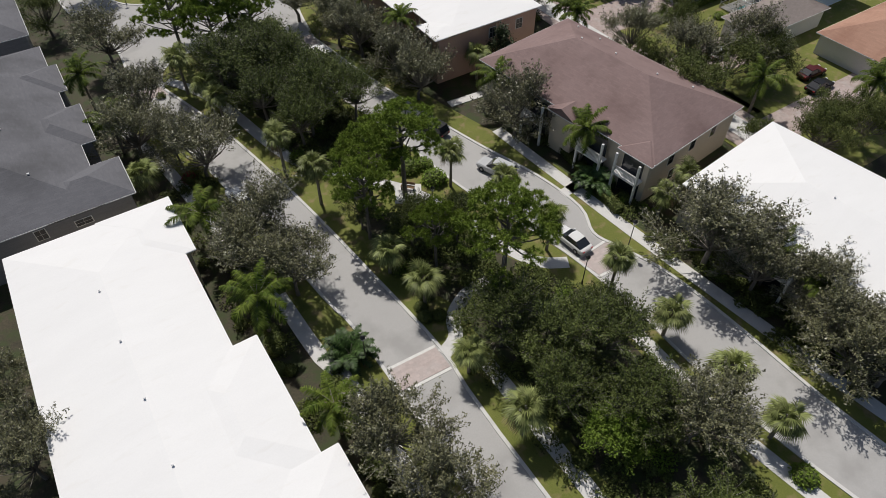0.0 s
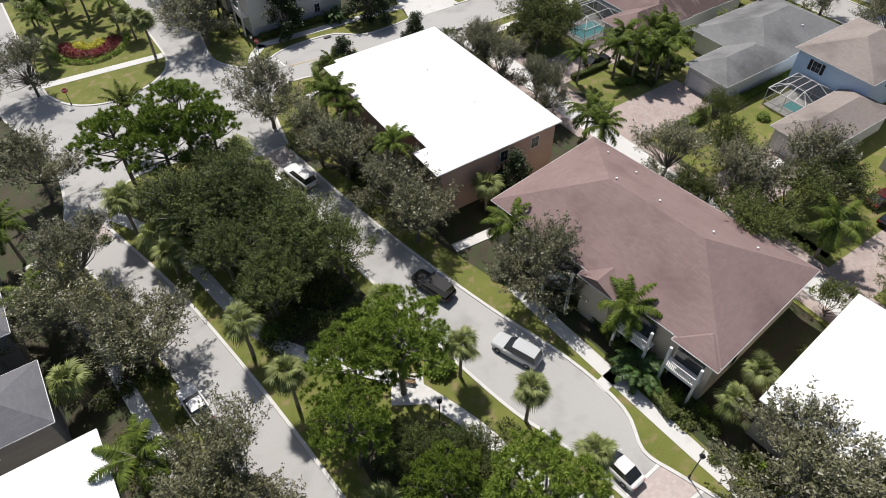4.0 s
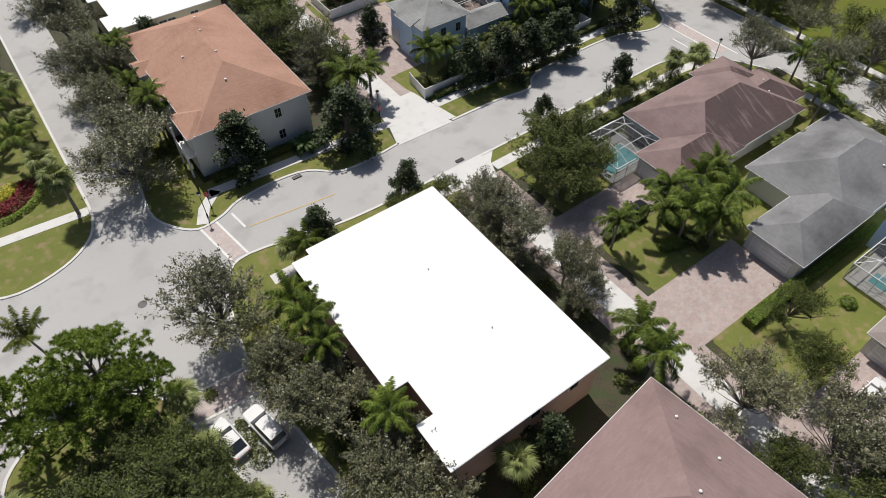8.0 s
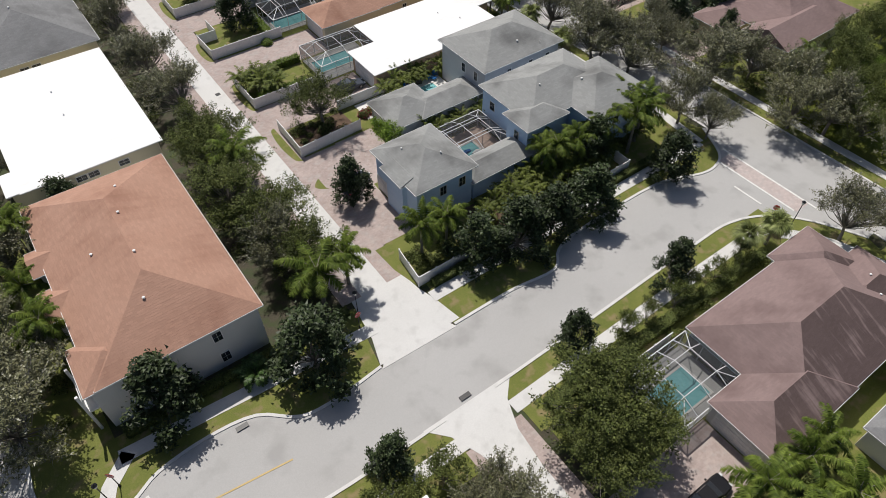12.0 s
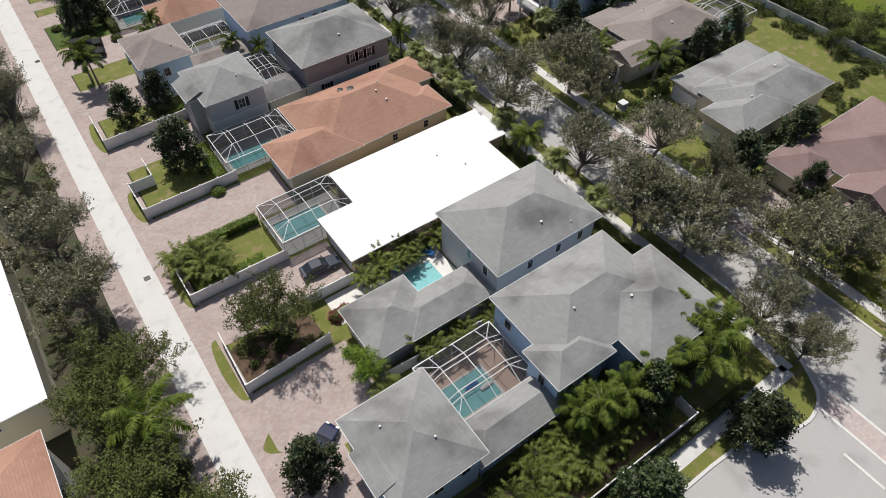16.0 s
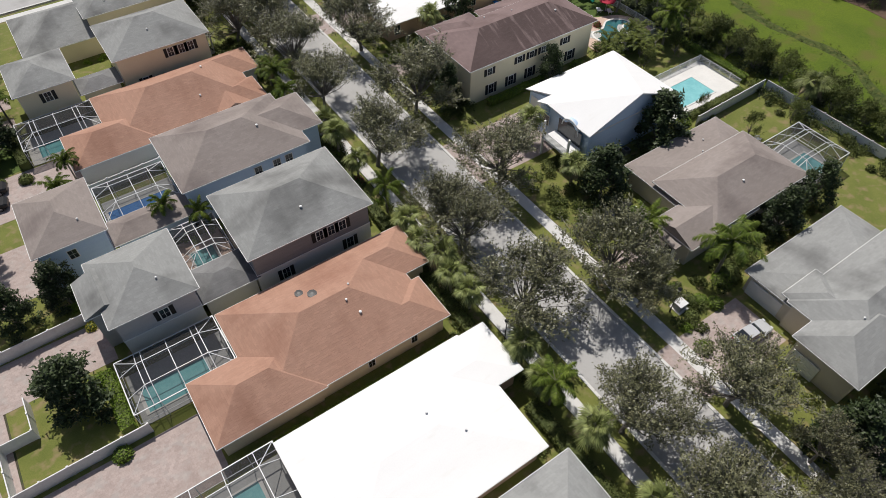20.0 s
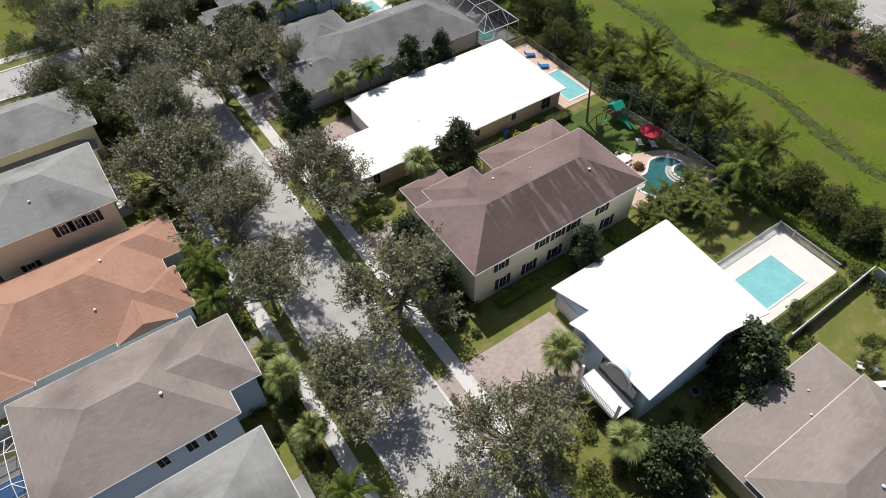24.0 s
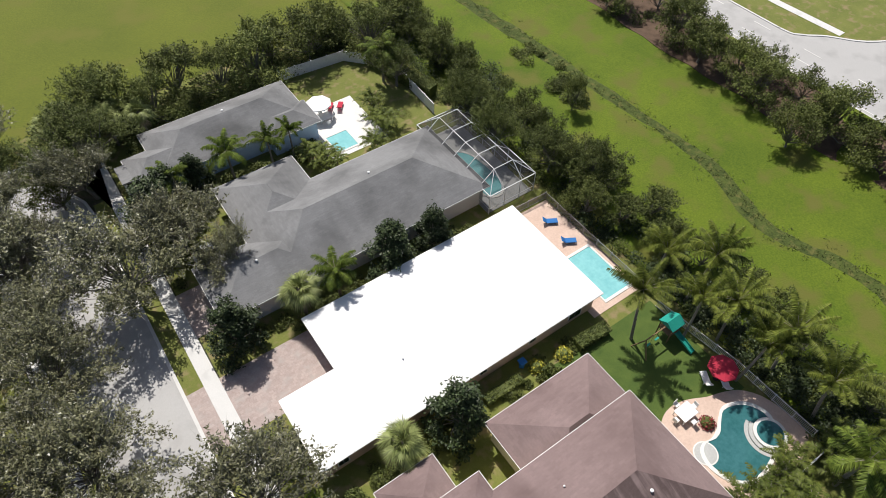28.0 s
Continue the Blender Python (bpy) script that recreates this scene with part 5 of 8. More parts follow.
def broad_tree(label, R, H, leaf, n_clump, per, size, squash=0.72, shape="round", spread=0.42, trunk_r=0.2, category="tree", bare=0.35, boughs=15, twig=1.2, name="tree", slim=0.5, lift=0.15, bare_twigs=0.0, tight=1.0):
    """A tree with a tapered trunk, limbs and a crown of leafy boughs with gaps; crown radius R, height H."""
    t = thing(name, label, category)
    ch = H - R * squash
    wood = Mesh()
    fork = Vector((RNG.normal() * 0.15, RNG.normal() * 0.15, H * bare))
    wood.tube([(0, 0, -0.1), (0.05, 0, H * bare * 0.5), fork], [trunk_r * 1.25, trunk_r, trunk_r * 0.85], 8)
    clumps, tips = [], []
    if shape == "cone":
        lobes = []
        for i in range(30):
            k = ((i + 0.5) / 30) ** 0.9
            rad = R * min(1.0, (1.04 - k) * 1.2) ** 0.8 * RNG.uniform(0.55, 1.0)
            a = i * 2.399 + RNG.normal() * 0.4
            lobes.append((rad * math.cos(a), rad * math.sin(a), 0.8 + k * (H - 1.1)))
        for i in range(n_clump):
            q = RNG.normal(size=3)
            q /= np.linalg.norm(q)
            clumps.append(np.array(lobes[i % 30]) + q * R * 0.25 * RNG.uniform(0.4, 1.1))
        tips = clumps[::8]
        wood.tube([fork, (0, 0, H * 0.93)], [trunk_r * 0.8, 0.03], 6)
    else:
        heads = []
        for i in range(boughs):
            a, e = i * 2.399 + RNG.normal() * 0.25, math.asin(-0.32 + 1.3 * ((i * 0.618) % 1.0))
            reach = R * RNG.uniform(0.42, 0.76) * (1.12 if tight < 1 else 1.0)
            if i % (4 if tight < 1 else 5) == 2:
                e, reach = RNG.uniform(0.85, 1.3), R * RNG.uniform(0.3, 0.6)
            c = np.array([math.cos(a) * math.cos(e) * reach, math.sin(a) * math.cos(e) * reach, math.sin(e) * reach * squash * 1.1 + ch])
            rb = R * RNG.uniform(0.24, 0.4) * tight
            tips.append(c)
            for _ in range(n_clump // boughs):
                p = RNG.normal(size=3)
                p /= np.linalg.norm(p)
                p[2] = p[2] if p[2] > -0.4 else -p[2]
                q = c + p * rb * RNG.uniform(0.2, 0.8) * (1, 1, 0.9)
                clumps.append(q)
                heads.append(p * 0.8 + (c - (0, 0, ch)) / R * 0.5 + (0, 0, lift))
                if RNG.uniform() < 0.1:
                    tips.append(q + heads[-1] * twig * 0.6)
    limbs(wood, fork, tips, trunk_r * (0.34 if tight < 1 else 0.5))
    part("trunk", wood, BARK, t)
    if shape == "cone":
        at, way = clump_points(clumps, per, spread), None
    else:
        at, way = spray_points(clumps, heads, per, twig, spread)
    pts = cards(at, size, size * slim, 0.35, along=way)
    if bare_twigs:
        tw = new("branchwork", twig_mesh(clumps, heads, twig * 1.15, bare_twigs, TWIG))
        tw.parent = t
        tagged(tw, kind="stuff")
    crown = new("crown", leaf_mesh("crown", pts, leaf))
    crown.parent = t
    return t


def frond(origin, az, elev, length, n, leaflet, curve=1.0, width=0.075, bushy=0.5, droop=0.22):
    """A feathery frond: a curved rib and rows of leaflets. Returns rib points and leaflet corners."""
    d = np.array([math.cos(az), math.sin(az), 0.0])
    side = np.array([-math.sin(az), math.cos(az), 0.0])
    rib, out = [], []
    for i in range(n + 1):
        k = i / n
        e = elev - curve * k * k * 1.7
        step = length / n
        p = np.array(origin) if i == 0 else rib[-1] + (d * math.cos(e) + np.array([0, 0, math.sin(e)])) * step
        rib.append(p)
        if i > 1:
            tan = rib[-1] - rib[-2]
            tan /= np.linalg.norm(tan)
            up = np.cross(tan, side)
            up = up if up[2] > 0 else -up
            l = leaflet * math.sin(math.pi * (0.12 + 0.84 * k)) ** 0.6
            for s in (-1, 1, -1, 1):
                v = side * s * 0.9 + tan * RNG.uniform(0.3, 0.7) + up * RNG.uniform(-0.55, 0.9) * bushy
                v /= np.linalg.norm(v)
                w = tan * width
                a = rib[-1] - tan * step * RNG.uniform(0, 1)
                out += [a - w, a + w, a + v * l + np.array([0, 0, -droop * l])]
    return rib, out


def feather_palm(label, H, n_fronds, length, leaf=None, lean=0.0, trunk_r=0.14, leaflet=0.7, stems=1, seg=20, bushy=0.9, width=0.075, droop=0.22, arch=1.0):
    t = thing("palm_tree", label, "palm")
    wood, pts = Mesh(), []
    for s in range(stems):
        a0 = RNG.uniform(0, 6.28)
        off = 0.0 if stems == 1 else RNG.uniform(0.3, 1.1)
        h = H * (1 if stems == 1 else RNG.uniform(0.55, 1.05))
        base = np.array([off * math.cos(a0), off * math.sin(a0), -0.05])
        top = np.array([base[0] * (1.5 if stems > 1 else 1) + lean, base[1] * (1.5 if stems > 1 else 1) + lean * 0.4, h])
        if h > 0.5:
            wood.tube([base, base * 0.5 + top * 0.5 + (lean * 0.12, 0, 0), top], [trunk_r * 1.3, trunk_r, trunk_r * 0.8], 7)
        for i in range(n_fronds):
            az = i * 2.399 + RNG.normal() * 0.15 + a0
            el = RNG.uniform(-0.1, 1.15) if i % 3 else RNG.uniform(0.5, 1.3)
            rib, lf = frond(top, az, el, length * RNG.uniform(0.8, 1.1), seg, leaflet, RNG.uniform(0.7, 1.05) * arch, width, bushy, droop)
            pts += lf
            wood.tube(rib[::seg // 3], [0.035, 0.025, 0.018, 0.01, 0.01][: len(rib[::seg // 3])], 4, cap=False)
    part("trunk", wood, PALM_BARK, t)
    crown = new("crown", leaf_mesh("crown", np.array(pts), leaf or PALM_LEAF))
    crown.parent = t
    return t


def fan_palm(label, H, R):
    """A cabbage palm: stout trunk, round head of stiff fan leaves, a few dry ones below."""
    t = thing("palm_tree", label, "palm")
    wood, green, dry = Mesh(), [], []
    wood.tube([(0, 0, -0.1), (0.05, 0.02, H * 0.5), (0, 0, H)], [0.22, 0.17, 0.2], 8)
    for i in range(36):
        az = i * 2.399 + RNG.normal() * 0.2
        el = 1.4 - 2.15 * (i / 36) + RNG.normal() * 0.16
        d = np.array([math.cos(az) * math.cos(el), math.sin(az) * math.cos(el), math.sin(el)])
        side = np.array([-math.sin(az), math.cos(az), 0.0])
        up = np.cross(d, side) * -1
        hub = np.array([0, 0, H]) + d * R * (RNG.uniform(0.12, 0.3) if i % 3 == 0 or i < 6 else RNG.uniform(0.35, 0.58))
        roll = RNG.normal() * 0.35
        side = side * math.cos(roll) + up * math.sin(roll)
        wood.tube([(0, 0, H), tuple(hub)], [0.025, 0.018], 4, cap=False)
        for j in range(17):
            b = (j - 8) / 8 * 1.45
            v = d * math.cos(b) + side * math.sin(b) + np.array([0, 0, -0.22 - 0.12 * abs(b)])
            v /= np.linalg.norm(v)
            w = np.cross(v, up)
            w = w / (np.linalg.norm(w) + 1e-9) * 0.06
            l = R * 0.62 * (1 - 0.1 * abs(b)) * RNG.uniform(0.85, 1.1)
            q = [hub - w * 0.3, hub + v * l * 0.5 - w, hub + v * l + np.array([0, 0, -0.2 * R]), hub + v * l * 0.5 + w]
            (dry if i > 33 else green).append(q)
    part("trunk", wood, PALM_BARK, t)
    crown = new("crown", leaf_mesh("crown", np.array(green).reshape(-1, 3), SABAL_LEAF, 4))
    crown.parent = t
    for k in range(0, len(dry), 17):
        ob = new("dry_frond", leaf_mesh("dry_frond", np.array(dry[k: k + 17]).reshape(-1, 3), DEAD_LEAF, 4))
        ob.parent = t
    return t


def pine_tree(label, H, R):
    """A slash pine: bare trunk, rising limbs, each with a flat dome of needle tufts."""
    t = thing("tree", label, "pine tree")
    wood = Mesh()
    wood.tube([(0, 0, -0.1), (0.1, 0.05, H * 0.5), (0, 0.1, H * 0.93)], [0.22, 0.17, 0.05], 8)
    tufts = []
    for i in range(30):
        a, u = i * 2.399, math.sqrt((i + 0.5) / 30)
        r = R * 0.86 * u * RNG.uniform(0.75, 1.1)
        z = H - R * 0.75 * u * u - (RNG.uniform(0.8, 2.2) if i % 3 == 2 else RNG.uniform(0, 0.5))
        tip = Vector((r * math.cos(a), r * math.sin(a), z - 0.4))
        root = Vector((0.05, 0.05, max(H * 0.45, z - 1.2 - 0.35 * r)))
        wood.tube([root, root.lerp(tip, 0.6) + Vector((0, 0, -0.2)), tip], [0.09, 0.06, 0.03], 5, cap=False)
        rb = R * RNG.uniform(0.16, 0.25)
        for _ in range(26):
            q = RNG.normal(size=3)
            q /= np.linalg.norm(q)
            q[2] = abs(q[2]) if RNG.uniform() < 0.8 else q[2] * 0.4
            tufts.append(np.array(tip) + q * rb * RNG.uniform(0.6, 1.05) * (1, 1, 0.72))
    part("trunk", wood, BARK, t)
    # each tuft is a ball of stiff needles at a twig's end
    per = 34
    c = np.repeat(np.array(tufts), per, 0)
    reach = np.repeat(RNG.uniform(0.24, 0.38, (len(tufts), 1)), per, 0)
    d = RNG.normal(size=c.shape)
    d[:, 2] = d[:, 2] + 0.4
    d /= np.linalg.norm(d, axis=1, keepdims=True)
    s = np.cross(d, RNG.normal(size=c.shape))
    s /= np.linalg.norm(s, axis=1, keepdims=True)
    pts = np.stack([c + d * reach * 0.1 - s * 0.035, c + d * reach * 0.1 + s * 0.035, c + d * reach * RNG.uniform(0.85, 1.15, (len(c), 1))], 1).reshape(-1, 3)
    crown = new("crown", leaf_mesh("crown", pts, PINE_LEAF))
    crown.parent = t
    return t


def shrub(label, R, H, leaf, n=560, size=0.2):
    t = thing("shrub", label, "shrub")
    p = RNG.normal(size=(n, 3))
    p /= np.linalg.norm(p, axis=1, keepdims=True)
    p[:, 2] = np.abs(p[:, 2])
    p *= RNG.uniform(0.72, 1.03, (n, 1)) * (R, R, H)
    # Added solid core in dark leaf colour, filling the gaps between leaves.
    core = Mesh().tube([(0, 0, 0), (0, 0, H * 0.45), (0, 0, H * 0.8)], [R * 0.75, R * 0.8, R * 0.4], 9)
    part("stem", core, DARK_LEAF, t)
    ob = new("foliage", leaf_mesh("foliage", cards(p, size, size * 0.6, 0.2), leaf))
    ob.parent = t
    return t


# One or more models of each kind stand at their first place; the rest are copies.
MODELS = {
    "oak": [broad_tree("street oak with sparse olive grey crown and bare grey twigs", 5.0, 8.2, OAK_LEAF, 390, 28, 0.255, 0.82, spread=0.2, bare=0.26, boughs=30, twig=1.35, slim=0.5, lift=0.3, bare_twigs=0.05, tight=0.8) for _ in range(5)],
    "dark": [broad_tree("broad dark green park tree", 5.0, 8.4, DARK_LEAF, 320, 36, 0.23, 0.75, spread=0.22, boughs=20, twig=1.3, slim=0.55, bare_twigs=0.05) for _ in range(3)],
    "green": [broad_tree("dense mid-green broadleaf tree", 5.0, 7.6, GREEN_LEAF, 270, 44, 0.21, 0.78, spread=0.24, bare=0.25, boughs=20, twig=1.3, slim=0.6) for _ in range(3)],
    "thicket": [broad_tree("green broadleaf tree at the edge of a field", 5.0, 7.0, OLIVE_LEAF, 216, 26, 0.3, 0.82, spread=0.3, bare=0.12, boughs=18, twig=1.2, slim=0.6) for _ in range(3)],
    "lime_tree": [broad_tree("bright lime green leafy tree in the park", 3.0, 5.0, LIME_LEAF, 120, 44, 0.24, 0.85, spread=0.28, bare=0.15, boughs=10, trunk_r=0.12, twig=0.8)],
    "scrub": [broad_tree("bushy green tree in the hedgerow", 3.0, 4.6, GREEN_LEAF, 96, 30, 0.26, 0.85, spread=0.24, bare=0.12, boughs=10, trunk_r=0.12, twig=0.8) for _ in range(3)],
    "mag": [broad_tree("dark glossy magnolia tree with a conical crown", 2.8, 7.2, MAG_LEAF, 200, 30, 0.33, shape="cone", spread=0.24, slim=0.6, trunk_r=0.13, bare=0.15) for _ in range(3)],
    "sabal": [fan_palm("cabbage palm with a round silvery fan crown", 3.9, 2.2), fan_palm("cabbage palm with a round silvery fan crown", 4.4, 2.3)],
    "tall_sabal": [fan_palm("tall cabbage palm with a bare grey trunk", 5.7, 2.15), fan_palm("tall cabbage palm with a bare grey trunk", 6.1, 2.15)],
    "feather": [feather_palm("feather palm with arching bushy green fronds", 4.9, 18, 3.0, leaflet=0.62, bushy=0.6, width=0.058, seg=32, droop=0.7), feather_palm("feather palm with arching bushy green fronds", 5.3, 17, 3.1, leaflet=0.62, bushy=0.6, width=0.058, seg=32, droop=0.7)],
    "tall_feather": [feather_palm("tall feather palm beside a white-roofed house", 7.4, 17, 2.9, leaflet=0.62, bushy=0.6, width=0.058, seg=32, droop=0.7)],
    "coco": [feather_palm("tall coconut palm with long leaning trunk", 6.6, 17, 3.7, COCO_LEAF, lean=0.9, leaflet=0.72, bushy=0.4, width=0.055, seg=32, droop=0.7, arch=0.62), feather_palm("tall coconut palm with long leaning trunk", 8.0, 17, 3.7, COCO_LEAF, lean=-0.8, leaflet=0.72, bushy=0.4, width=0.055, seg=32, droop=0.7, arch=0.62)],
    "areca": [feather_palm("clump of slender golden cane palms", 2.3, 8, 2.2, ARECA_LEAF, stems=6, trunk_r=0.05, leaflet=0.42, seg=14, bushy=0.35, width=0.05) for _ in range(2)],
    "cyc": [feather_palm("low spreading palm with stiff dark green fronds", 0.7, 40, 2.8, CYCAD_LEAF, trunk_r=0.2, leaflet=0.55, bushy=0.4)],
    "pine": [pine_tree("slash pine with bright green needle tufts", 11.4, 4.2), pine_tree("slash pine with bright green needle tufts", 10.2, 4.2)],
    "shrub": [shrub("rounded dark green clipped shrub", 1.0, 1.1, GREEN_LEAF), shrub("rounded dark green clipped shrub", 1.0, 1.1, DARK_LEAF)],
    "lime": [shrub("rounded bright green shrub", 1.0, 1.0, LIME_LEAF)],
    "red": [shrub("dark red leafy shrub", 0.8, 0.9, RED_LEAF, 260)],
    "yellow": [shrub("yellow flowering low shrub", 0.8, 0.9, YELLOW_LEAF, 260)],
}
SIZE = {"thicket": 5.0, "scrub": 3.0, "lime_tree": 3.0, "oak": 5.0, "dark": 5.0, "green": 4.5, "mag": 2.9, "sabal": 2.5, "tall_sabal": 2.35, "feather": 2.75, "tall_feather": 2.75, "coco": 3.8, "areca": 2.4, "cyc": 2.7, "pine": 4.2, "shrub": 1.0, "lime": 1.0, "red": 0.8, "yellow": 0.8}
USED = {}
GROUPS = {"oak": "street oaks", "dark": "park trees", "green": "green broadleaf trees", "scrub": "hedgerow trees", "thicket": "field edge trees", "mag": "magnolia trees", "sabal": "cabbage palms", "tall_sabal": "tall cabbage palms", "feather": "feather palms",
          "coco": "coconut palms", "areca": "cane palm clumps", "cyc": "low palms", "pine": "slash pines", "shrub": "clipped shrubs", "lime": "bright shrubs", "red": "red bed plants", "yellow": "yellow bed plants"}
for kind, models in MODELS.items():
    for ob in models:
        tagged(ob, group=GROUPS.get(kind, ""))


def plant(kind, *places, tilt=0.0):
    """Trees of one kind at x, y with the crown's radius."""
    for x, y, r in places:
        k = USED.setdefault(kind, 0)
        USED[kind] = k + 1
        models = MODELS[kind]
        ob = models[k % len(models)]
        s = r / SIZE[kind]
        sz = s if kind in ("shrub", "lime", "red", "yellow") else 0.55 + 0.45 * min(max(s, 0.35), 1.5)
        m = Matrix.LocRotScale((x, y, 0.0), Matrix.Rotation(tilt, 3, "Y") @ Matrix.Rotation(RNG.uniform(0, 6.28), 3, "Z"), (s, s, sz))
        if k < len(models):
            ob.matrix_basis = m
        else:
            ob2 = ob.copy()
            scene.collection.objects.link(ob2)
            for c in ob.children:
                c2 = c.copy()
                scene.collection.objects.link(c2)
                c2.parent = ob2
            ob2.matrix_basis = m


plant("oak", (57.4, 142.3, 5.4), (58.0, 125.9, 5.0), (60.5, 111.2, 5.4), (62.3, 96.2, 5.0), (62.1, 89.0, 4.7), (61.8, 69.4, 4.7), (88.6, 125.0, 5.0), (89.8, 111.2, 4.7),
      (95.5, 97.6, 5.2), (98.6, 69.6, 7.0), (122.6, 95.4, 5.4), (100.4, 56.7, 4.5), (85.6, 166.2, 6.4), (85.2, 139.9, 5.8),
      (55.1, 118.5, 5.4), (117.7, 124.3, 3.6), (120.3, 103.2, 4.7), (131.8, 91.4, 5.4), (87.7, 206.3, 5.8))
plant("oak", (86.7, 190.3, 5.4), (86.4, 179.2, 5.0), (116.6, 136.6, 3.9), (116.8, 120.9, 3.3), (113.8, 230.3, 5.2), (114.5, 216.7, 5.6),
      (115.6, 206.1, 5.2), (115.6, 244.8, 5.4), (114.5, 258, 5.2), (114.5, 270, 5.0), (114, 283, 5.2), (87, 222, 5.4), (86.6, 236, 5.4))
plant("dark", (70.6, 124.2, 6.2), (74.6, 127.4, 4.6), (78.0, 115.5, 5.4), (75.4, 73.1, 4.3), (77.9, 68.9, 4.3), (83.2, 68.6, 3.6), (79.5, 60.0, 3.9), (74.5, 111.7, 4.2), (77, 50, 4.5), (73, 131, 4.0))
plant("pine", (78.4, 95.6, 5.2), (74.6, 96.4, 4.6), (79.4, 78.4, 5.6), (75.6, 84.6, 3.2), (71.8, 91.8, 3.9), (66.3, 137.6, 5.0), (73.6, 136.4, 5.5), (70.4, 134.6, 4.8), (76.0, 133.6, 3.9))
plant("tall_sabal", (68.6, 107.2, 2.2), (69.8, 99.8, 2.2), (83.7, 94.2, 2.0), (85.9, 87.2, 2.0), (86.6, 80.2, 2.0), (88.0, 72.2, 2.0), (64.1, 129.8, 2.4), (77.5, 167.2, 2.6))
plant("sabal", (71.2, 86.5, 2.3), (72.0, 81.0, 2.3), (71.2, 72.3, 2.0), (71.6, 65.0, 2.3),
      (88.8, 65.7, 2.3), (88.4, 58.8, 2.3), (88.6, 53.5, 2.2), (104.2, 78.0, 2.1), (100.4, 77.6, 2.0), (53.9, 110.8, 2.3), (78.4, 133.7, 2.4), (78.4, 126.7, 2.5), (79.8, 121.0, 2.2))
plant("sabal", (66.0, 121.0, 2.1), (95.1, 144.1, 2.3), (157.3, 143.3, 2.2), (161.7, 142.6, 2.4), (169.6, 217.9, 2.4), (169.4, 212.6, 2.2), (169.4, 193.8, 2.3),
      (169.4, 186.0, 2.5), (169.8, 242.7, 2.2), (169.6, 237.0, 2.0), (192.2, 230.4, 2.4), (191.3, 220.8, 2.4), (195.5, 259.4, 2.4), (229.6, 214.1, 2.8), (195.6, 278.3, 2.5), (168.9, 262, 2.2))
plant("feather", (57.2, 99.6, 3.4), (57.9, 86.0, 3.4), (59.0, 73.3, 2.9), (98.6, 88.9, 3.2), (96.8, 103.6, 3.2), (101.4, 64.8, 2.6), (53.4, 121.6, 3.0), 
      (134.2, 125.0, 3.2), (139.4, 120.2, 3.4), (116.1, 110.6, 3.0), (90.6, 174.9, 3.0), (90.8, 191.5, 3.0), (119.0, 166.4, 3.2), (128.0, 165.0, 2.9), (131.3, 164.7, 2.9))
plant("feather", (165.0, 124.6, 3.2), (116.4, 188.4, 4.0), (160.8, 163.8, 3.8), (152.8, 166.0, 2.7), (127.5, 251.0, 3.0), (150.2, 238.9, 1.7), (147.0, 241.9, 1.9), (169.2, 199.0, 2.6), (195.0, 200.6, 3.6),
      (168.6, 258.3, 2.9), (167.8, 253.6, 2.2), (169.6, 229.9, 2.3), (224.8, 236.6, 3.4), (199.5, 278.0, 2.8), (190.5, 299.6, 2.7), (137.6, 251.8, 2.2), (190, 208, 2.8))
plant("tall_feather", (91.2, 174.4, 2.7), (91.6, 189.4, 2.7), (91.4, 132.0, 2.9), (92.2, 119.6, 2.7), (91.2, 129.0, 2.4))
plant("cyc", (63.0, 79.5, 3.0), (97.4, 85.0, 2.9), (105.5, 161.6, 2.2))
plant("coco", (70.2, 146.0, 3.2), (220.9, 257.0, 3.6), (226.3, 260.0, 3.5), (228.8, 257.1, 3.7), (224.9, 254.0, 3.4), (227.8, 252.0, 3.5), (225.8, 248.0, 3.5), (229.2, 246.6, 3.8), (228.4, 241.4, 3.8), (228.0, 236.6, 3.4))
plant("mag", (103.0, 110.9, 2.6), (97.2, 193.6, 2.9), (97.6, 162.9, 3.9), (111.0, 158.9, 4.3), (111.3, 145.3, 2.3), (98.7, 144.3, 2.6), (126.2, 177.6, 2.6), (133.3, 145.4, 2.1), (148.1, 145.4, 2.5),
      (132.4, 160.4, 3.3), (137.4, 159.0, 3.7), (142.2, 158.6, 3.3), (148.2, 158.2, 3.5), (161.2, 157.0, 3.1), (132.0, 224.3, 3.5), (129.1, 237.0, 2.5), (134.0, 237.7, 2.5), (155.3, 165.2, 3.0), (206.0, 220.1, 4.0))
plant("mag", (205.9, 201.0, 2.9), (188.2, 180.4, 3.6), (193.2, 217.4, 3.4), (201.1, 259.4, 3.0), (206.1, 278.0, 2.9), (211.1, 277.8, 2.3), (188.6, 278.4, 2.9), (187.6, 297.0, 3.6), (188.2, 250.7, 2.4),
      (203.1, 238.9, 2.2), (188.2, 243.6, 2.2), (213.5, 201.6, 2.6))
plant("green", (128.8, 137.2, 6.2), (126.6, 134.8, 4.6), (131.2, 139.2, 4.4), (130.4, 134.2, 4.0), (130.8, 193.6, 4.6), (226.4, 286.7, 3.6), (229.6, 279.8, 3.6), (231.2, 275.3, 3.4), (227.1, 294.0, 3.6))
plant("thicket", (264, 264.6, 5.0), (262, 274.8, 4.6),
      (264.2, 251.4, 5.0), (263.5, 257.4, 4.6), (263.3, 278.9, 4.4), (240.0, 287.0, 2.2), (207.8, 316.7, 5.8), (216.6, 317.5, 5.8), (225.2, 315.3, 5.2), (197.6, 319.8, 5.6), (190.0, 319.3, 5.4))
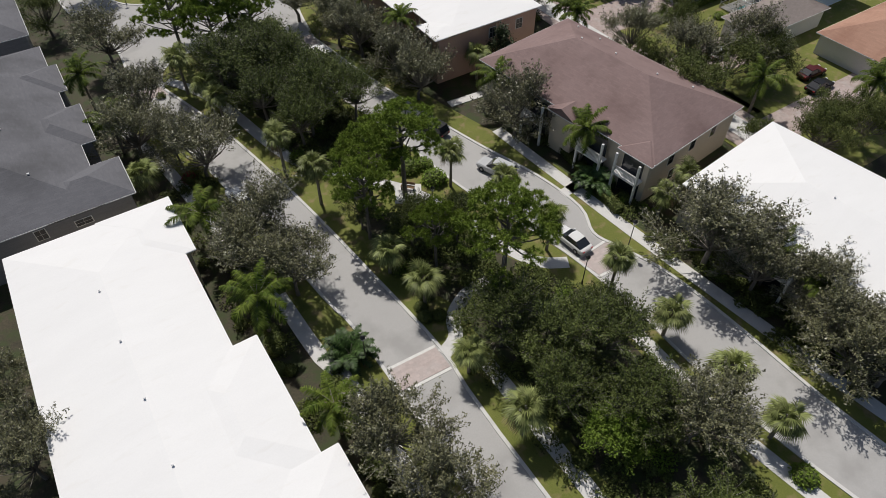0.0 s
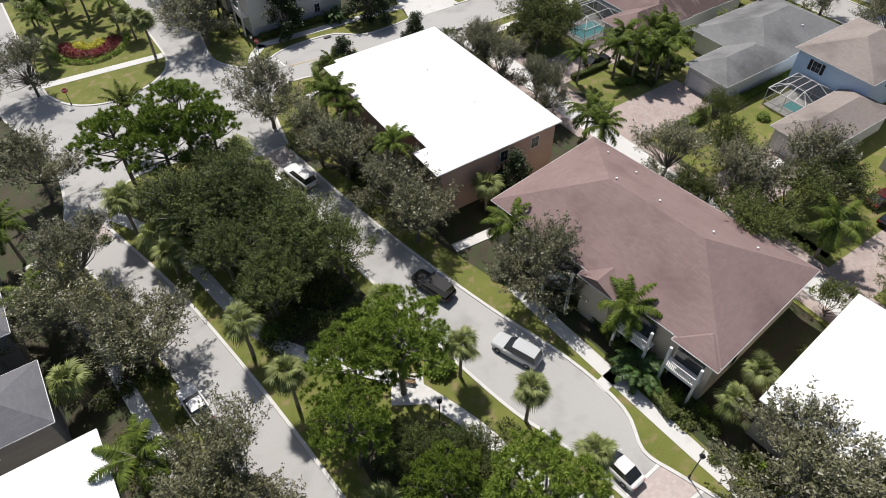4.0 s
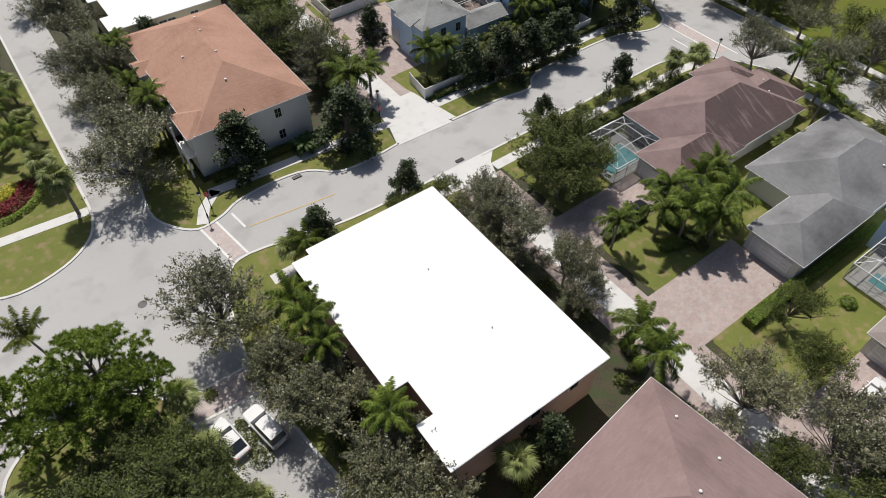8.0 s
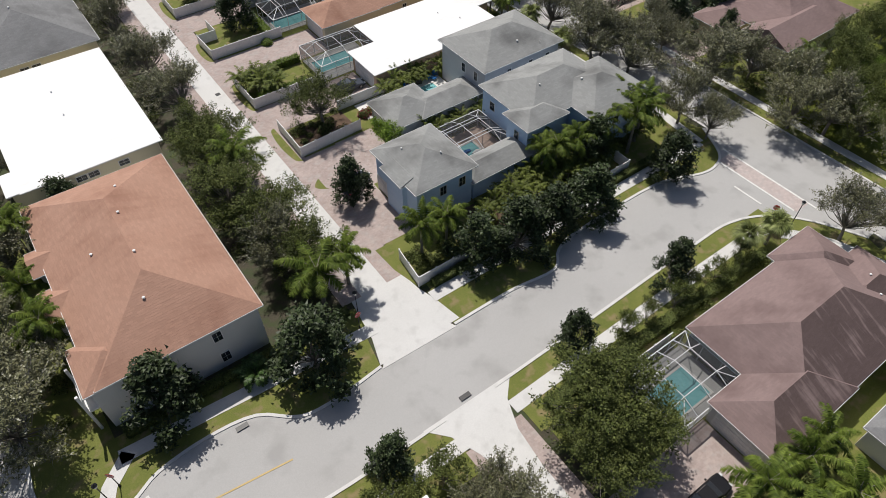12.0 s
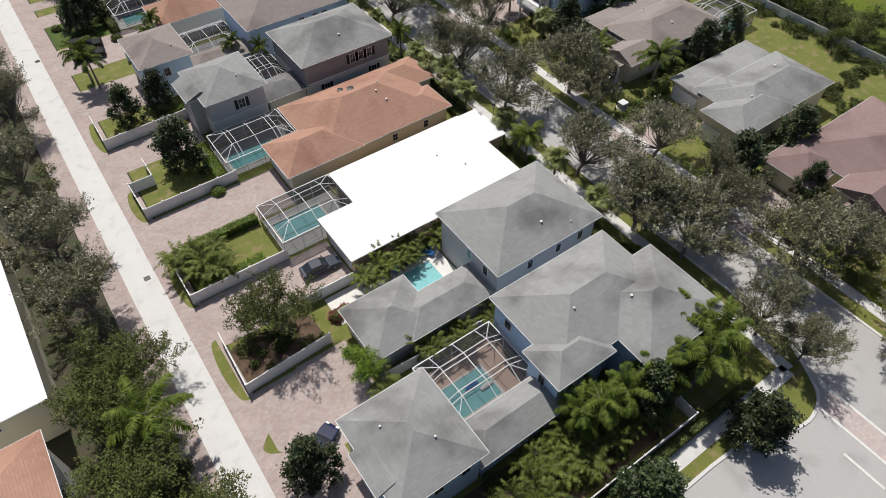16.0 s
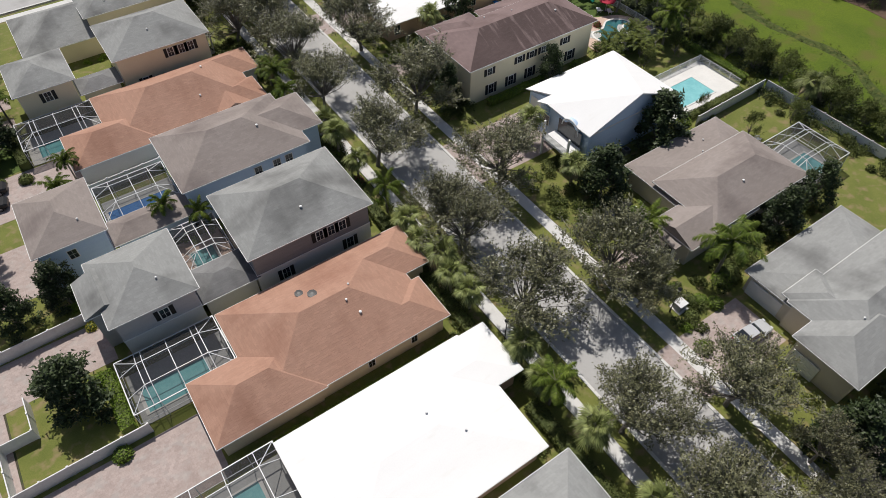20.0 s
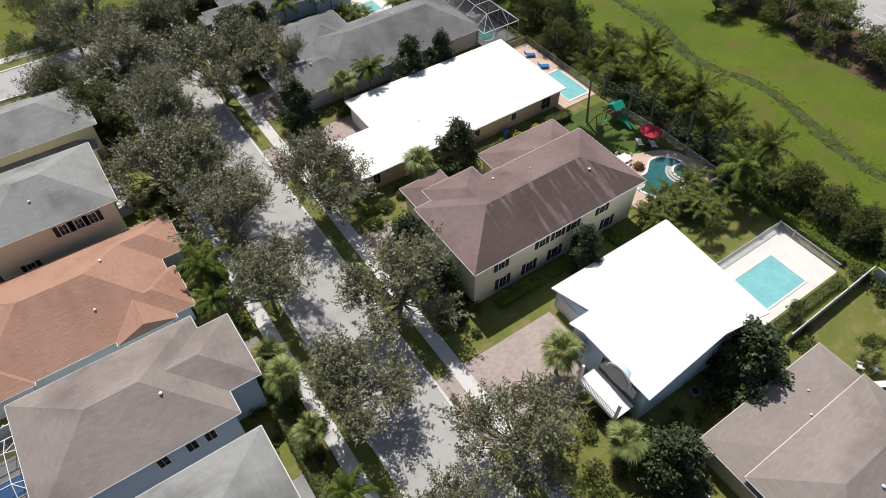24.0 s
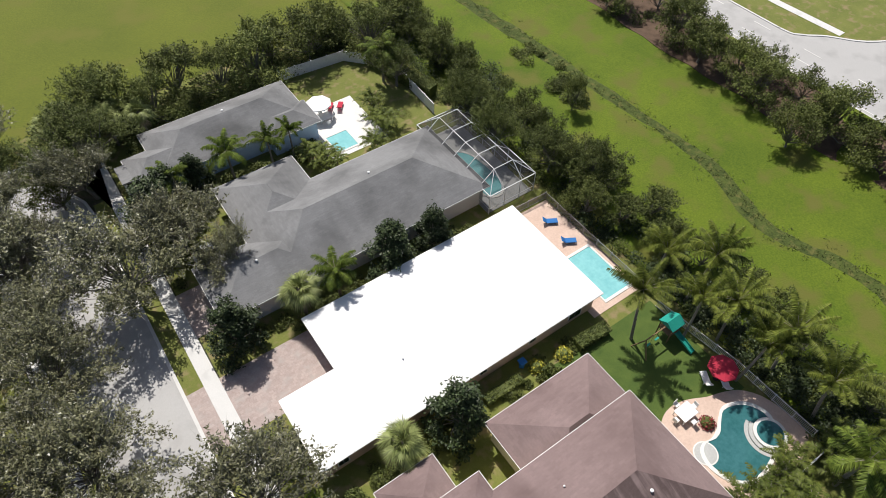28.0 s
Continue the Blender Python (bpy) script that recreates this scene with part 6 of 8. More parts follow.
plant("thicket", (179.3, 307.1, 4.0), (228.3, 271.9, 3.0), (264, 240, 4.6), (265, 228, 4.6), (264, 291, 4.8), (263, 302, 4.6), (262, 314, 5.0), (231, 305, 4.0), (232, 316, 4.6), (203, 317.6, 4.6), (211.6, 320, 4.8), (221, 319.6, 4.6), (265, 215, 5), (193.4, 316.4, 4.4))
plant("areca", (126.0, 207.8, 2.7), (127.0, 205.6, 2.8), (128.0, 203.8, 2.5), (128.4, 206.8, 2.4), (141.4, 181.6, 2.2), (145.4, 181.4, 2.2), (149.0, 181.4, 2.0), (142.8, 166.4, 2.2), (149.1, 165.8, 2.3), (153.1, 164.8, 2.2), (138.0, 165.6, 2.1), (144.5, 164.6, 2.0),
      (135.4, 180.4, 2.4), (147.8, 193.9, 2.0), (143.6, 193.8, 2.1), (151.6, 193.9, 2.0), (145.8, 193.9, 1.9), (214.6, 238.4, 2.6), (220.6, 236.4, 2.8), (226.4, 237.9, 2.8), (229.5, 234.4, 2.6), (213.2, 238.7, 2.0), (141.8, 193.6, 2.3))

plant("green", (189.3, 152.1, 3.9), (198.9, 156.0, 4.2), (195.3, 150.9, 3.4), (194.9, 155.8, 3.2), (186.0, 146.8, 3.3), (191.6, 147.6, 3.2), (203.4, 159.4, 3.6), (208.6, 159.0, 3.6), (214.2, 158.6, 3.8), (220.0, 159.2, 3.8))
plant("thicket", (187.4, 133.0, 4.4), (188.6, 124.6, 4.6), (187.8, 115.8, 4.6), (189.0, 107.4, 4.6), (188.0, 98.8, 4.4), (194.8, 128.4, 3.8), (196.0, 117.4, 4.2), (197.4, 105.0, 4.4))
plant("lime_tree", (192.4, 153.6, 2.6), (196.4, 153.6, 2.6), (188.0, 143.2, 2.0), (194.0, 149.4, 2.4), (199.8, 152.8, 2.8), (190.8, 158.2, 2.0), (203.2, 157.0, 2.6), (189.6, 147.6, 2.2))
plant("feather", (150.0, 166.6, 3.0), (163.4, 164.9, 3.8), (194.2, 160.2, 2.6), (170.2, 127.6, 3.0), (172.0, 132.6, 2.9), (163.4, 167.6, 3.4))
plant("areca", (147.0, 164.4, 2.4), (150.6, 163.9, 2.3), (155.6, 163.9, 2.2), (140.6, 164.6, 2.2), (146.0, 166.8, 2.2), (158.2, 164.6, 2.2), (216.6, 239.6, 3.0), (219.4, 239.2, 2.6), (221.8, 239.6, 2.6), (156.8, 123.6, 2.3), (167.8, 118.0, 2.2), (168.6, 121.4, 2.2))
plant("mag", (189.6, 298.9, 2.9), (193.2, 300.2, 2.2), (198.8, 179.8, 3.3), (192.4, 173.0, 2.2))

# Dark undergrowth along the west buildings and in the park strip.
for x0, y0, x1, y1, count in ((59.4, 58.0, 61.0, 78.0, 16), (57.4, 80.0, 60.0, 102.0, 16), (71.4, 78.0, 74.4, 92.0, 14), (74.6, 60.0, 76.6, 72.0, 6)):
    for i in range(count):
        f = (i + 0.5) / count
        plant("shrub", (x0 + (x1 - x0) * f + RNG.uniform(-0.9, 0.9), y0 + (y1 - y0) * f + RNG.uniform(-0.6, 0.6), RNG.uniform(0.6, 1.15)))

# Street oaks in two rows, and the tangled hedgerow between the gardens and the meadow.
STREET_OAKS = [(184.4, 262.4, 5.6), (169.3, 275.2, 6), (175.4, 237.8, 5.3), (172.9, 252.5, 4.7), (183.1, 244.4, 5.6), (183.5, 225.6, 5.3), (174.2, 219.5, 4.8), (175, 208.4, 5.6), (184.4, 207, 5.4), (184.6, 202.4, 3.4), (176, 193, 5.3), (183.2, 189.3, 5.4), (177.1, 181.4, 5.9), (180.9, 177.2, 3.7), (171.8, 182, 5.7), (179, 167.6, 5.8), (171.2, 164, 4.2), (178.9, 154.2, 4.4), (185, 181.2, 3.4), (181.3, 289.3, 6.9), (173.7, 288.1, 5), (188.7, 292.8, 5.4), (176.2, 223.6, 4.3), (176.3, 320, 4.6), (181.7, 306.9, 4.6)]
MORE_OAKS = [(172.6, 297.6, 5.9), (164.2, 296.4, 4.6), (169.0, 312.6, 4.8), (173.9, 305.9, 4.8), (191.5, 286.4, 3.4), (176, 299.8, 4.9), (174.9, 282.9, 5.3), (175.6, 272.0, 5.9), (174.8, 263.2, 5.2), (175.9, 175.7, 5.3), (187.6, 164.6, 4.0), (186.5, 157.1, 4.8), (185.6, 150.4, 5.0), (171.7, 159.4, 3.2), (169.3, 137.9, 4.5), (172.2, 128, 4.8), (183.4, 139, 5.2), (172, 117, 5), (183, 127, 4.8), (171.6, 106, 5), (183.3, 114, 5), (172, 95, 4.8), (183, 102, 5), (183.4, 90, 5), (171.8, 84, 5)]
for x, y, r in STREET_OAKS + MORE_OAKS:
    root = x if x < 173.2 or x > 182.6 else (172.9 if x < 177.8 else 182.8)
    grown = r * (1.15 if 200 < y < 270 and 4.0 < r < 6.2 else 1.03)
    plant("oak", (root, y, grown), tilt=math.asin(max(-0.2, min(0.2, (x - root) / 6.0))))
plant("green", (133.0, 106.7, 2.7), (128.5, 101.2, 3.2), (126.1, 90.6, 4.6), (123.6, 74.0, 4.1), (131.4, 88.6, 4.2), (129.7, 72.5, 4.6), (117.9, 90.5, 5.0), (166.4, 319.4, 5.0),
      (162.4, 297.7, 4.0), (167.4, 291.4, 4.4), (184.6, 312.0, 5.7), (186.6, 321.0, 4.4), (223.5, 304.9, 3.6), (226.7, 292.5, 3.3))
plant("dark", (80.4, 111.2, 4.6), (72.5, 110.0, 4.2), (77.0, 119.8, 4.6), (80.8, 66.8, 4.8), (75.5, 65.0, 3.6), (79.2, 86.1, 2.8), (75.4, 88.5, 2.8), (71.8, 93.6, 2.6), (68.4, 127.2, 4.6), (76.2, 123.6, 5.2), (70.6, 117.0, 4.8))
plant("oak", (59.6, 93.2, 4.8), (62.6, 63.0, 4.4), (87.2, 129.8, 4.6), (89.7, 116.3, 5.1), (58.6, 115.2, 3.8), (115.6, 129.9, 4.2), (89.4, 188.5, 4.7), (87.2, 172.3, 5.6), (115.6, 134.1, 4.1), (114.1, 172.8, 4.1))
plant("green", (125.8, 76.4, 3.5), (51.6, 156.6, 4.0), (117.0, 97.0, 3.4), (113.8, 192.7, 4.8))
plant("lime_tree", (76.4, 59.6, 3.2))
plant("oak", (82.6, 57.0, 5.0), (100.6, 51.6, 5.2), (102.4, 61.0, 4.2))
plant("lime", (88.0, 49.8, 1.2))
plant("scrub", (111.4, 141.9, 2.9), (108.7, 142.5, 2.5), (114.5, 141.8, 2.7), (138.6, 143.7, 2.0), (141.8, 143.3, 1.7), (145.6, 142.6, 2.2), (148.8, 142.9, 1.6), (152.2, 142.6, 2.0), (155.6, 141.9, 1.8), (85.4, 133.0, 1.6), (126.6, 138.6, 2.4), (118.0, 79.4, 2.6))
plant("feather", (124.4, 84.8, 3.4), (135.1, 76.3, 3.4), (101.6, 59.1, 2.8), (91.6, 136.4, 3.0), (96.4, 143.1, 2.4), (90.4, 181.7, 2.9), (115.4, 165.5, 4.2))
plant("sabal", (65.6, 124.4, 2.3), (81.2, 103.7, 2.3), (99.2, 111.1, 2.2), (168.9, 221.4, 2.2), (169.6, 204.1, 2.2), (169.2, 200.6, 2.1), (169.8, 245.4, 2.1), (169.4, 225.0, 2.2), (168.9, 215.4, 2.1))
plant("oak", (60.4, 166.0, 5.0), (37.4, 82.8, 4.2), (36.6, 91.0, 3.6))
plant("feather", (52.6, 132.7, 3.2), (117.0, 113.8, 3.2), (125.9, 124.9, 2.6), (136.0, 120.4, 2.8))

# ---------------------------------------------------------------- pools and screen cages
def pool(label, poly, water, deck=None, deck_mat=None, coping=DECK, steps=True):
    """A pool: deck slab, coping round the water, the water itself."""
    p = thing("swimming_pool", label, "pool", group="garden pools")

    def curved(q):
        return rounded(q[-2:] + q + q[:2], 3)[6:-6] if len(q) > 7 else q

    poly = curved(poly)
    if deck:
        deck = curved(deck)
        part("deck", Mesh().slab(deck, -0.1, 0.1), deck_mat or DECK, p)
    cx, cy = sum(q[0] for q in poly) / len(poly), sum(q[1] for q in poly) / len(poly)
    ring = Mesh()
    n = len(poly)
    for q in poly:
        q = Vector(q)
        o = q + (q - Vector((cx, cy))).normalized() * 0.38
        ring.v += [(*q, 0.17), (*o, 0.17), (*o, 0.0), (*q, 0.0)]
    for i in range(n):
        a, b = 4 * i, 4 * ((i + 1) % n)
        ring.f += [(a + k, a + (k + 1) % 4, b + (k + 1) % 4, b + k) for k in range(4)]
    part("coping", ring, coping, p)
    part("water", Mesh().slab(poly, 0.0, 0.125), water, p)
    return p


def cage(x0, y0, x1, y1, eave=2.7, rise=0.9, inset=1.9, bar=0.065, label="white aluminium screen cage over a pool"):
    """A pool cage: posts, eaves beams, a mansard of beams and the screens between them."""
    t = thing("pool_cage", label, "screen cage", group="pool cages")
    nx, ny = max(2, round((x1 - x0) / 2.4)), max(2, round((y1 - y0) / 2.4))
    xs, ys = [x0 + (x1 - x0) * i / nx for i in range(nx + 1)], [y0 + (y1 - y0) * i / ny for i in range(ny + 1)]
    inset = min(inset, (x1 - x0) * 0.3, (y1 - y0) * 0.3)

    def up(x, y):
        k = min(x - x0, x1 - x, y - y0, y1 - y)
        return (x, y, eave + rise * min(1.0, k / inset))

    ix = [x0, x0 + inset] + [x for x in xs if x0 + inset + 0.5 < x < x1 - inset - 0.5] + [x1 - inset, x1]
    iy = [y0, y0 + inset] + [y for y in ys if y0 + inset + 0.5 < y < y1 - inset - 0.5] + [y1 - inset, y1]
    for x in xs:
        for y in (y0, y1):
            part("post", Mesh().bar((x, y, 0), (x, y, eave), bar), ALU, t)
    for y in ys[1:-1]:
        for x in (x0, x1):
            part("post", Mesh().bar((x, y, 0), (x, y, eave), bar), ALU, t)
    c = [(x0, y0), (x1, y0), (x1, y1), (x0, y1)]
    for i in range(4):
        a, b = c[i], c[(i + 1) % 4]
        part("beam", Mesh().bar((*a, eave), (*b, eave), bar * 1.4), ALU, t)
        part("rail", Mesh().bar((*a, 0.9), (*b, 0.9), bar * 0.8), ALU, t)
        part("screen_panel", Mesh().add([(*a, 0.05), (*b, 0.05), (*b, eave), (*a, eave)], [(0, 1, 2, 3)]), SCREEN, t, "dark insect screen panel")
    for i in range(len(ix)):
        for j in range(len(iy)):
            p = up(ix[i], iy[j])
            if i + 1 < len(ix) and 0 < j < len(iy) - 1:
                part("beam", Mesh().bar(p, up(ix[i + 1], iy[j]), bar), ALU, t)
            if j + 1 < len(iy) and 0 < i < len(ix) - 1:
                part("beam", Mesh().bar(p, up(ix[i], iy[j + 1]), bar), ALU, t)
            if i + 1 < len(ix) and j + 1 < len(iy):
                q = [p, up(ix[i + 1], iy[j]), up(ix[i + 1], iy[j + 1]), up(ix[i], iy[j + 1])]
                corner = i in (0, len(ix) - 2) and j in (0, len(iy) - 2)
                if corner:
                    low = (i == 0) == (j == 0)
                    a, b = (q[0], q[2]) if low else (q[1], q[3])
                    part("hip_beam", Mesh().bar(a, b, bar), ALU, t)
                    tri = [(0, 1, 2), (0, 2, 3)] if low else [(0, 1, 3), (1, 2, 3)]
                    for k in tri:
                        part("screen_panel", Mesh().add([q[m] for m in k], [(0, 1, 2)]), SCREEN, t)
                else:
                    part("screen_panel", Mesh().add(q, [(0, 1, 2, 3)]), SCREEN, t)
    return t


pool("turquoise pool in a grey paver deck under a screen cage", rect(136.7, 204.6, 142.8, 208.0), WATER, rect(135.9, 202.4, 145.4, 209.3), DECK_GREY)
pool("turquoise pool in a grey deck under a screen cage", rect(137.0, 220.0, 143.5, 223.0), WATER, rect(136.1, 218.9, 146.6, 225.2), DECK_GREY)
pool("small turquoise plunge pool in a tan deck", rect(147.2, 234.7, 149.8, 237.0), WATER, rect(146.3, 232.2, 151.8, 239.3), DECK_PINK)
pool("long narrow bright blue pool", rect(141.2, 247.2, 148.4, 249.2), WATER_BLUE, rect(140.9, 244.5, 149.6, 251.3), DECK_GREY)
pool("turquoise pool beside a terracotta-roofed house", rect(136.9, 264.2, 140.4, 267.4), WATER, rect(135.6, 263.3, 145.4, 269.5), DECK)
pool("turquoise pool with floats under a screen cage", rect(140.0, 174.2, 145.2, 177.8), WATER, rect(138.9, 173.0, 148.4, 180.2), DECK_PINK)
pool("turquoise pool with broad steps under a screen cage", rect(135.2, 133.8, 140.6, 137.4), WATER, rect(134.1, 132.5, 142.6, 139.2), DECK_GREY)
pool("teal rectangular pool in a pale deck", rect(145.2, 187.8, 148.9, 192.4), WATER, [(136.4, 190.4), (144.0, 190.4), (144.4, 187.0), (150.8, 187.0), (150.8, 193.6), (146, 194.4), (136.4, 194.4)], DECK)
pool("light turquoise rectangular pool in a white deck", rect(215.2, 223.5, 221.8, 227.9), WATER, rect(211.0, 222.3, 226.0, 230.2), DECK)
pool("turquoise pool under a screen cage", rect(217.1, 204.0, 221.0, 207.7), WATER, rect(213.4, 203.2, 222.3, 210.6), DECK_GREY)
pool("light turquoise pool in a peach paver deck", rect(222.0, 261.9, 225.6, 268.2), WATER, rect(219.6, 260.9, 226.4, 276.4), DECK_PINK)
pool("turquoise pool in a white deck", rect(210.1, 297.6, 213.0, 300.8), WATER, rect(208.8, 296.6, 217.0, 306.8), DECK)
pool("curved turquoise pool under a tall screen cage", [(221.0, 281.0), (222.6, 280.4), (223.8, 282), (223.9, 285), (223.4, 288), (222, 289.2), (220.9, 288), (220.6, 284)], WATER, rect(219.4, 278.6, 226.0, 293.4), DECK_GREY)
pool("small spa pool under a screen cage", rect(145.6, 102.6, 147.6, 104.6), WATER, rect(143.9, 100.9, 151.0, 106.4), DECK)
free = [(221.3, 246.0), (222.4, 246.6), (223.9, 246.2), (224.9, 245.2), (225.2, 243.8), (224.2, 242.4), (222.6, 241.4), (220.6, 240.9), (218.9, 241.1), (217.8, 242.2), (217.4, 243.8), (217.8, 245.0), (218.6, 245.4), (219.6, 245.2), (220.5, 245.4)]
pool("free-form deep teal pool in a salmon deck", free, WATER_DEEP, [(214.8, 241.0), (214.8, 247.6), (216.3, 248.8), (218.0, 249.6), (220.1, 249.4), (222.2, 248.4), (224.0, 247.8), (225.6, 246.8), (226.8, 244.6), (226.8, 240.6), (222.0, 239.2), (216, 239.2)], DECK_PINK)
ledge = thing("tanning_ledge", "round grey shallow ledge at the edge of the teal pool", "pool ledge", (217.8, 244.8, 0))
part("rim", Mesh().tube([(0, 0, 0.02), (0, 0, 0.15)], [1.12, 1.12], 24), DECK, ledge)
part("shelf", Mesh().tube([(0, 0, 0.05), (0, 0, 0.165)], [1.0, 1.0], 24), DECK_GREY, ledge)
spa = thing("spa_tub", "round raised white spa beside the teal pool", "spa", (223.9, 242.7, 0))
part("rim", Mesh().tube([(0, 0, 0.02), (0, 0, 0.46)], [1.5, 1.5], 28), DECK, spa)
part("water", Mesh().tube([(0, 0, 0.1), (0, 0, 0.475)], [1.2, 1.2], 28), WATER_DEEP, spa)
for r0, r1, z in ((1.52, 1.85, 0.3), (1.87, 2.2, 0.16)):
    arc = [math.radians(105 + k * 10) for k in range(17)]
    part("step", Mesh().slab([(r1 * math.cos(a), r1 * math.sin(a)) for a in arc] + [(r0 * math.cos(a), r0 * math.sin(a)) for a in arc[::-1]], 0.0, z), DECK_GREY, spa, "grey curved step round the spa")
for c in ((135.8, 202.3, 145.4, 209.4), (136.0, 218.8, 146.0, 225.3), (146.2, 232.1, 151.4, 239.4), (140.8, 244.5, 149.4, 251.4), (135.5, 263.2, 145.4, 269.6), (138.8, 172.9, 148.2, 180.3), (134.0, 132.4, 142.4, 139.3), (143.8, 100.8, 150.4, 106.5), (213.6, 203.2, 222.3, 210.7)):
    cage(*c)
cage(219.4, 278.5, 226.1, 293.5, eave=3.0, rise=1.6, inset=2.0, label="tall white screen cage over a curved pool")


# ---------------------------------------------------------------- fences and hedges
def wall_fence(pts, h=1.7, label="white vinyl privacy fence", step=2.4):
    f = thing("privacy_fence", label, "fence")
    for a, b in zip(pts, pts[1:]):
        a, b = Vector((*a, 0)), Vector((*b, 0))
        n = max(1, round((b - a).length / step))
        for i in range(n):
            p, q = a.lerp(b, i / n), a.lerp(b, (i + 1) / n)
            part("panel", Mesh().bar(p + Vector((0, 0, h / 2)), q + Vector((0, 0, h / 2)), 0.06, h - 0.08), VINYL, f)
            part("top_rail", Mesh().bar(p + Vector((0, 0, h - 0.04)), q + Vector((0, 0, h - 0.04)), 0.1, 0.12), VINYL, f)
            post = part("post", Mesh().bar(p, p + Vector((0, 0, h + 0.08)), 0.14), VINYL, f)
            part("post_cap", Mesh().bar(p + Vector((0, 0, h + 0.08)), p + Vector((0, 0, h + 0.13)), 0.18), VINYL, post)
    return f


def rail_fence(pts, h=1.2, label="white metal picket railing", mat=None, gap=0.14, step=2.2):
    mat = mat or ALU
    f = thing("picket_fence", label, "fence")
    for a, b in zip(pts, pts[1:]):
        a, b = Vector((*a, 0)), Vector((*b, 0))
        n = max(1, round((b - a).length / step))
        for i in range(n):
            p, q = a.lerp(b, i / n), a.lerp(b, (i + 1) / n)
            part("post", Mesh().bar(p, p + Vector((0, 0, h + 0.06)), 0.1), mat, f)
            for z in (0.15, h - 0.05):
                part("rail", Mesh().bar(p + Vector((0, 0, z)), q + Vector((0, 0, z)), 0.05), mat, f)
            k = int((q - p).length / gap)
            for j in range(1, k):
                c = p.lerp(q, j / k)
                part("picket", Mesh().bar(c + Vector((0, 0, 0.12)), c + Vector((0, 0, h)), 0.05, 0.035), mat, f)
    return f


for pts in ([(134.4, 189.2), (124.9, 188.7), (125.1, 196.0)], [(134.0, 194.8), (144.0, 194.7)], [(124.5, 209.2), (124.5, 202.2), (136.0, 202.1)], [(136.6, 218.0), (124.7, 217.9), (124.6, 223.4), (127.6, 223.4), (127.6, 227.4)],
            [(138.2, 234.1), (124.6, 233.8), (124.6, 240.4)], [(125.6, 166.0), (125.1, 161.4), (158.2, 161.3), (158.2, 165.4)], [(213.5, 219.8), (228.2, 220.1)], [(228.3, 182.0), (228.3, 219.8)],
            [(210.6, 315.2), (220.3, 314.4), (225.0, 309.2), (224.4, 297)], [(149.6, 253.6), (140.6, 253.4), (133.6, 253.4)], [(213.6, 238.9), (226.8, 238.9)], [(134.0, 140.2), (142.0, 140.2)], [(136.2, 182.0), (150.0, 181.2)]):
    wall_fence(pts)
rail_fence([(212.8, 230.2), (226.0, 230.2), (226.0, 222.4)])
rail_fence([(227.0, 240.4), (226.9, 249.0), (225.8, 258.4)])
rail_fence([(226.3, 261.2), (226.4, 276.6), (221.2, 276.8)], label="dark metal pool railing", mat=GREY_METAL)


def hedge(a, b, w, h, leaf, label):
    """A clipped hedge from a to b."""
    a, b = Vector(a), Vector(b)
    l = (b - a).length
    t = thing("hedge", label, "hedge", (*a, 0), math.degrees(math.atan2(b.y - a.y, b.x - a.x)))
    # Solid dark filler put inside the hedge, behind its leaves.
    part("stem", Mesh().box(0.1, -w * 0.4, 0, l - 0.1, w * 0.4, h * 0.86), DARK_LEAF, t)
    n = int(l * (w + 2 * h) * 70)
    p = np.stack([RNG.uniform(0, l, n), RNG.uniform(-w / 2, w / 2, n), RNG.uniform(0.05, h, n)], 1)
    k = RNG.uniform(0, 1, n)
    top = k < 0.5
    p[top, 2] = h * RNG.uniform(0.86, 1.05, top.sum()) + 0.08 * np.sin(p[top, 0] * 2.1)
    p[~top, 1] = np.sign(RNG.normal(size=(~top).sum())) * w / 2 * RNG.uniform(0.88, 1.06, (~top).sum())
    ob = new("foliage", leaf_mesh("foliage", cards(p, 0.2, 0.12, 0.2), leaf))
    ob.parent = t
    return t


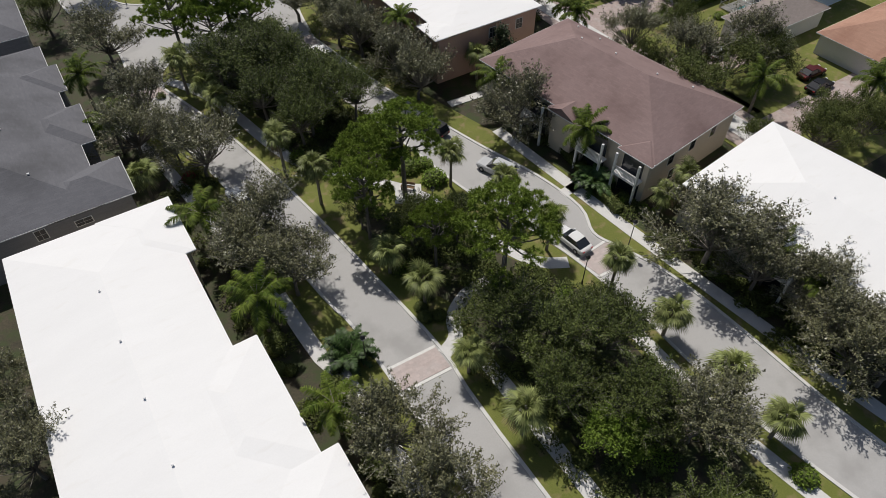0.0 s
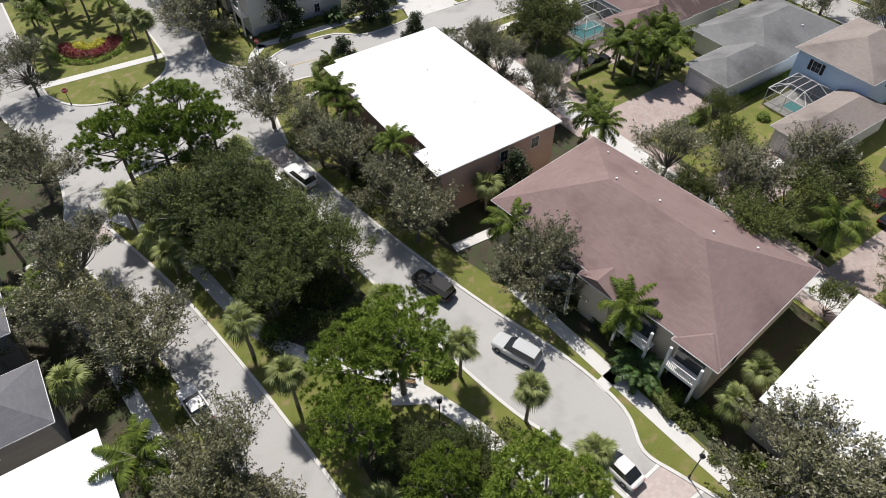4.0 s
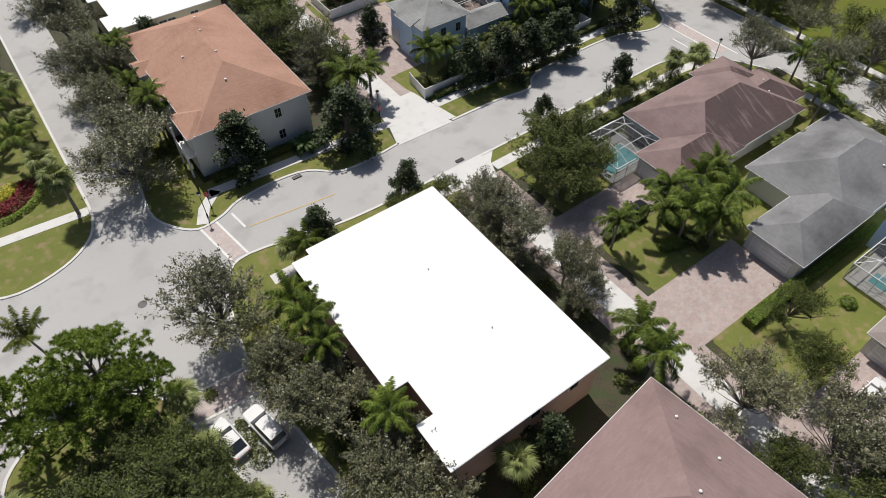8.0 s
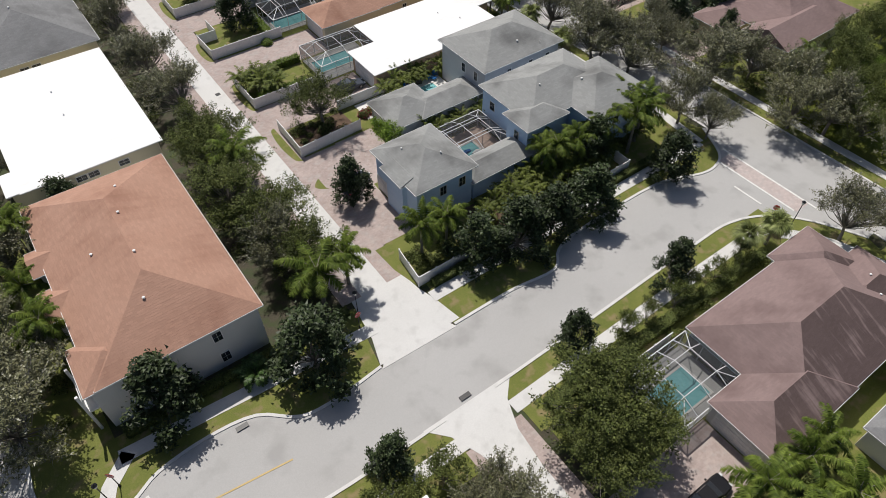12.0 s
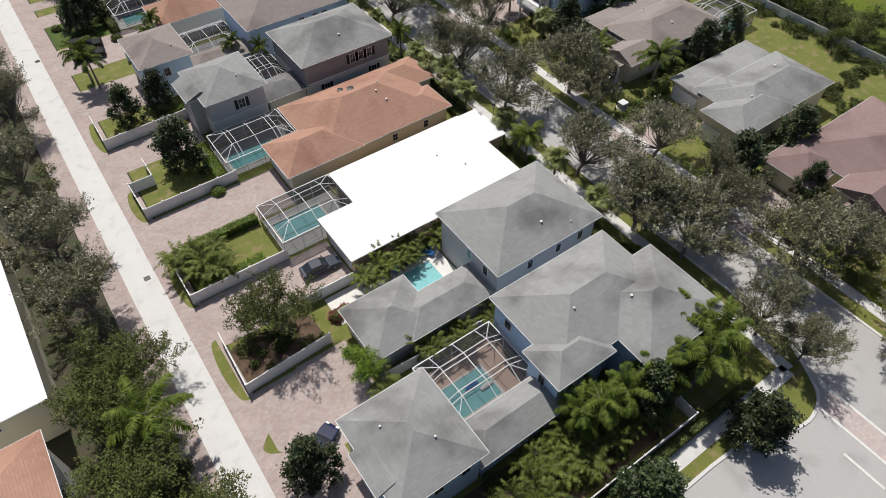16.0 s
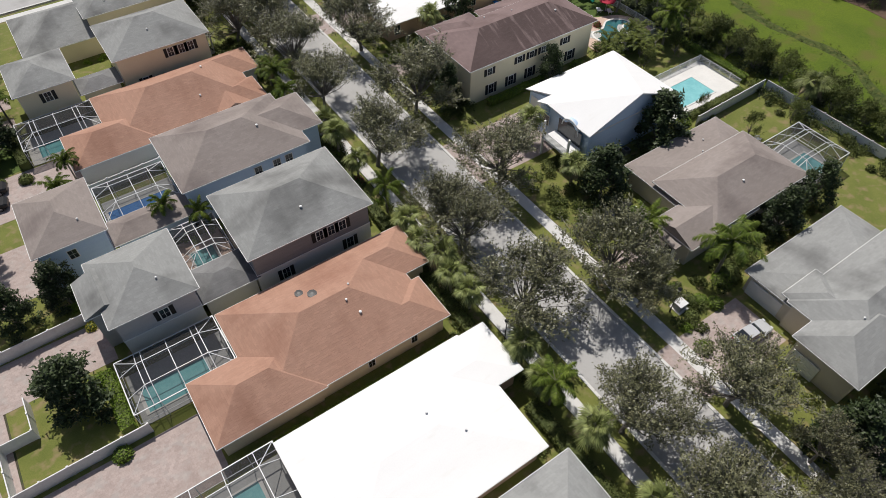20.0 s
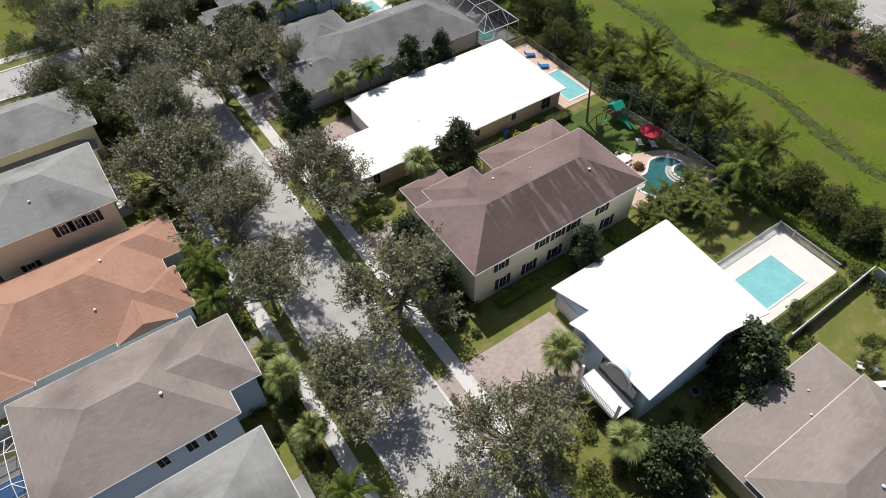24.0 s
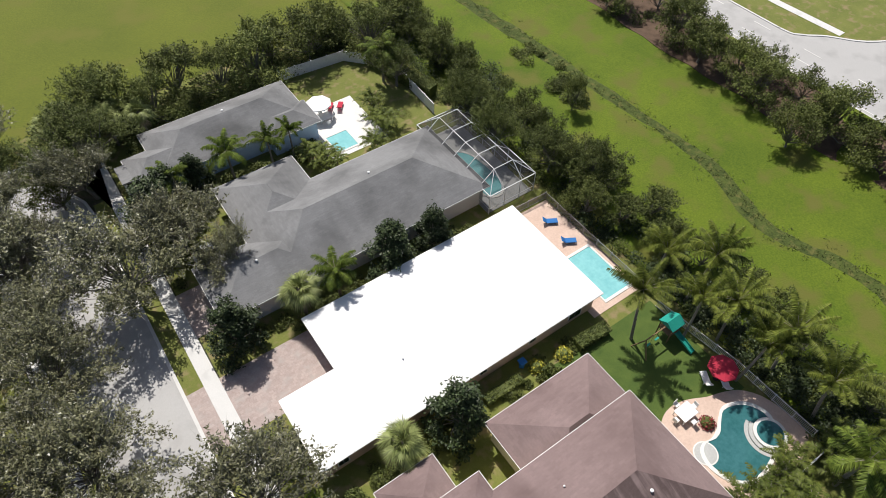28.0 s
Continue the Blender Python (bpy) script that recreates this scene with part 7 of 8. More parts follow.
for a, b, w, h, lf, lb in (((126.2, 209.8), (135.6, 209.8), 1.1, 1.2, LIME_LEAF, "bright green clipped hedge along a driveway"), ((125.6, 203.0), (133.6, 203.0), 1.2, 1.5, LIME_LEAF, "green hedge inside a white fence"),
                           ((134.9, 219.0), (134.9, 226.4), 1.2, 1.3, LIME_LEAF, "bright green hedge beside a pool cage"), ((138.6, 108.7), (154.0, 108.7), 0.9, 0.9, LIME_LEAF, "bright green hedge along a white wall"),
                           ((129.6, 108.9), (138.4, 108.9), 1.4, 1.2, LIME_LEAF, "bright green hedge between driveway and lawn"), ((126.0, 126.1), (133.0, 126.1), 0.8, 0.9, DARK_LEAF, "low dark hedge between lawn and driveway"), ((134.6, 118.6), (134.6, 125.2), 1.3, 0.9, DARK_LEAF, "low dark hedge beside palms"),
                           ((96.8, 141.0), (112.0, 141.0), 1.0, 1.0, GREEN_LEAF, "green hedge beside a white roof"), ((126.6, 142.0), (160.0, 141.6), 1.3, 1.1, GREEN_LEAF, "dark green hedge along the sidewalk"),
                           ((93.0, 162.9), (117.0, 162.9), 1.0, 0.9, DARK_LEAF, "dark green hedge below a pale wall"), ((126.4, 160.6), (166.0, 160.6), 0.9, 0.9, DARK_LEAF, "dark green hedge along a white fence"),
                           ((227.4, 222.6), (227.4, 239.6), 1.1, 1.1, LIME_LEAF, "bright green hedge beside the meadow trees"), ((213.8, 221.4), (225.0, 221.4), 1.0, 0.9, GREEN_LEAF, "green hedge along a pool deck"),
                           ((192.4, 239.8), (203.0, 239.8), 1.0, 1.0, LIME_LEAF, "green hedge below shuttered windows"), ((204.6, 259.8), (209.0, 259.8), 1.0, 0.9, GREEN_LEAF, "green hedge along a peach wall"), ((215.6, 259.4), (219.6, 259.2), 1.3, 1.1, GREEN_LEAF, "green hedge beside a pool deck"),
                           ((143.0, 210.2), (165.0, 210.2), 0.7, 0.7, LIME_LEAF, "low hedge between two houses"), ((133.0, 236.4), (136.4, 236.4), 0.8, 0.9, LIME_LEAF, "bright green hedge beside a garage"),
                           ((96.8, 80.0), (98.8, 92.0), 1.3, 1.0, GREEN_LEAF, "green hedge below white balconies"), ((167.6, 171.0), (167.6, 200.0), 1.6, 1.0, GREEN_LEAF, "green planting strip along the sidewalk"),
                           ((167.6, 203.0), (168.6, 250.0), 1.5, 1.0, GREEN_LEAF, "green planting strip along the sidewalk"), ((223.4, 312.0), (226.4, 300.0), 2.0, 2.0, GREEN_LEAF, "tall hedge beside the meadow")):
    hedge(a, b, w, h, lf, lb)
for x0, x1 in ((229.0, 232.4), (231.6, 235.2)):
    for y in np.arange(176, 320, 4.4):
        if not (236 < y < 262 and x0 < 230):
            plant("scrub", (RNG.uniform(x0, x1), y + RNG.uniform(-1.2, 1.2), RNG.uniform(2.2, 3.3)))
for y in np.arange(190, 330, 5.4):
    plant("scrub", (RNG.uniform(262, 269), y, RNG.uniform(2.6, 4.4)))

# ---------------------------------------------------------------- cars
def car(x0, y0, x1, y1, paint, label, suv=False):
    """A parked car, its nose at x1, y1."""
    l = 4.95 if suv else 4.65
    w, hb, ht = (0.96, 1.02, 1.76) if suv else (0.91, 0.86, 1.42)
    c = thing("car", label, "car", ((x0 + x1) / 2, (y0 + y1) / 2, 0.06), math.degrees(math.atan2(y1 - y0, x1 - x0)), group="parked cars")

    def loft(stations):
        m = Mesh()
        n = len(stations[0][1])
        for x, ring in stations:
            m.v += [(x, y, z) for y, z in ring]
        for i in range(len(stations) - 1):
            for k in range(n):
                a, b = i * n + k, i * n + (k + 1) % n
                m.f.append((a, b, b + n, a + n))
        m.f += [tuple(range(n))[::-1], tuple(range((len(stations) - 1) * n, len(stations) * n))]
        return m

    def ring(hw, z0, z1, top):
        return [(-hw * 0.9, z0), (hw * 0.9, z0), (hw, z0 + 0.14), (hw, z1 - 0.12), (hw * top, z1), (-hw * top, z1), (-hw, z1 - 0.12), (-hw, z0 + 0.14)]

    f = l / 2
    hood = 0.8 if suv else 0.68
    part("body", loft([(-f, ring(w * 0.84, 0.42, hb * 0.88, 0.86)), (-f + 0.14, ring(w * 0.96, 0.28, hb * 0.98, 0.9)), (-f + 1.0, ring(w, 0.22, hb, 0.9)), (0.3, ring(w, 0.2, hb * 0.99, 0.9)),
                       (f - 1.25, ring(w * 0.99, 0.22, hb * 0.94, 0.88)), (f - 0.35, ring(w * 0.95, 0.24, hb * hood + 0.12, 0.85)), (f, ring(w * 0.78, 0.34, hb * hood - 0.06, 0.8))]), paint, c, smooth=False)
    r0, r1 = (-f + 0.25, f - 1.5) if suv else (-f + 0.75, f - 1.55)
    part("cabin_glass", loft([(r0 - (0.1 if suv else 0.35), [(-w * 0.86, hb - 0.05), (w * 0.86, hb - 0.05), (w * 0.8, hb + 0.03), (-w * 0.8, hb + 0.03)]), (r0 + (0.15 if suv else 0.45), [(-w * 0.88, hb - 0.05), (w * 0.88, hb - 0.05), (w * 0.72, ht - 0.06), (-w * 0.72, ht - 0.06)]),
                              (r1 - 0.75, [(-w * 0.88, hb - 0.05), (w * 0.88, hb - 0.05), (w * 0.72, ht - 0.05), (-w * 0.72, ht - 0.05)]), (r1 + 0.1, [(-w * 0.86, hb - 0.07), (w * 0.86, hb - 0.07), (w * 0.8, hb), (-w * 0.8, hb)])]), GLASS, c, "dark tinted glass")
    part("roof_panel", Mesh().slab([(r0 + (0.1 if suv else 0.42), -w * 0.7), (r1 - 0.74, -w * 0.7), (r1 - 0.66, 0), (r1 - 0.74, w * 0.7), (r0 + (0.1 if suv else 0.42), w * 0.7)], ht - 0.07, ht), paint, c)
    for sx in (-1, 1):
        for sy in (-1, 1):
            wx = sx * (f - 0.9)
            tyre = part("wheel", Mesh().tube([(wx, sy * (w - 0.2), 0.33), (wx, sy * (w + 0.01), 0.33)], [0.33, 0.33], 14), RUBBER, c)
            part("rim", Mesh().tube([(wx, sy * (w - 0.1), 0.33), (wx, sy * (w + 0.03), 0.33)], [0.21, 0.19], 10), GREY_METAL, tyre)
    for sy in (-1, 1):
        part("headlight", Mesh().box(f - 0.2, sy * w * 0.6 - 0.16, 0.55, f - 0.02, sy * w * 0.6 + 0.16, 0.68), ALU, c)
        part("tail_light", Mesh().box(-f - 0.01, sy * w * 0.66 - 0.14, 0.62, -f + 0.1, sy * w * 0.66 + 0.14, 0.78), SIGN_RED, c)
        part("mirror", Mesh().box(r1 - 0.25, sy * (w + 0.1) - 0.09, hb - 0.02, r1 - 0.1, sy * (w + 0.1) + 0.09, hb + 0.12), paint, c)
    return c


def paint(name, rgb):
    m = surface(name, rgb, tuple(min(1, k * 1.06 + 0.003) for k in rgb), rough=0.5, bump=0, spec=0.15)
    m.node_tree.nodes["Principled BSDF"].inputs["Coat Weight"].default_value = 0.3
    m.node_tree.nodes["Principled BSDF"].inputs["Coat Roughness"].default_value = 0.02
    return m


P_BLACK, P_WHITE, P_SILVER, P_BLUE, P_RED = paint("black_car_paint", (0.012, 0.012, 0.014)), paint("white_car_paint", (0.72, 0.72, 0.72)), paint("silver_car_paint", (0.5, 0.51, 0.52)), paint("dark_blue_car_paint", (0.015, 0.02, 0.06)), paint("dark_red_car_paint", (0.08, 0.012, 0.014))
P_GREY = paint("grey_blue_car_paint", (0.045, 0.055, 0.075))
car(88.1, 102.2, 86.8, 106.7, P_BLACK, "black sport utility car parked at the kerb", True)
car(90.6, 90.8, 88.7, 95.7, P_SILVER, "silver sport utility car parked at the kerb", True)
car(89.7, 77.4, 89.3, 81.9, P_WHITE, "white saloon car driving along the park road")
car(84.0, 125.9, 83.1, 130.4, P_WHITE, "white sport utility car parked half under street oaks", True)
car(80.7, 127.0, 80.0, 131.0, P_WHITE, "white saloon car near the junction")
car(129.9, 127.4, 134.5, 127.4, P_BLACK, "black saloon car on a paver driveway")
car(130.0, 96.6, 134.8, 96.6, P_WHITE, "white car on a paver driveway")
car(136.0, 198.7, 140.4, 198.4, P_GREY, "grey-blue sports car on a paver driveway")
car(127.0, 261.4, 132.0, 260.6, P_BLACK, "black sport utility car beside the alley", True)
car(126.6, 258.6, 131.6, 257.6, P_BLACK, "black sport utility car beside the alley", True)
car(126.0, 178.6, 129.8, 180.6, P_BLUE, "dark blue car under a magnolia")
car(188.6, 291.2, 193.3, 291.0, P_WHITE, "white saloon car in front of a grey roof")
car(189.4, 193.2, 193.9, 192.9, P_SILVER, "silver car on a paver driveway")
car(190.4, 213.4, 194.8, 213.4, P_BLACK, "black car half hidden under a palm")
car(62.5, 102.6, 61.9, 107.2, P_WHITE, "white car parked under street oaks")
car(136.4, 86.0, 141.0, 85.8, P_RED, "dark red car on a driveway")
car(134.4, 83.2, 139.0, 83.2, P_BLACK, "black car on a driveway")

# ---------------------------------------------------------------- street furniture
ub = thing("utility_cabinet", "grey-green metal utility cabinet on a concrete pad on the lawn", "utility box", (188.2, 199.8, 0))
part("pad", Mesh().box(-0.75, -0.75, 0, 0.75, 0.75, 0.14), CONCRETE, ub)
part("body", Mesh().box(-0.55, -0.5, 0.14, 0.55, 0.5, 0.95), W_GREY, ub)
part("lid", Mesh().box(-0.6, -0.55, 0.95, 0.6, 0.55, 1.04), VINYL, ub)
plant("shrub", (188.4, 198.2, 0.9), (189.9, 199.4, 0.8), (196.0, 199.6, 1.5))
plant("lime", (191.7, 197.9, 1.0))
plant("green", (113.2, 184.0, 5.4), (116.3, 176.5, 5.2), (115.8, 195.6, 4.8), (116.8, 170.1, 4.2))
plant("mag", (131.9, 268.6, 3.6), (129.6, 265.4, 2.4), (131.4, 274.0, 2.8))
plant("dark", (132.7, 277.4, 3.6), (131.6, 284.4, 4.0), (133.0, 290.6, 4.2), (129.0, 297.6, 4.4))
plant("feather", (135.0, 273.6, 2.4), (139.6, 256.4, 1.9), (128.0, 248.8, 2.6))
plant("shrub", (131.2, 262.0, 0.9), (134.2, 260.9, 1.0), (126.9, 269.6, 0.9))
hedge((134.6, 269.4), (134.8, 263.0), 1.3, 1.4, GREEN_LEAF, "clipped green hedge beside a pool cage")
plant("oak", (98.4, 54.0, 5.2), (99.6, 64.6, 4.8))
def stop_sign(x, y, turn):
    t = thing("stop_sign", "red octagonal stop sign on a dark post", "sign", (x, y, 0.05), turn)
    part("post", Mesh().tube([(0, 0, 0), (0, 0, 2.7)], [0.05, 0.04], 8), DARK_METAL, t)
    ring = [(0.4 * math.cos(math.pi * (k + 0.5) / 4), 0.4 * math.sin(math.pi * (k + 0.5) / 4)) for k in range(8)]
    plate = Mesh()
    plate.v = [(p, -0.06, 2.35 + q) for p, q in ring] + [(p, -0.04, 2.35 + q) for p, q in ring]
    plate.f = [tuple(range(8)), tuple(range(15, 7, -1))] + [(i, i + 8, (i + 1) % 8 + 8, (i + 1) % 8) for i in range(8)]
    pl = part("plate", plate, SIGN_RED, t)
    cu = bpy.data.curves.new("lettering", "FONT")
    cu.body, cu.size, cu.align_x, cu.align_y, cu.extrude = "STOP", 0.3, "CENTER", "CENTER", 0.004
    cu.materials.append(PAINTLINE)
    tx = new("lettering", cu)
    tx.parent = pl
    tx.matrix_basis = pose(0, -0.068, 2.35, 90, 0, 0)
    part("base", Mesh().tube([(0, 0, 0), (0, 0, 0.25), (0, 0, 0.32)], [0.12, 0.1, 0.05], 8), DARK_METAL, t)


def street_lamp(x, y):
    t = thing("street_lamp", "black post street lamp with a lantern", "street lamp", (x, y, 0.05))
    part("post", Mesh().tube([(0, 0, 0), (0, 0, 0.5), (0, 0, 0.6), (0, 0, 3.6)], [0.11, 0.1, 0.055, 0.045], 8), DARK_METAL, t)
    lan = part("lantern", Mesh().tube([(0, 0, 3.6), (0, 0, 3.72), (0, 0, 4.05)], [0.08, 0.16, 0.22], 6), WHITE, t)
    part("cap", Mesh().tube([(0, 0, 4.05), (0, 0, 4.1), (0, 0, 4.3)], [0.27, 0.25, 0.03], 6), DARK_METAL, lan)


for x, y, a in ((165.3, 144.6, -60), (63.8, 161.0, 0), (116.9, 160.6, 10), (91.0, 158.6, -40)):
    stop_sign(x, y, a)
for x, y in ((166.6, 142.6), (90.0, 157.4), (64.0, 78.2), (93.8, 75.6), (117.6, 162.0), (79.4, 91.2), (86.6, 74.6), (187.0, 200), (169.9, 207)):
    street_lamp(x, y)
for x, y in ((121.5, 208.8), (122.0, 261.8)):
    tagged(part("drain_grate", Mesh().box(x - 0.35, y - 0.35, 0.06, x + 0.35, y + 0.35, 0.085), DARK_METAL), "dark iron drain grate in the alley", "drain")
for x, y in ((121.0, 147.6), (102.1, 157.4), (102.3, 147.6), (110.4, 147.2)):
    tagged(part("drain_inlet", Mesh().box(x - 0.6, y - 0.25, 0.02, x + 0.6, y + 0.25, 0.17), DARK_METAL), "dark kerb drain inlet", "drain")
tagged(part("manhole_cover", Mesh().tube([(79.1, 149.2, 0.03), (79.1, 149.2, 0.06)], [0.5, 0.5], 20), DARK_METAL), "dark iron manhole cover in the junction", "manhole")


def bench(x, y, turn):
    t = thing("bench", "wooden slat bench beside the park path", "bench", (x, y, 0.08), turn)
    for i in range(4):
        part("seat_slat", Mesh().box(-0.8, -0.2 + i * 0.13, 0.44, 0.8, -0.1 + i * 0.13, 0.48), WOOD, t)
    for i in range(3):
        part("back_slat", Mesh().box(-0.8, 0.32, 0.56 + i * 0.13, 0.8, 0.36, 0.66 + i * 0.13), WOOD, t)
    for x2 in (-0.7, 0.7):
        part("leg", Mesh().box(x2 - 0.04, -0.2, 0, x2 + 0.04, 0.34, 0.44), DARK_METAL, t)


bench(79.2, 96.4, -45)
sheet("plaza", [(76.8, 95.2), (79.4, 93.6), (81.0, 96.4), (78.6, 98.2)], 0.085, CONCRETE, "small pale concrete plaza with a bench", "plaza")


def lounger(x, y, turn, mat, label):
    t = thing("sun_lounger", label, "lounger", (x, y, 0.1), turn, group="pool loungers")
    part("seat", Mesh().box(-0.33, -0.9, 0.3, 0.33, 0.35, 0.38), mat, t)
    part("backrest", Mesh().add([(-0.33, 0.35, 0.3), (0.33, 0.35, 0.3), (0.33, 0.85, 0.72), (-0.33, 0.85, 0.72), (-0.33, 0.35, 0.38), (0.33, 0.35, 0.38), (0.33, 0.8, 0.78), (-0.33, 0.8, 0.78)],
                                [(0, 3, 2, 1), (4, 5, 6, 7), (0, 1, 5, 4), (2, 3, 7, 6), (1, 2, 6, 5), (0, 4, 7, 3)]), mat, t)
    for px in (-0.28, 0.28):
        for py in (-0.8, 0.3):
            part("leg", Mesh().box(px - 0.03, py - 0.03, 0, px + 0.03, py + 0.03, 0.3), WHITE, t)


for a in ((223.3, 249.6, 150), (224.5, 248.3, 150)):
    lounger(*a, WHITE, "white sun lounger on a salmon deck")
for a in ((224.3, 273.4, 60), (224.1, 270.0, 60), (149.4, 193.4, 30)):
    lounger(*a, FABRIC_BLUE, "blue sun lounger on a pool deck")
for a in ((213.4, 305.8, 140), (214.6, 305.2, 140)):
    lounger(*a, FABRIC_RED, "red sun lounger on a white deck")
for a in ((215.2, 212.2, 20), (216.6, 211.8, 60)):
    lounger(*a, WHITE, "white garden lounger on the lawn")


def umbrella(x, y, mat, label, r=1.6):
    t = thing("umbrella", label, "umbrella", (x, y, 0.1))
    part("pole", Mesh().tube([(0, 0, 0), (0, 0, 2.5)], [0.03, 0.03], 6), WHITE, t)
    part("base", Mesh().tube([(0, 0, 0), (0, 0, 0.08)], [0.3, 0.28], 12), DARK_METAL, t)
    m = Mesh()
    m.v = [(0, 0, 2.55)] + [(r * math.cos(k * math.pi / 4), r * math.sin(k * math.pi / 4), 2.1) for k in range(8)] + [(0, 0, 2.5)] + [(r * math.cos(k * math.pi / 4), r * math.sin(k * math.pi / 4), 1.97) for k in range(8)]
    m.f = [(0, 1 + k, 1 + (k + 1) % 8) for k in range(8)] + [(9, 10 + (k + 1) % 8, 10 + k) for k in range(8)] + [(1 + k, 10 + k, 10 + (k + 1) % 8, 1 + (k + 1) % 8) for k in range(8)]
    part("canopy", m, mat, t)


umbrella(224.4, 249.2, FABRIC_RED, "red garden umbrella over white loungers", 1.45)
umbrella(211.7, 305.2, WHITE, "white garden umbrella over a dining set", 1.7)


def dining(x, y, label):
    t = thing("dining_table", label, "table", (x, y, 0.1))
    part("tabletop", Mesh().box(-0.9, -0.7, 0.7, 0.9, 0.7, 0.75), WHITE, t)
    for px in (-0.8, 0.8):
        for py in (-0.6, 0.6):
            part("leg", Mesh().box(px - 0.04, py - 0.04, 0, px + 0.04, py + 0.04, 0.7), WHITE, t)
    for k, (px, py) in enumerate(((-1.2, 0), (1.2, 0), (0, -1.05), (0, 1.05))):
        c = thing("garden_chair", "white garden chair at a white table", "chair", (x + px, y + py, 0.1), (90, -90, 180, 0)[k], group="chairs round the garden table")
        part("seat", Mesh().box(-0.24, -0.24, 0.4, 0.24, 0.24, 0.45), WHITE, c)
        part("backrest", Mesh().box(-0.24, 0.2, 0.45, 0.24, 0.25, 0.88), WHITE, c)
        for qx in (-0.2, 0.2):
            for qy in (-0.2, 0.2):
                part("leg", Mesh().box(qx - 0.02, qy - 0.02, 0, qx + 0.02, qy + 0.02, 0.4), WHITE, c)


def garden_seat(x, y, turn, mat, label):
    """A low slatted garden armchair."""
    c = thing("garden_chair", label, "chair", (x, y, 0.1), turn)
    part("seat", Mesh().bar((-0.28, 0, 0.34), (0.28, 0, 0.34), 0.55, 0.05), mat, c)
    for k in range(5):
        u = -0.24 + k * 0.12
        part("slat", Mesh().bar((u, 0.25, 0.3), (u, 0.5, 0.95), 0.09, 0.03), mat, c)
    for k in (-0.33, 0.33):
        part("armrest", Mesh().bar((k, -0.35, 0.58), (k, 0.3, 0.58), 0.12, 0.04), mat, c)
        part("leg", Mesh().bar((k, -0.3, 0), (k, -0.3, 0.57), 0.07), mat, c)
        part("leg", Mesh().bar((k, 0.3, 0), (k, 0.3, 0.57), 0.07), mat, c)


for x, y, turn in ((149.1, 193.6, 10), (150.3, 193.7, -15), (144.9, 193.2, 30)):
    garden_seat(x, y, turn, FABRIC_BLUE, "blue garden armchair on a pale pool deck")
for x, y, turn in ((216.9, 214.0, 40), (217.9, 212.9, 60)):
    garden_seat(x, y, turn, WHITE, "white garden armchair on a lawn")
gr = thing("barbecue_grill", "black barbecue grill on a pale pool deck", "grill", (147.0, 193.4, 0.1))
part("cart", Mesh().box(-0.6, -0.28, 0.12, 0.6, 0.28, 0.8), DARK_METAL, gr)
part("hood", section([(-0.27, 0.8), (-0.24, 1.05), (-0.05, 1.18), (0.2, 1.1), (0.27, 0.8)], -0.42, 0.42), SHUTTER, gr)
part("handle", Mesh().bar((-0.34, -0.3, 0.98), (0.34, -0.3, 0.98), 0.03), GREY_METAL, gr)
for px in (-0.5, 0.5):
    part("wheel", Mesh().tube([(px, -0.3, 0.09), (px, -0.24, 0.09)], [0.09, 0.09], 10), RUBBER, gr)


dining(219.0, 248.4, "white garden table on a salmon deck")
dining(211.7, 304.0, "white garden table under an umbrella")
ps = thing("play_set", "timber play set with teal canopy and slide", "play set", (224.2, 255.4, 0.05), 0)
for px, py in ((-0.7, -0.7), (0.7, -0.7), (0.7, 0.7), (-0.7, 0.7)):
    part("post", Mesh().box(px - 0.05, py - 0.05, 0, px + 0.05, py + 0.05, 2.4), WOOD, ps)
part("platform", Mesh().box(-0.75, -0.75, 1.1, 0.75, 0.75, 1.18), WOOD, ps)
part("canopy", Mesh().add([(-0.9, -0.9, 2.3), (0.9, -0.9, 2.3), (0.9, 0.9, 2.3), (-0.9, 0.9, 2.3), (-0.9, 0, 2.9), (0.9, 0, 2.9)], [(0, 1, 5, 4), (2, 3, 4, 5), (1, 2, 5), (3, 0, 4)]), TEAL_PLASTIC, ps)
part("slide", Mesh().bar((0.2, -0.8, 1.15), (0.4, -3.0, 0.2), 0.5, 0.1).bar((-0.04, -0.8, 1.25), (0.16, -3.0, 0.3), 0.05, 0.22).bar((0.44, -0.8, 1.25), (0.64, -3.0, 0.3), 0.05, 0.22), TEAL_PLASTIC, ps, "teal plastic slide")
part("swing_beam", Mesh().bar((-0.7, 0, 2.2), (-3.6, 0, 2.2), 0.1).bar((-3.6, 0, 2.2), (-3.9, -1.0, 0), 0.09).bar((-3.6, 0, 2.2), (-3.9, 1.0, 0), 0.09), WOOD, ps)
for x in (-1.5, -2.7):
    sw = part("swing", Mesh().box(x - 0.28, -0.1, 0.5, x + 0.28, 0.1, 0.54), TEAL_PLASTIC, ps)
    for dx in (-0.25, 0.25):
        part("chain", Mesh().tube([(x + dx, 0, 0.52), (x + dx, 0, 2.2)], [0.012, 0.012], 4), DARK_METAL, sw)
for x, y in ((201.4, 221.2), (166.8, 226.0), (206.4, 202.4)):
    ac = thing("air_conditioner", "grey air conditioner unit beside a wall", "air conditioner", (x, y, 0))
    part("casing", Mesh().box(-0.42, -0.42, 0.05, 0.42, 0.42, 0.8), GREY_METAL, ac)
    part("fan_grille", Mesh().tube([(0, 0, 0.8), (0, 0, 0.84)], [0.34, 0.34], 14), DARK_METAL, ac)
bn = thing("wheelie_bin", "blue plastic bin beside a hedge", "bin", (209.9, 260.9, 0))
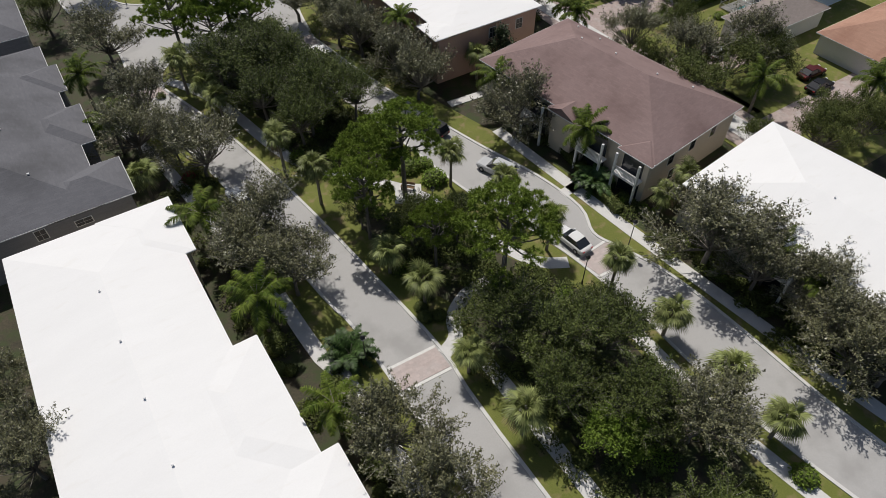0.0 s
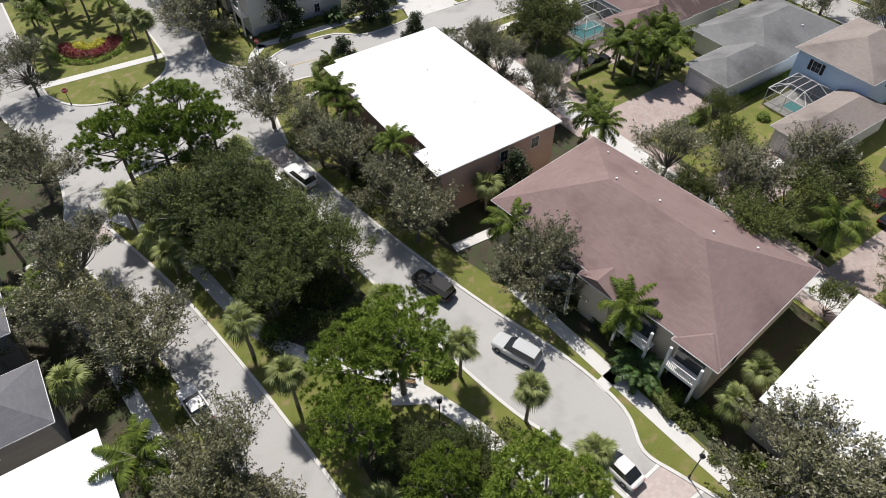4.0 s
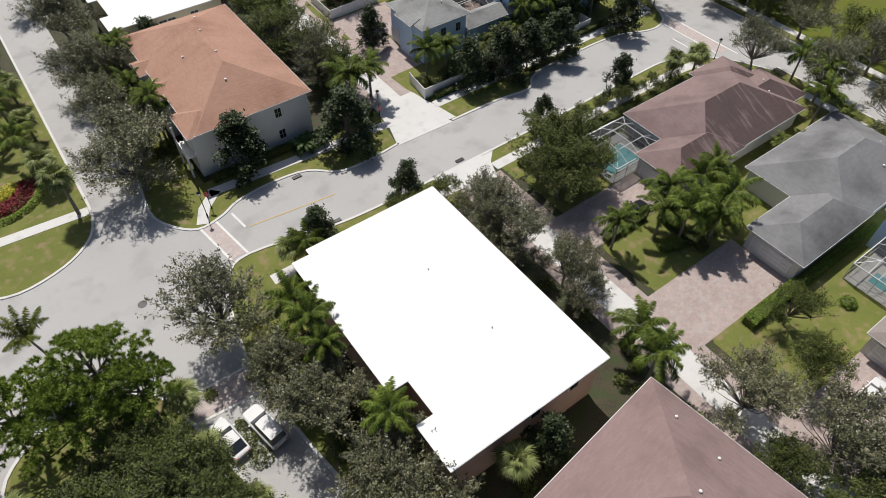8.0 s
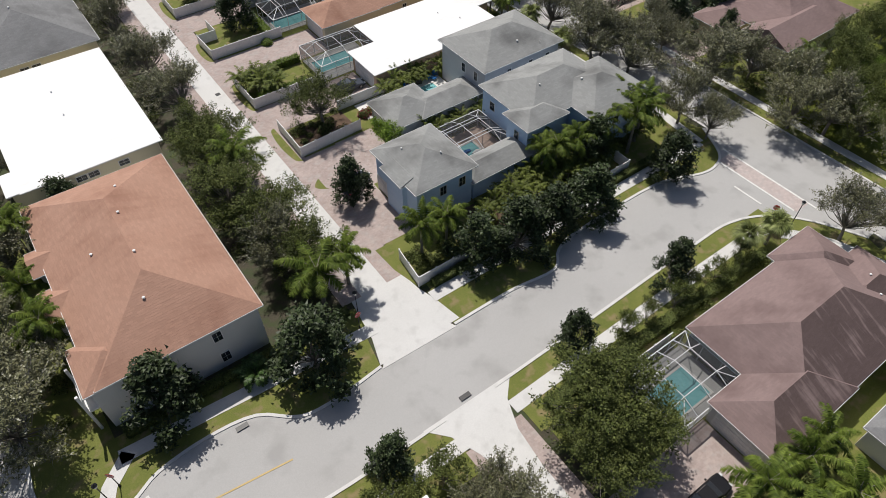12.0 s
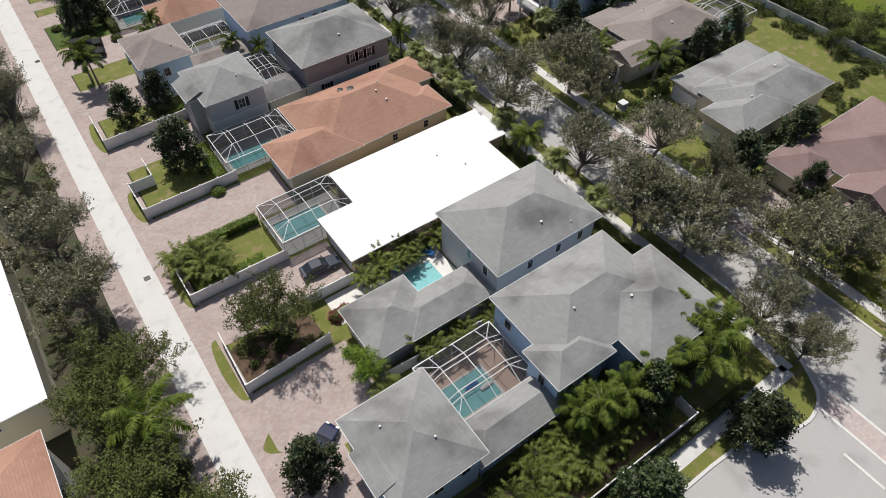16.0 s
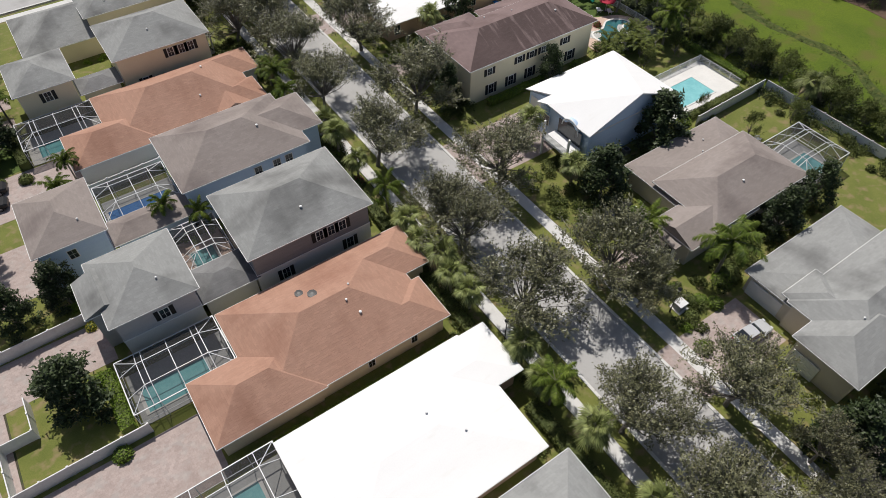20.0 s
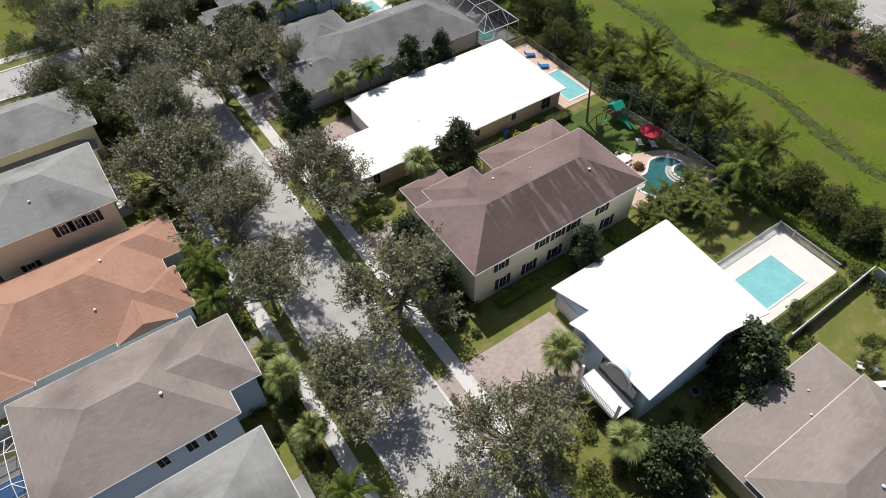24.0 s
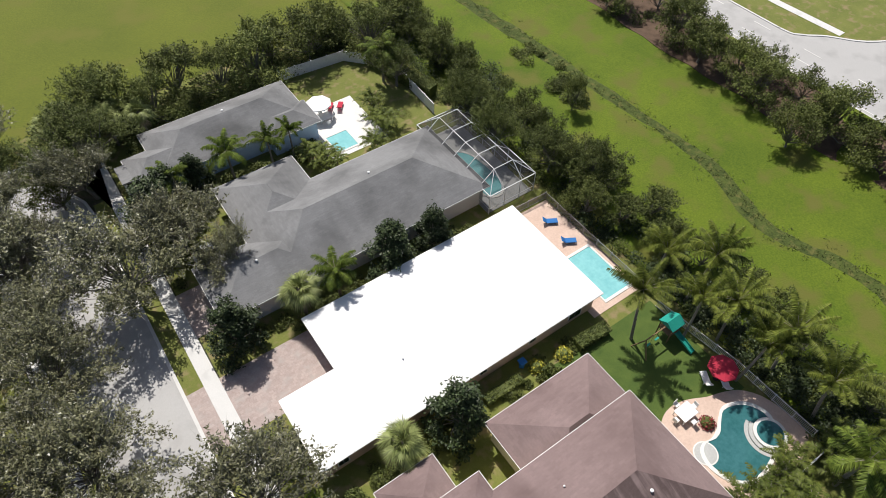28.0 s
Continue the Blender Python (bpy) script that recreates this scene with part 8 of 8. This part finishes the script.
part("body", Mesh().tube([(0, 0, 0.05), (0, 0, 1.0)], [0.32, 0.4], 4), FABRIC_BLUE, bn)
part("lid", Mesh().box(-0.36, -0.36, 1.0, 0.36, 0.36, 1.07), FABRIC_BLUE, bn)
for x, y, mat, lb in ((143.2, 176.4, FABRIC_BLUE, "blue inflatable pool float"), (144.4, 175.6, WHITE, "white inflatable pool float")):
    tagged(part("pool_float", Mesh().tube([(x - 0.7, y, 0.16), (x, y + 0.1, 0.2), (x + 0.7, y + 0.1, 0.16)], [0.22, 0.32, 0.22], 8), mat), lb, "pool float")

# ---------------------------------------------------------------- beds and undergrowth
def arc_bed(r0, r1, h, n, leaf, label):
    """A dense band of low plants round the middle of the island bed."""
    a = np.radians(RNG.uniform(165, 352, n))
    r = np.sqrt(RNG.uniform(r0 ** 2, r1 ** 2, n))
    edge = np.clip(np.minimum(r - r0, r1 - r) / 0.3, 0.25, 1.0)
    p = np.stack([70.2 + r * np.cos(a), 177.6 + r * np.sin(a) * 1.2, 0.06 + h * edge * RNG.uniform(0.35, 1.0, n)], 1)
    tagged(new("flower_bed", leaf_mesh("flower_bed", cards(p, 0.3, 0.18, 0.2), leaf)), label, "flower bed", kind="stuff")


arc_bed(0.8, 2.5, 0.45, 1500, YELLOW_LEAF, "yellow and lime leaved low bed plants in the island")
arc_bed(2.6, 4.7, 0.55, 2600, RED_LEAF, "dark red leaved bed plants in the island")
arc_bed(5.1, 6.1, 0.6, 1500, LIME_LEAF, "clipped lime green border hedge of the island bed")
plant("feather", (66.5, 183.5, 3.2), (72.0, 185.5, 3.4), (75.2, 179.6, 3.0), (64.6, 178.6, 2.8), (69.4, 190.0, 3.2), (74.8, 189.5, 3.0))
plant("sabal", (63.4, 173.0, 2.4), (76.6, 174.6, 2.3), (76.8, 185.0, 2.3), (64, 188, 2.3), (76.8, 195, 2.4))
plant("green", (68.0, 196.0, 4.0), (74.0, 199.0, 3.6), (65.0, 204.0, 4.0), (72.0, 209.0, 4.2), (66, 216, 4), (74, 219, 4), (68, 228, 4.2))
plant("red", (136.4, 191.6, 1.0), (137.6, 191.8, 0.9), (220.1, 246.6, 0.8), (169.2, 236.6, 0.9), (58.6, 112.0, 1.0))
plant("yellow", (214.0, 259.5, 0.95), (211.0, 260.0, 0.9), (135.0, 233.2, 0.7), (193.6, 240.6, 0.6))
plant("lime", (133.9, 225.8, 1.3), (131.2, 121.4, 1.0), (132.4, 120.8, 1.0), (133.6, 217.2, 1.0), (142.4, 196.0, 1.2), (190.0, 255.6, 1.0), (209.4, 239.6, 1.3), (187.6, 257.0, 1.1), (141.0, 104.2, 1.0), (224.4, 221.2, 1.0),
      (212.6, 221.2, 1.1), (100.4, 92.6, 1.1), (99.6, 96.0, 1.0), (194.8, 199.6, 1.2), (190.6, 199.0, 1.0), (82.6, 96.0, 1.6), (81.2, 99.4, 1.5), (83.0, 99.0, 1.2), (80.2, 101.8, 1.5))


def undergrowth(n, x0, y0, x1, y1, r0, r1, leaf=None, label="loose green shrubs and ground cover under trees", shape=None):
    """Loose ground cover and low bushes over a stretch of ground."""
    pts = []
    while n:
        x, y, r = RNG.uniform(x0, x1), RNG.uniform(y0, y1), RNG.uniform(r0, r1)
        if shape and not within(x, y, shape):
            continue
        n -= 1
        k = int(110 + 110 * r)
        p = RNG.normal(size=(k, 3))
        p /= np.linalg.norm(p, axis=1, keepdims=True)
        p[:, 2] = np.abs(p[:, 2])
        p *= RNG.uniform(0.45, 1.08, (k, 1)) * (r, r, r * RNG.uniform(0.7, 1.15))
        pts.append(p + (x, y, 0.1))
    ob = new("undergrowth", leaf_mesh("undergrowth", cards(np.concatenate(pts), 0.27, 0.16, 0.25), leaf or GREEN_LEAF))
    return tagged(ob, label, "shrubs", kind="stuff")


def within(x, y, poly):
    inside = False
    for (ax, ay), (bx, by) in zip(poly, poly[1:] + poly[:1]):
        if (ay > y) != (by > y) and x < (bx - ax) * (y - ay) / (by - ay) + ax:
            inside = not inside
    return inside


for args in ((34, 72, 56, 85, 88, 0.7, 1.5), (26, 70, 104, 82, 136, 0.7, 1.4), (34, 55.5, 58, 61.0, 136, 0.7, 1.5), (26, 96.4, 52, 101, 110, 0.6, 1.2), (18, 88, 112, 93, 140, 0.8, 1.5), (24, 86.5, 164, 91.4, 220, 0.8, 1.5),
             (46, 111.2, 166, 117.2, 290, 0.9, 1.7), (26, 186.0, 162, 191.0, 172.4, 0.6, 1.3), (26, 186, 198, 195, 226, 0.7, 1.4), (16, 186, 240, 190, 250, 0.7, 1.2), (16, 186, 290, 192, 312, 0.8, 1.4), (20, 111.6, 62, 117.2, 140, 0.8, 1.5),
             (22, 195, 199.0, 212, 202.8, 0.6, 1.2), (16, 197, 218.2, 211, 221.4, 0.6, 1.2), (12, 192, 258.6, 204, 260.6, 0.5, 0.9), (24, 190, 277.2, 219, 279.2, 0.6, 1.0), (20, 196, 298.6, 209, 301, 0.6, 1.2), (20, 139, 163.0, 166, 167.6, 0.5, 1.0),
             (20, 126, 140, 160, 143, 0.6, 1.1), (18, 126, 189.5, 134, 195, 0.5, 1.0), (16, 166.4, 252, 169.8, 300, 0.7, 1.3), (30, 226.4, 180, 229, 222, 0.8, 1.5), (24, 226.8, 258, 229.5, 300, 0.9, 1.6), (14, 116, 96, 118, 140, 0.6, 1.2), (16, 88, 118, 94, 134, 0.8, 1.4)):
    undergrowth(*args)
for leaf, n, r0, r1 in ((GREEN_LEAF, 90, 0.5, 1.1), (LIME_LEAF, 34, 0.4, 0.9), (DARK_LEAF, 40, 0.5, 1.2)):
    undergrowth(n, 165.4, 172, 170.2, 300, r0, r1, leaf, "low garden shrubs along the sidewalk")
    for y0, y1 in ((179.6, 185), (194.4, 204.4), (210.4, 226), (238, 252), (258, 268), (289, 303)):
        undergrowth(max(2, int(n * (y1 - y0) / 100)), 186.2, y0, 190.4, y1, r0, r1, leaf, "low garden shrubs in a front garden")
    undergrowth(n, 98.4, 52, 100.6, 110, r0, r1 * 0.8, leaf, "shrubs below the balconies")
undergrowth(90, 227.8, 234, 232.4, 262, 0.6, 1.4, MAG_LEAF, "dense dark shrubs below the coconut palms")
undergrowth(40, 227.6, 234, 231.8, 262, 0.6, 1.2, GREEN_LEAF, "green shrubs below the coconut palms")
undergrowth(170, 227.2, 180, 236.4, 320, 1.0, 2.0, MAG_LEAF, "dark tangled hedgerow beside the meadow")
undergrowth(70, 229.0, 180, 236.0, 320, 1.0, 2.0, DARK_LEAF, "green tangled hedgerow beside the meadow")
undergrowth(60, 261.5, 184, 270, 330, 0.8, 1.9, GREEN_LEAF, "green bushes of the roadside hedgerow")
for y in (181.2, 193.9, 210.0, 225.7, 239.0, 253.6, 270.0, 283.4):
    undergrowth(22, 147, y - 0.5, 166, y + 0.5, 0.3, 0.65, LIME_LEAF if y > 200 else GREEN_LEAF, "low shrubs in the narrow side yard")
for y in (180.8, 200.6, 219.2, 259.4, 278.0, 299.4):
    undergrowth(26, 192, y - 1.0, 207.6 if y > 290 else 217, y + 1.0, 0.4, 0.9, GREEN_LEAF, "shrubs in the side garden between two houses")
undergrowth(40, 138, 162.6, 156, 168, 0.4, 0.9, DARK_LEAF, "dense tropical shrubs behind a white fence")
undergrowth(34, 126.4, 162.0, 138, 166, 0.5, 1.0, GREEN_LEAF, "dense shrubs behind a white fence")
undergrowth(30, 133.6, 118.6, 145, 125, 0.4, 0.9, DARK_LEAF, "dark shrubs under a group of palms")
along = []
for x, y in ditch_line:
    if 190 < y < 330:
        for _ in range(9):
            r = RNG.uniform(0.12, 0.36)
            p = RNG.normal(size=(9, 3)) * (r, r, r * 0.5)
            p[:, 2] = np.abs(p[:, 2]) + 0.12
            along.append(p + (x + RNG.normal() * 1.0, y + RNG.uniform(-1, 1), 0))
tagged(new("ditch_grass", leaf_mesh("ditch_grass", cards(np.concatenate(along), 0.26, 0.09, 0.1), GREEN_LEAF)), "dark rank tufts along the meadow ditch", "grass", kind="stuff")
undergrowth(60, 188, 313.0, 209, 321, 1.0, 2.2, GREEN_LEAF, "dense green thicket beside the field")
undergrowth(70, 209, 316.0, 232, 322.5, 1.0, 2.4, DARK_LEAF, "dense dark thicket beside the field")
undergrowth(50, 160, 315.6, 186, 323, 0.8, 2.0, DARK_LEAF, "dense thicket beyond the street")
plant("sabal", (181.5, 317.6, 2.3), (183.4, 315.4, 2.3), (183.0, 319.8, 2.2), (185.4, 316.4, 2.2), (187.8, 314.8, 2.3), (189.8, 316.6, 2.2), (188.4, 318.8, 2.3), (185.8, 319.4, 2.2), (191.6, 314.2, 2.1))
plant("areca", (207.2, 297.6, 2.4), (214.6, 295.6, 2.3), (217.4, 298.4, 2.4), (218.4, 301.6, 2.2), (208.0, 295.4, 2.0))
plant("feather", (197.4, 300.2, 2.9), (202.2, 299.4, 2.4), (222.6, 307.0, 3.2), (205.2, 300.0, 2.0))
plant("areca", (140.6, 164.2, 1.9), (146.6, 166.8, 2.2), (151.2, 166.4, 2.0), (163.2, 165.6, 2.2), (135.4, 164.0, 1.9))
plant("lime_tree", (135.2, 183.6, 2.6))
plant("feather", (131.4, 123.2, 3.2), (133.2, 121.2, 3.2), (139.4, 124.2, 2.9), (142.0, 124.4, 2.6), (135.8, 119.0, 3.2), (156.6, 166.0, 3.0), (148.0, 167.0, 2.6))
plant("cyc", (234.8, 278.5, 2.3))
undergrowth(16, 240.8, 287, 244.2, 292.4, 0.7, 1.5, GREEN_LEAF, "green bushes in the ditch")
undergrowth(12, 241.5, 292, 245.4, 302, 0.5, 1.2, OLIVE_LEAF, "olive bushes in the ditch")
plant("thicket", (262.4, 284.6, 4.8), (257.6, 266.0, 4.0))
undergrowth(26, 213.0, 183.0, 227.6, 186.0, 0.5, 1.2, GREEN_LEAF, "shrubs along a garden fence")
undergrowth(26, 224.6, 186.0, 227.8, 219.0, 0.5, 1.2, GREEN_LEAF, "shrubs along a garden fence")
plant("scrub", (216.1, 221.4, 1.0), (225.6, 190.6, 2.4), (225.0, 212.8, 2.2), (218.0, 214.4, 1.6), (224.4, 233.6, 1.8), (217.6, 233.6, 1.6), (231.0, 224.0, 2.6), (231.6, 231.0, 2.6), (230.6, 262.0, 2.4))
for bed in (BED_SOUTH, BED_NORTH):
    bx, by = [p[0] for p in bed], [p[1] for p in bed]
    box = (min(bx), min(by), max(bx), max(by))
    undergrowth(70, *box, 0.5, 1.3, DARK_LEAF, "dark low shrubs filling the park beds", bed)
    undergrowth(45, *box, 0.7, 1.7, GREEN_LEAF, "green bushes filling the park beds", bed)
    undergrowth(12, *box, 0.6, 1.3, LIME_LEAF, "bright green bushes in the park beds", bed)
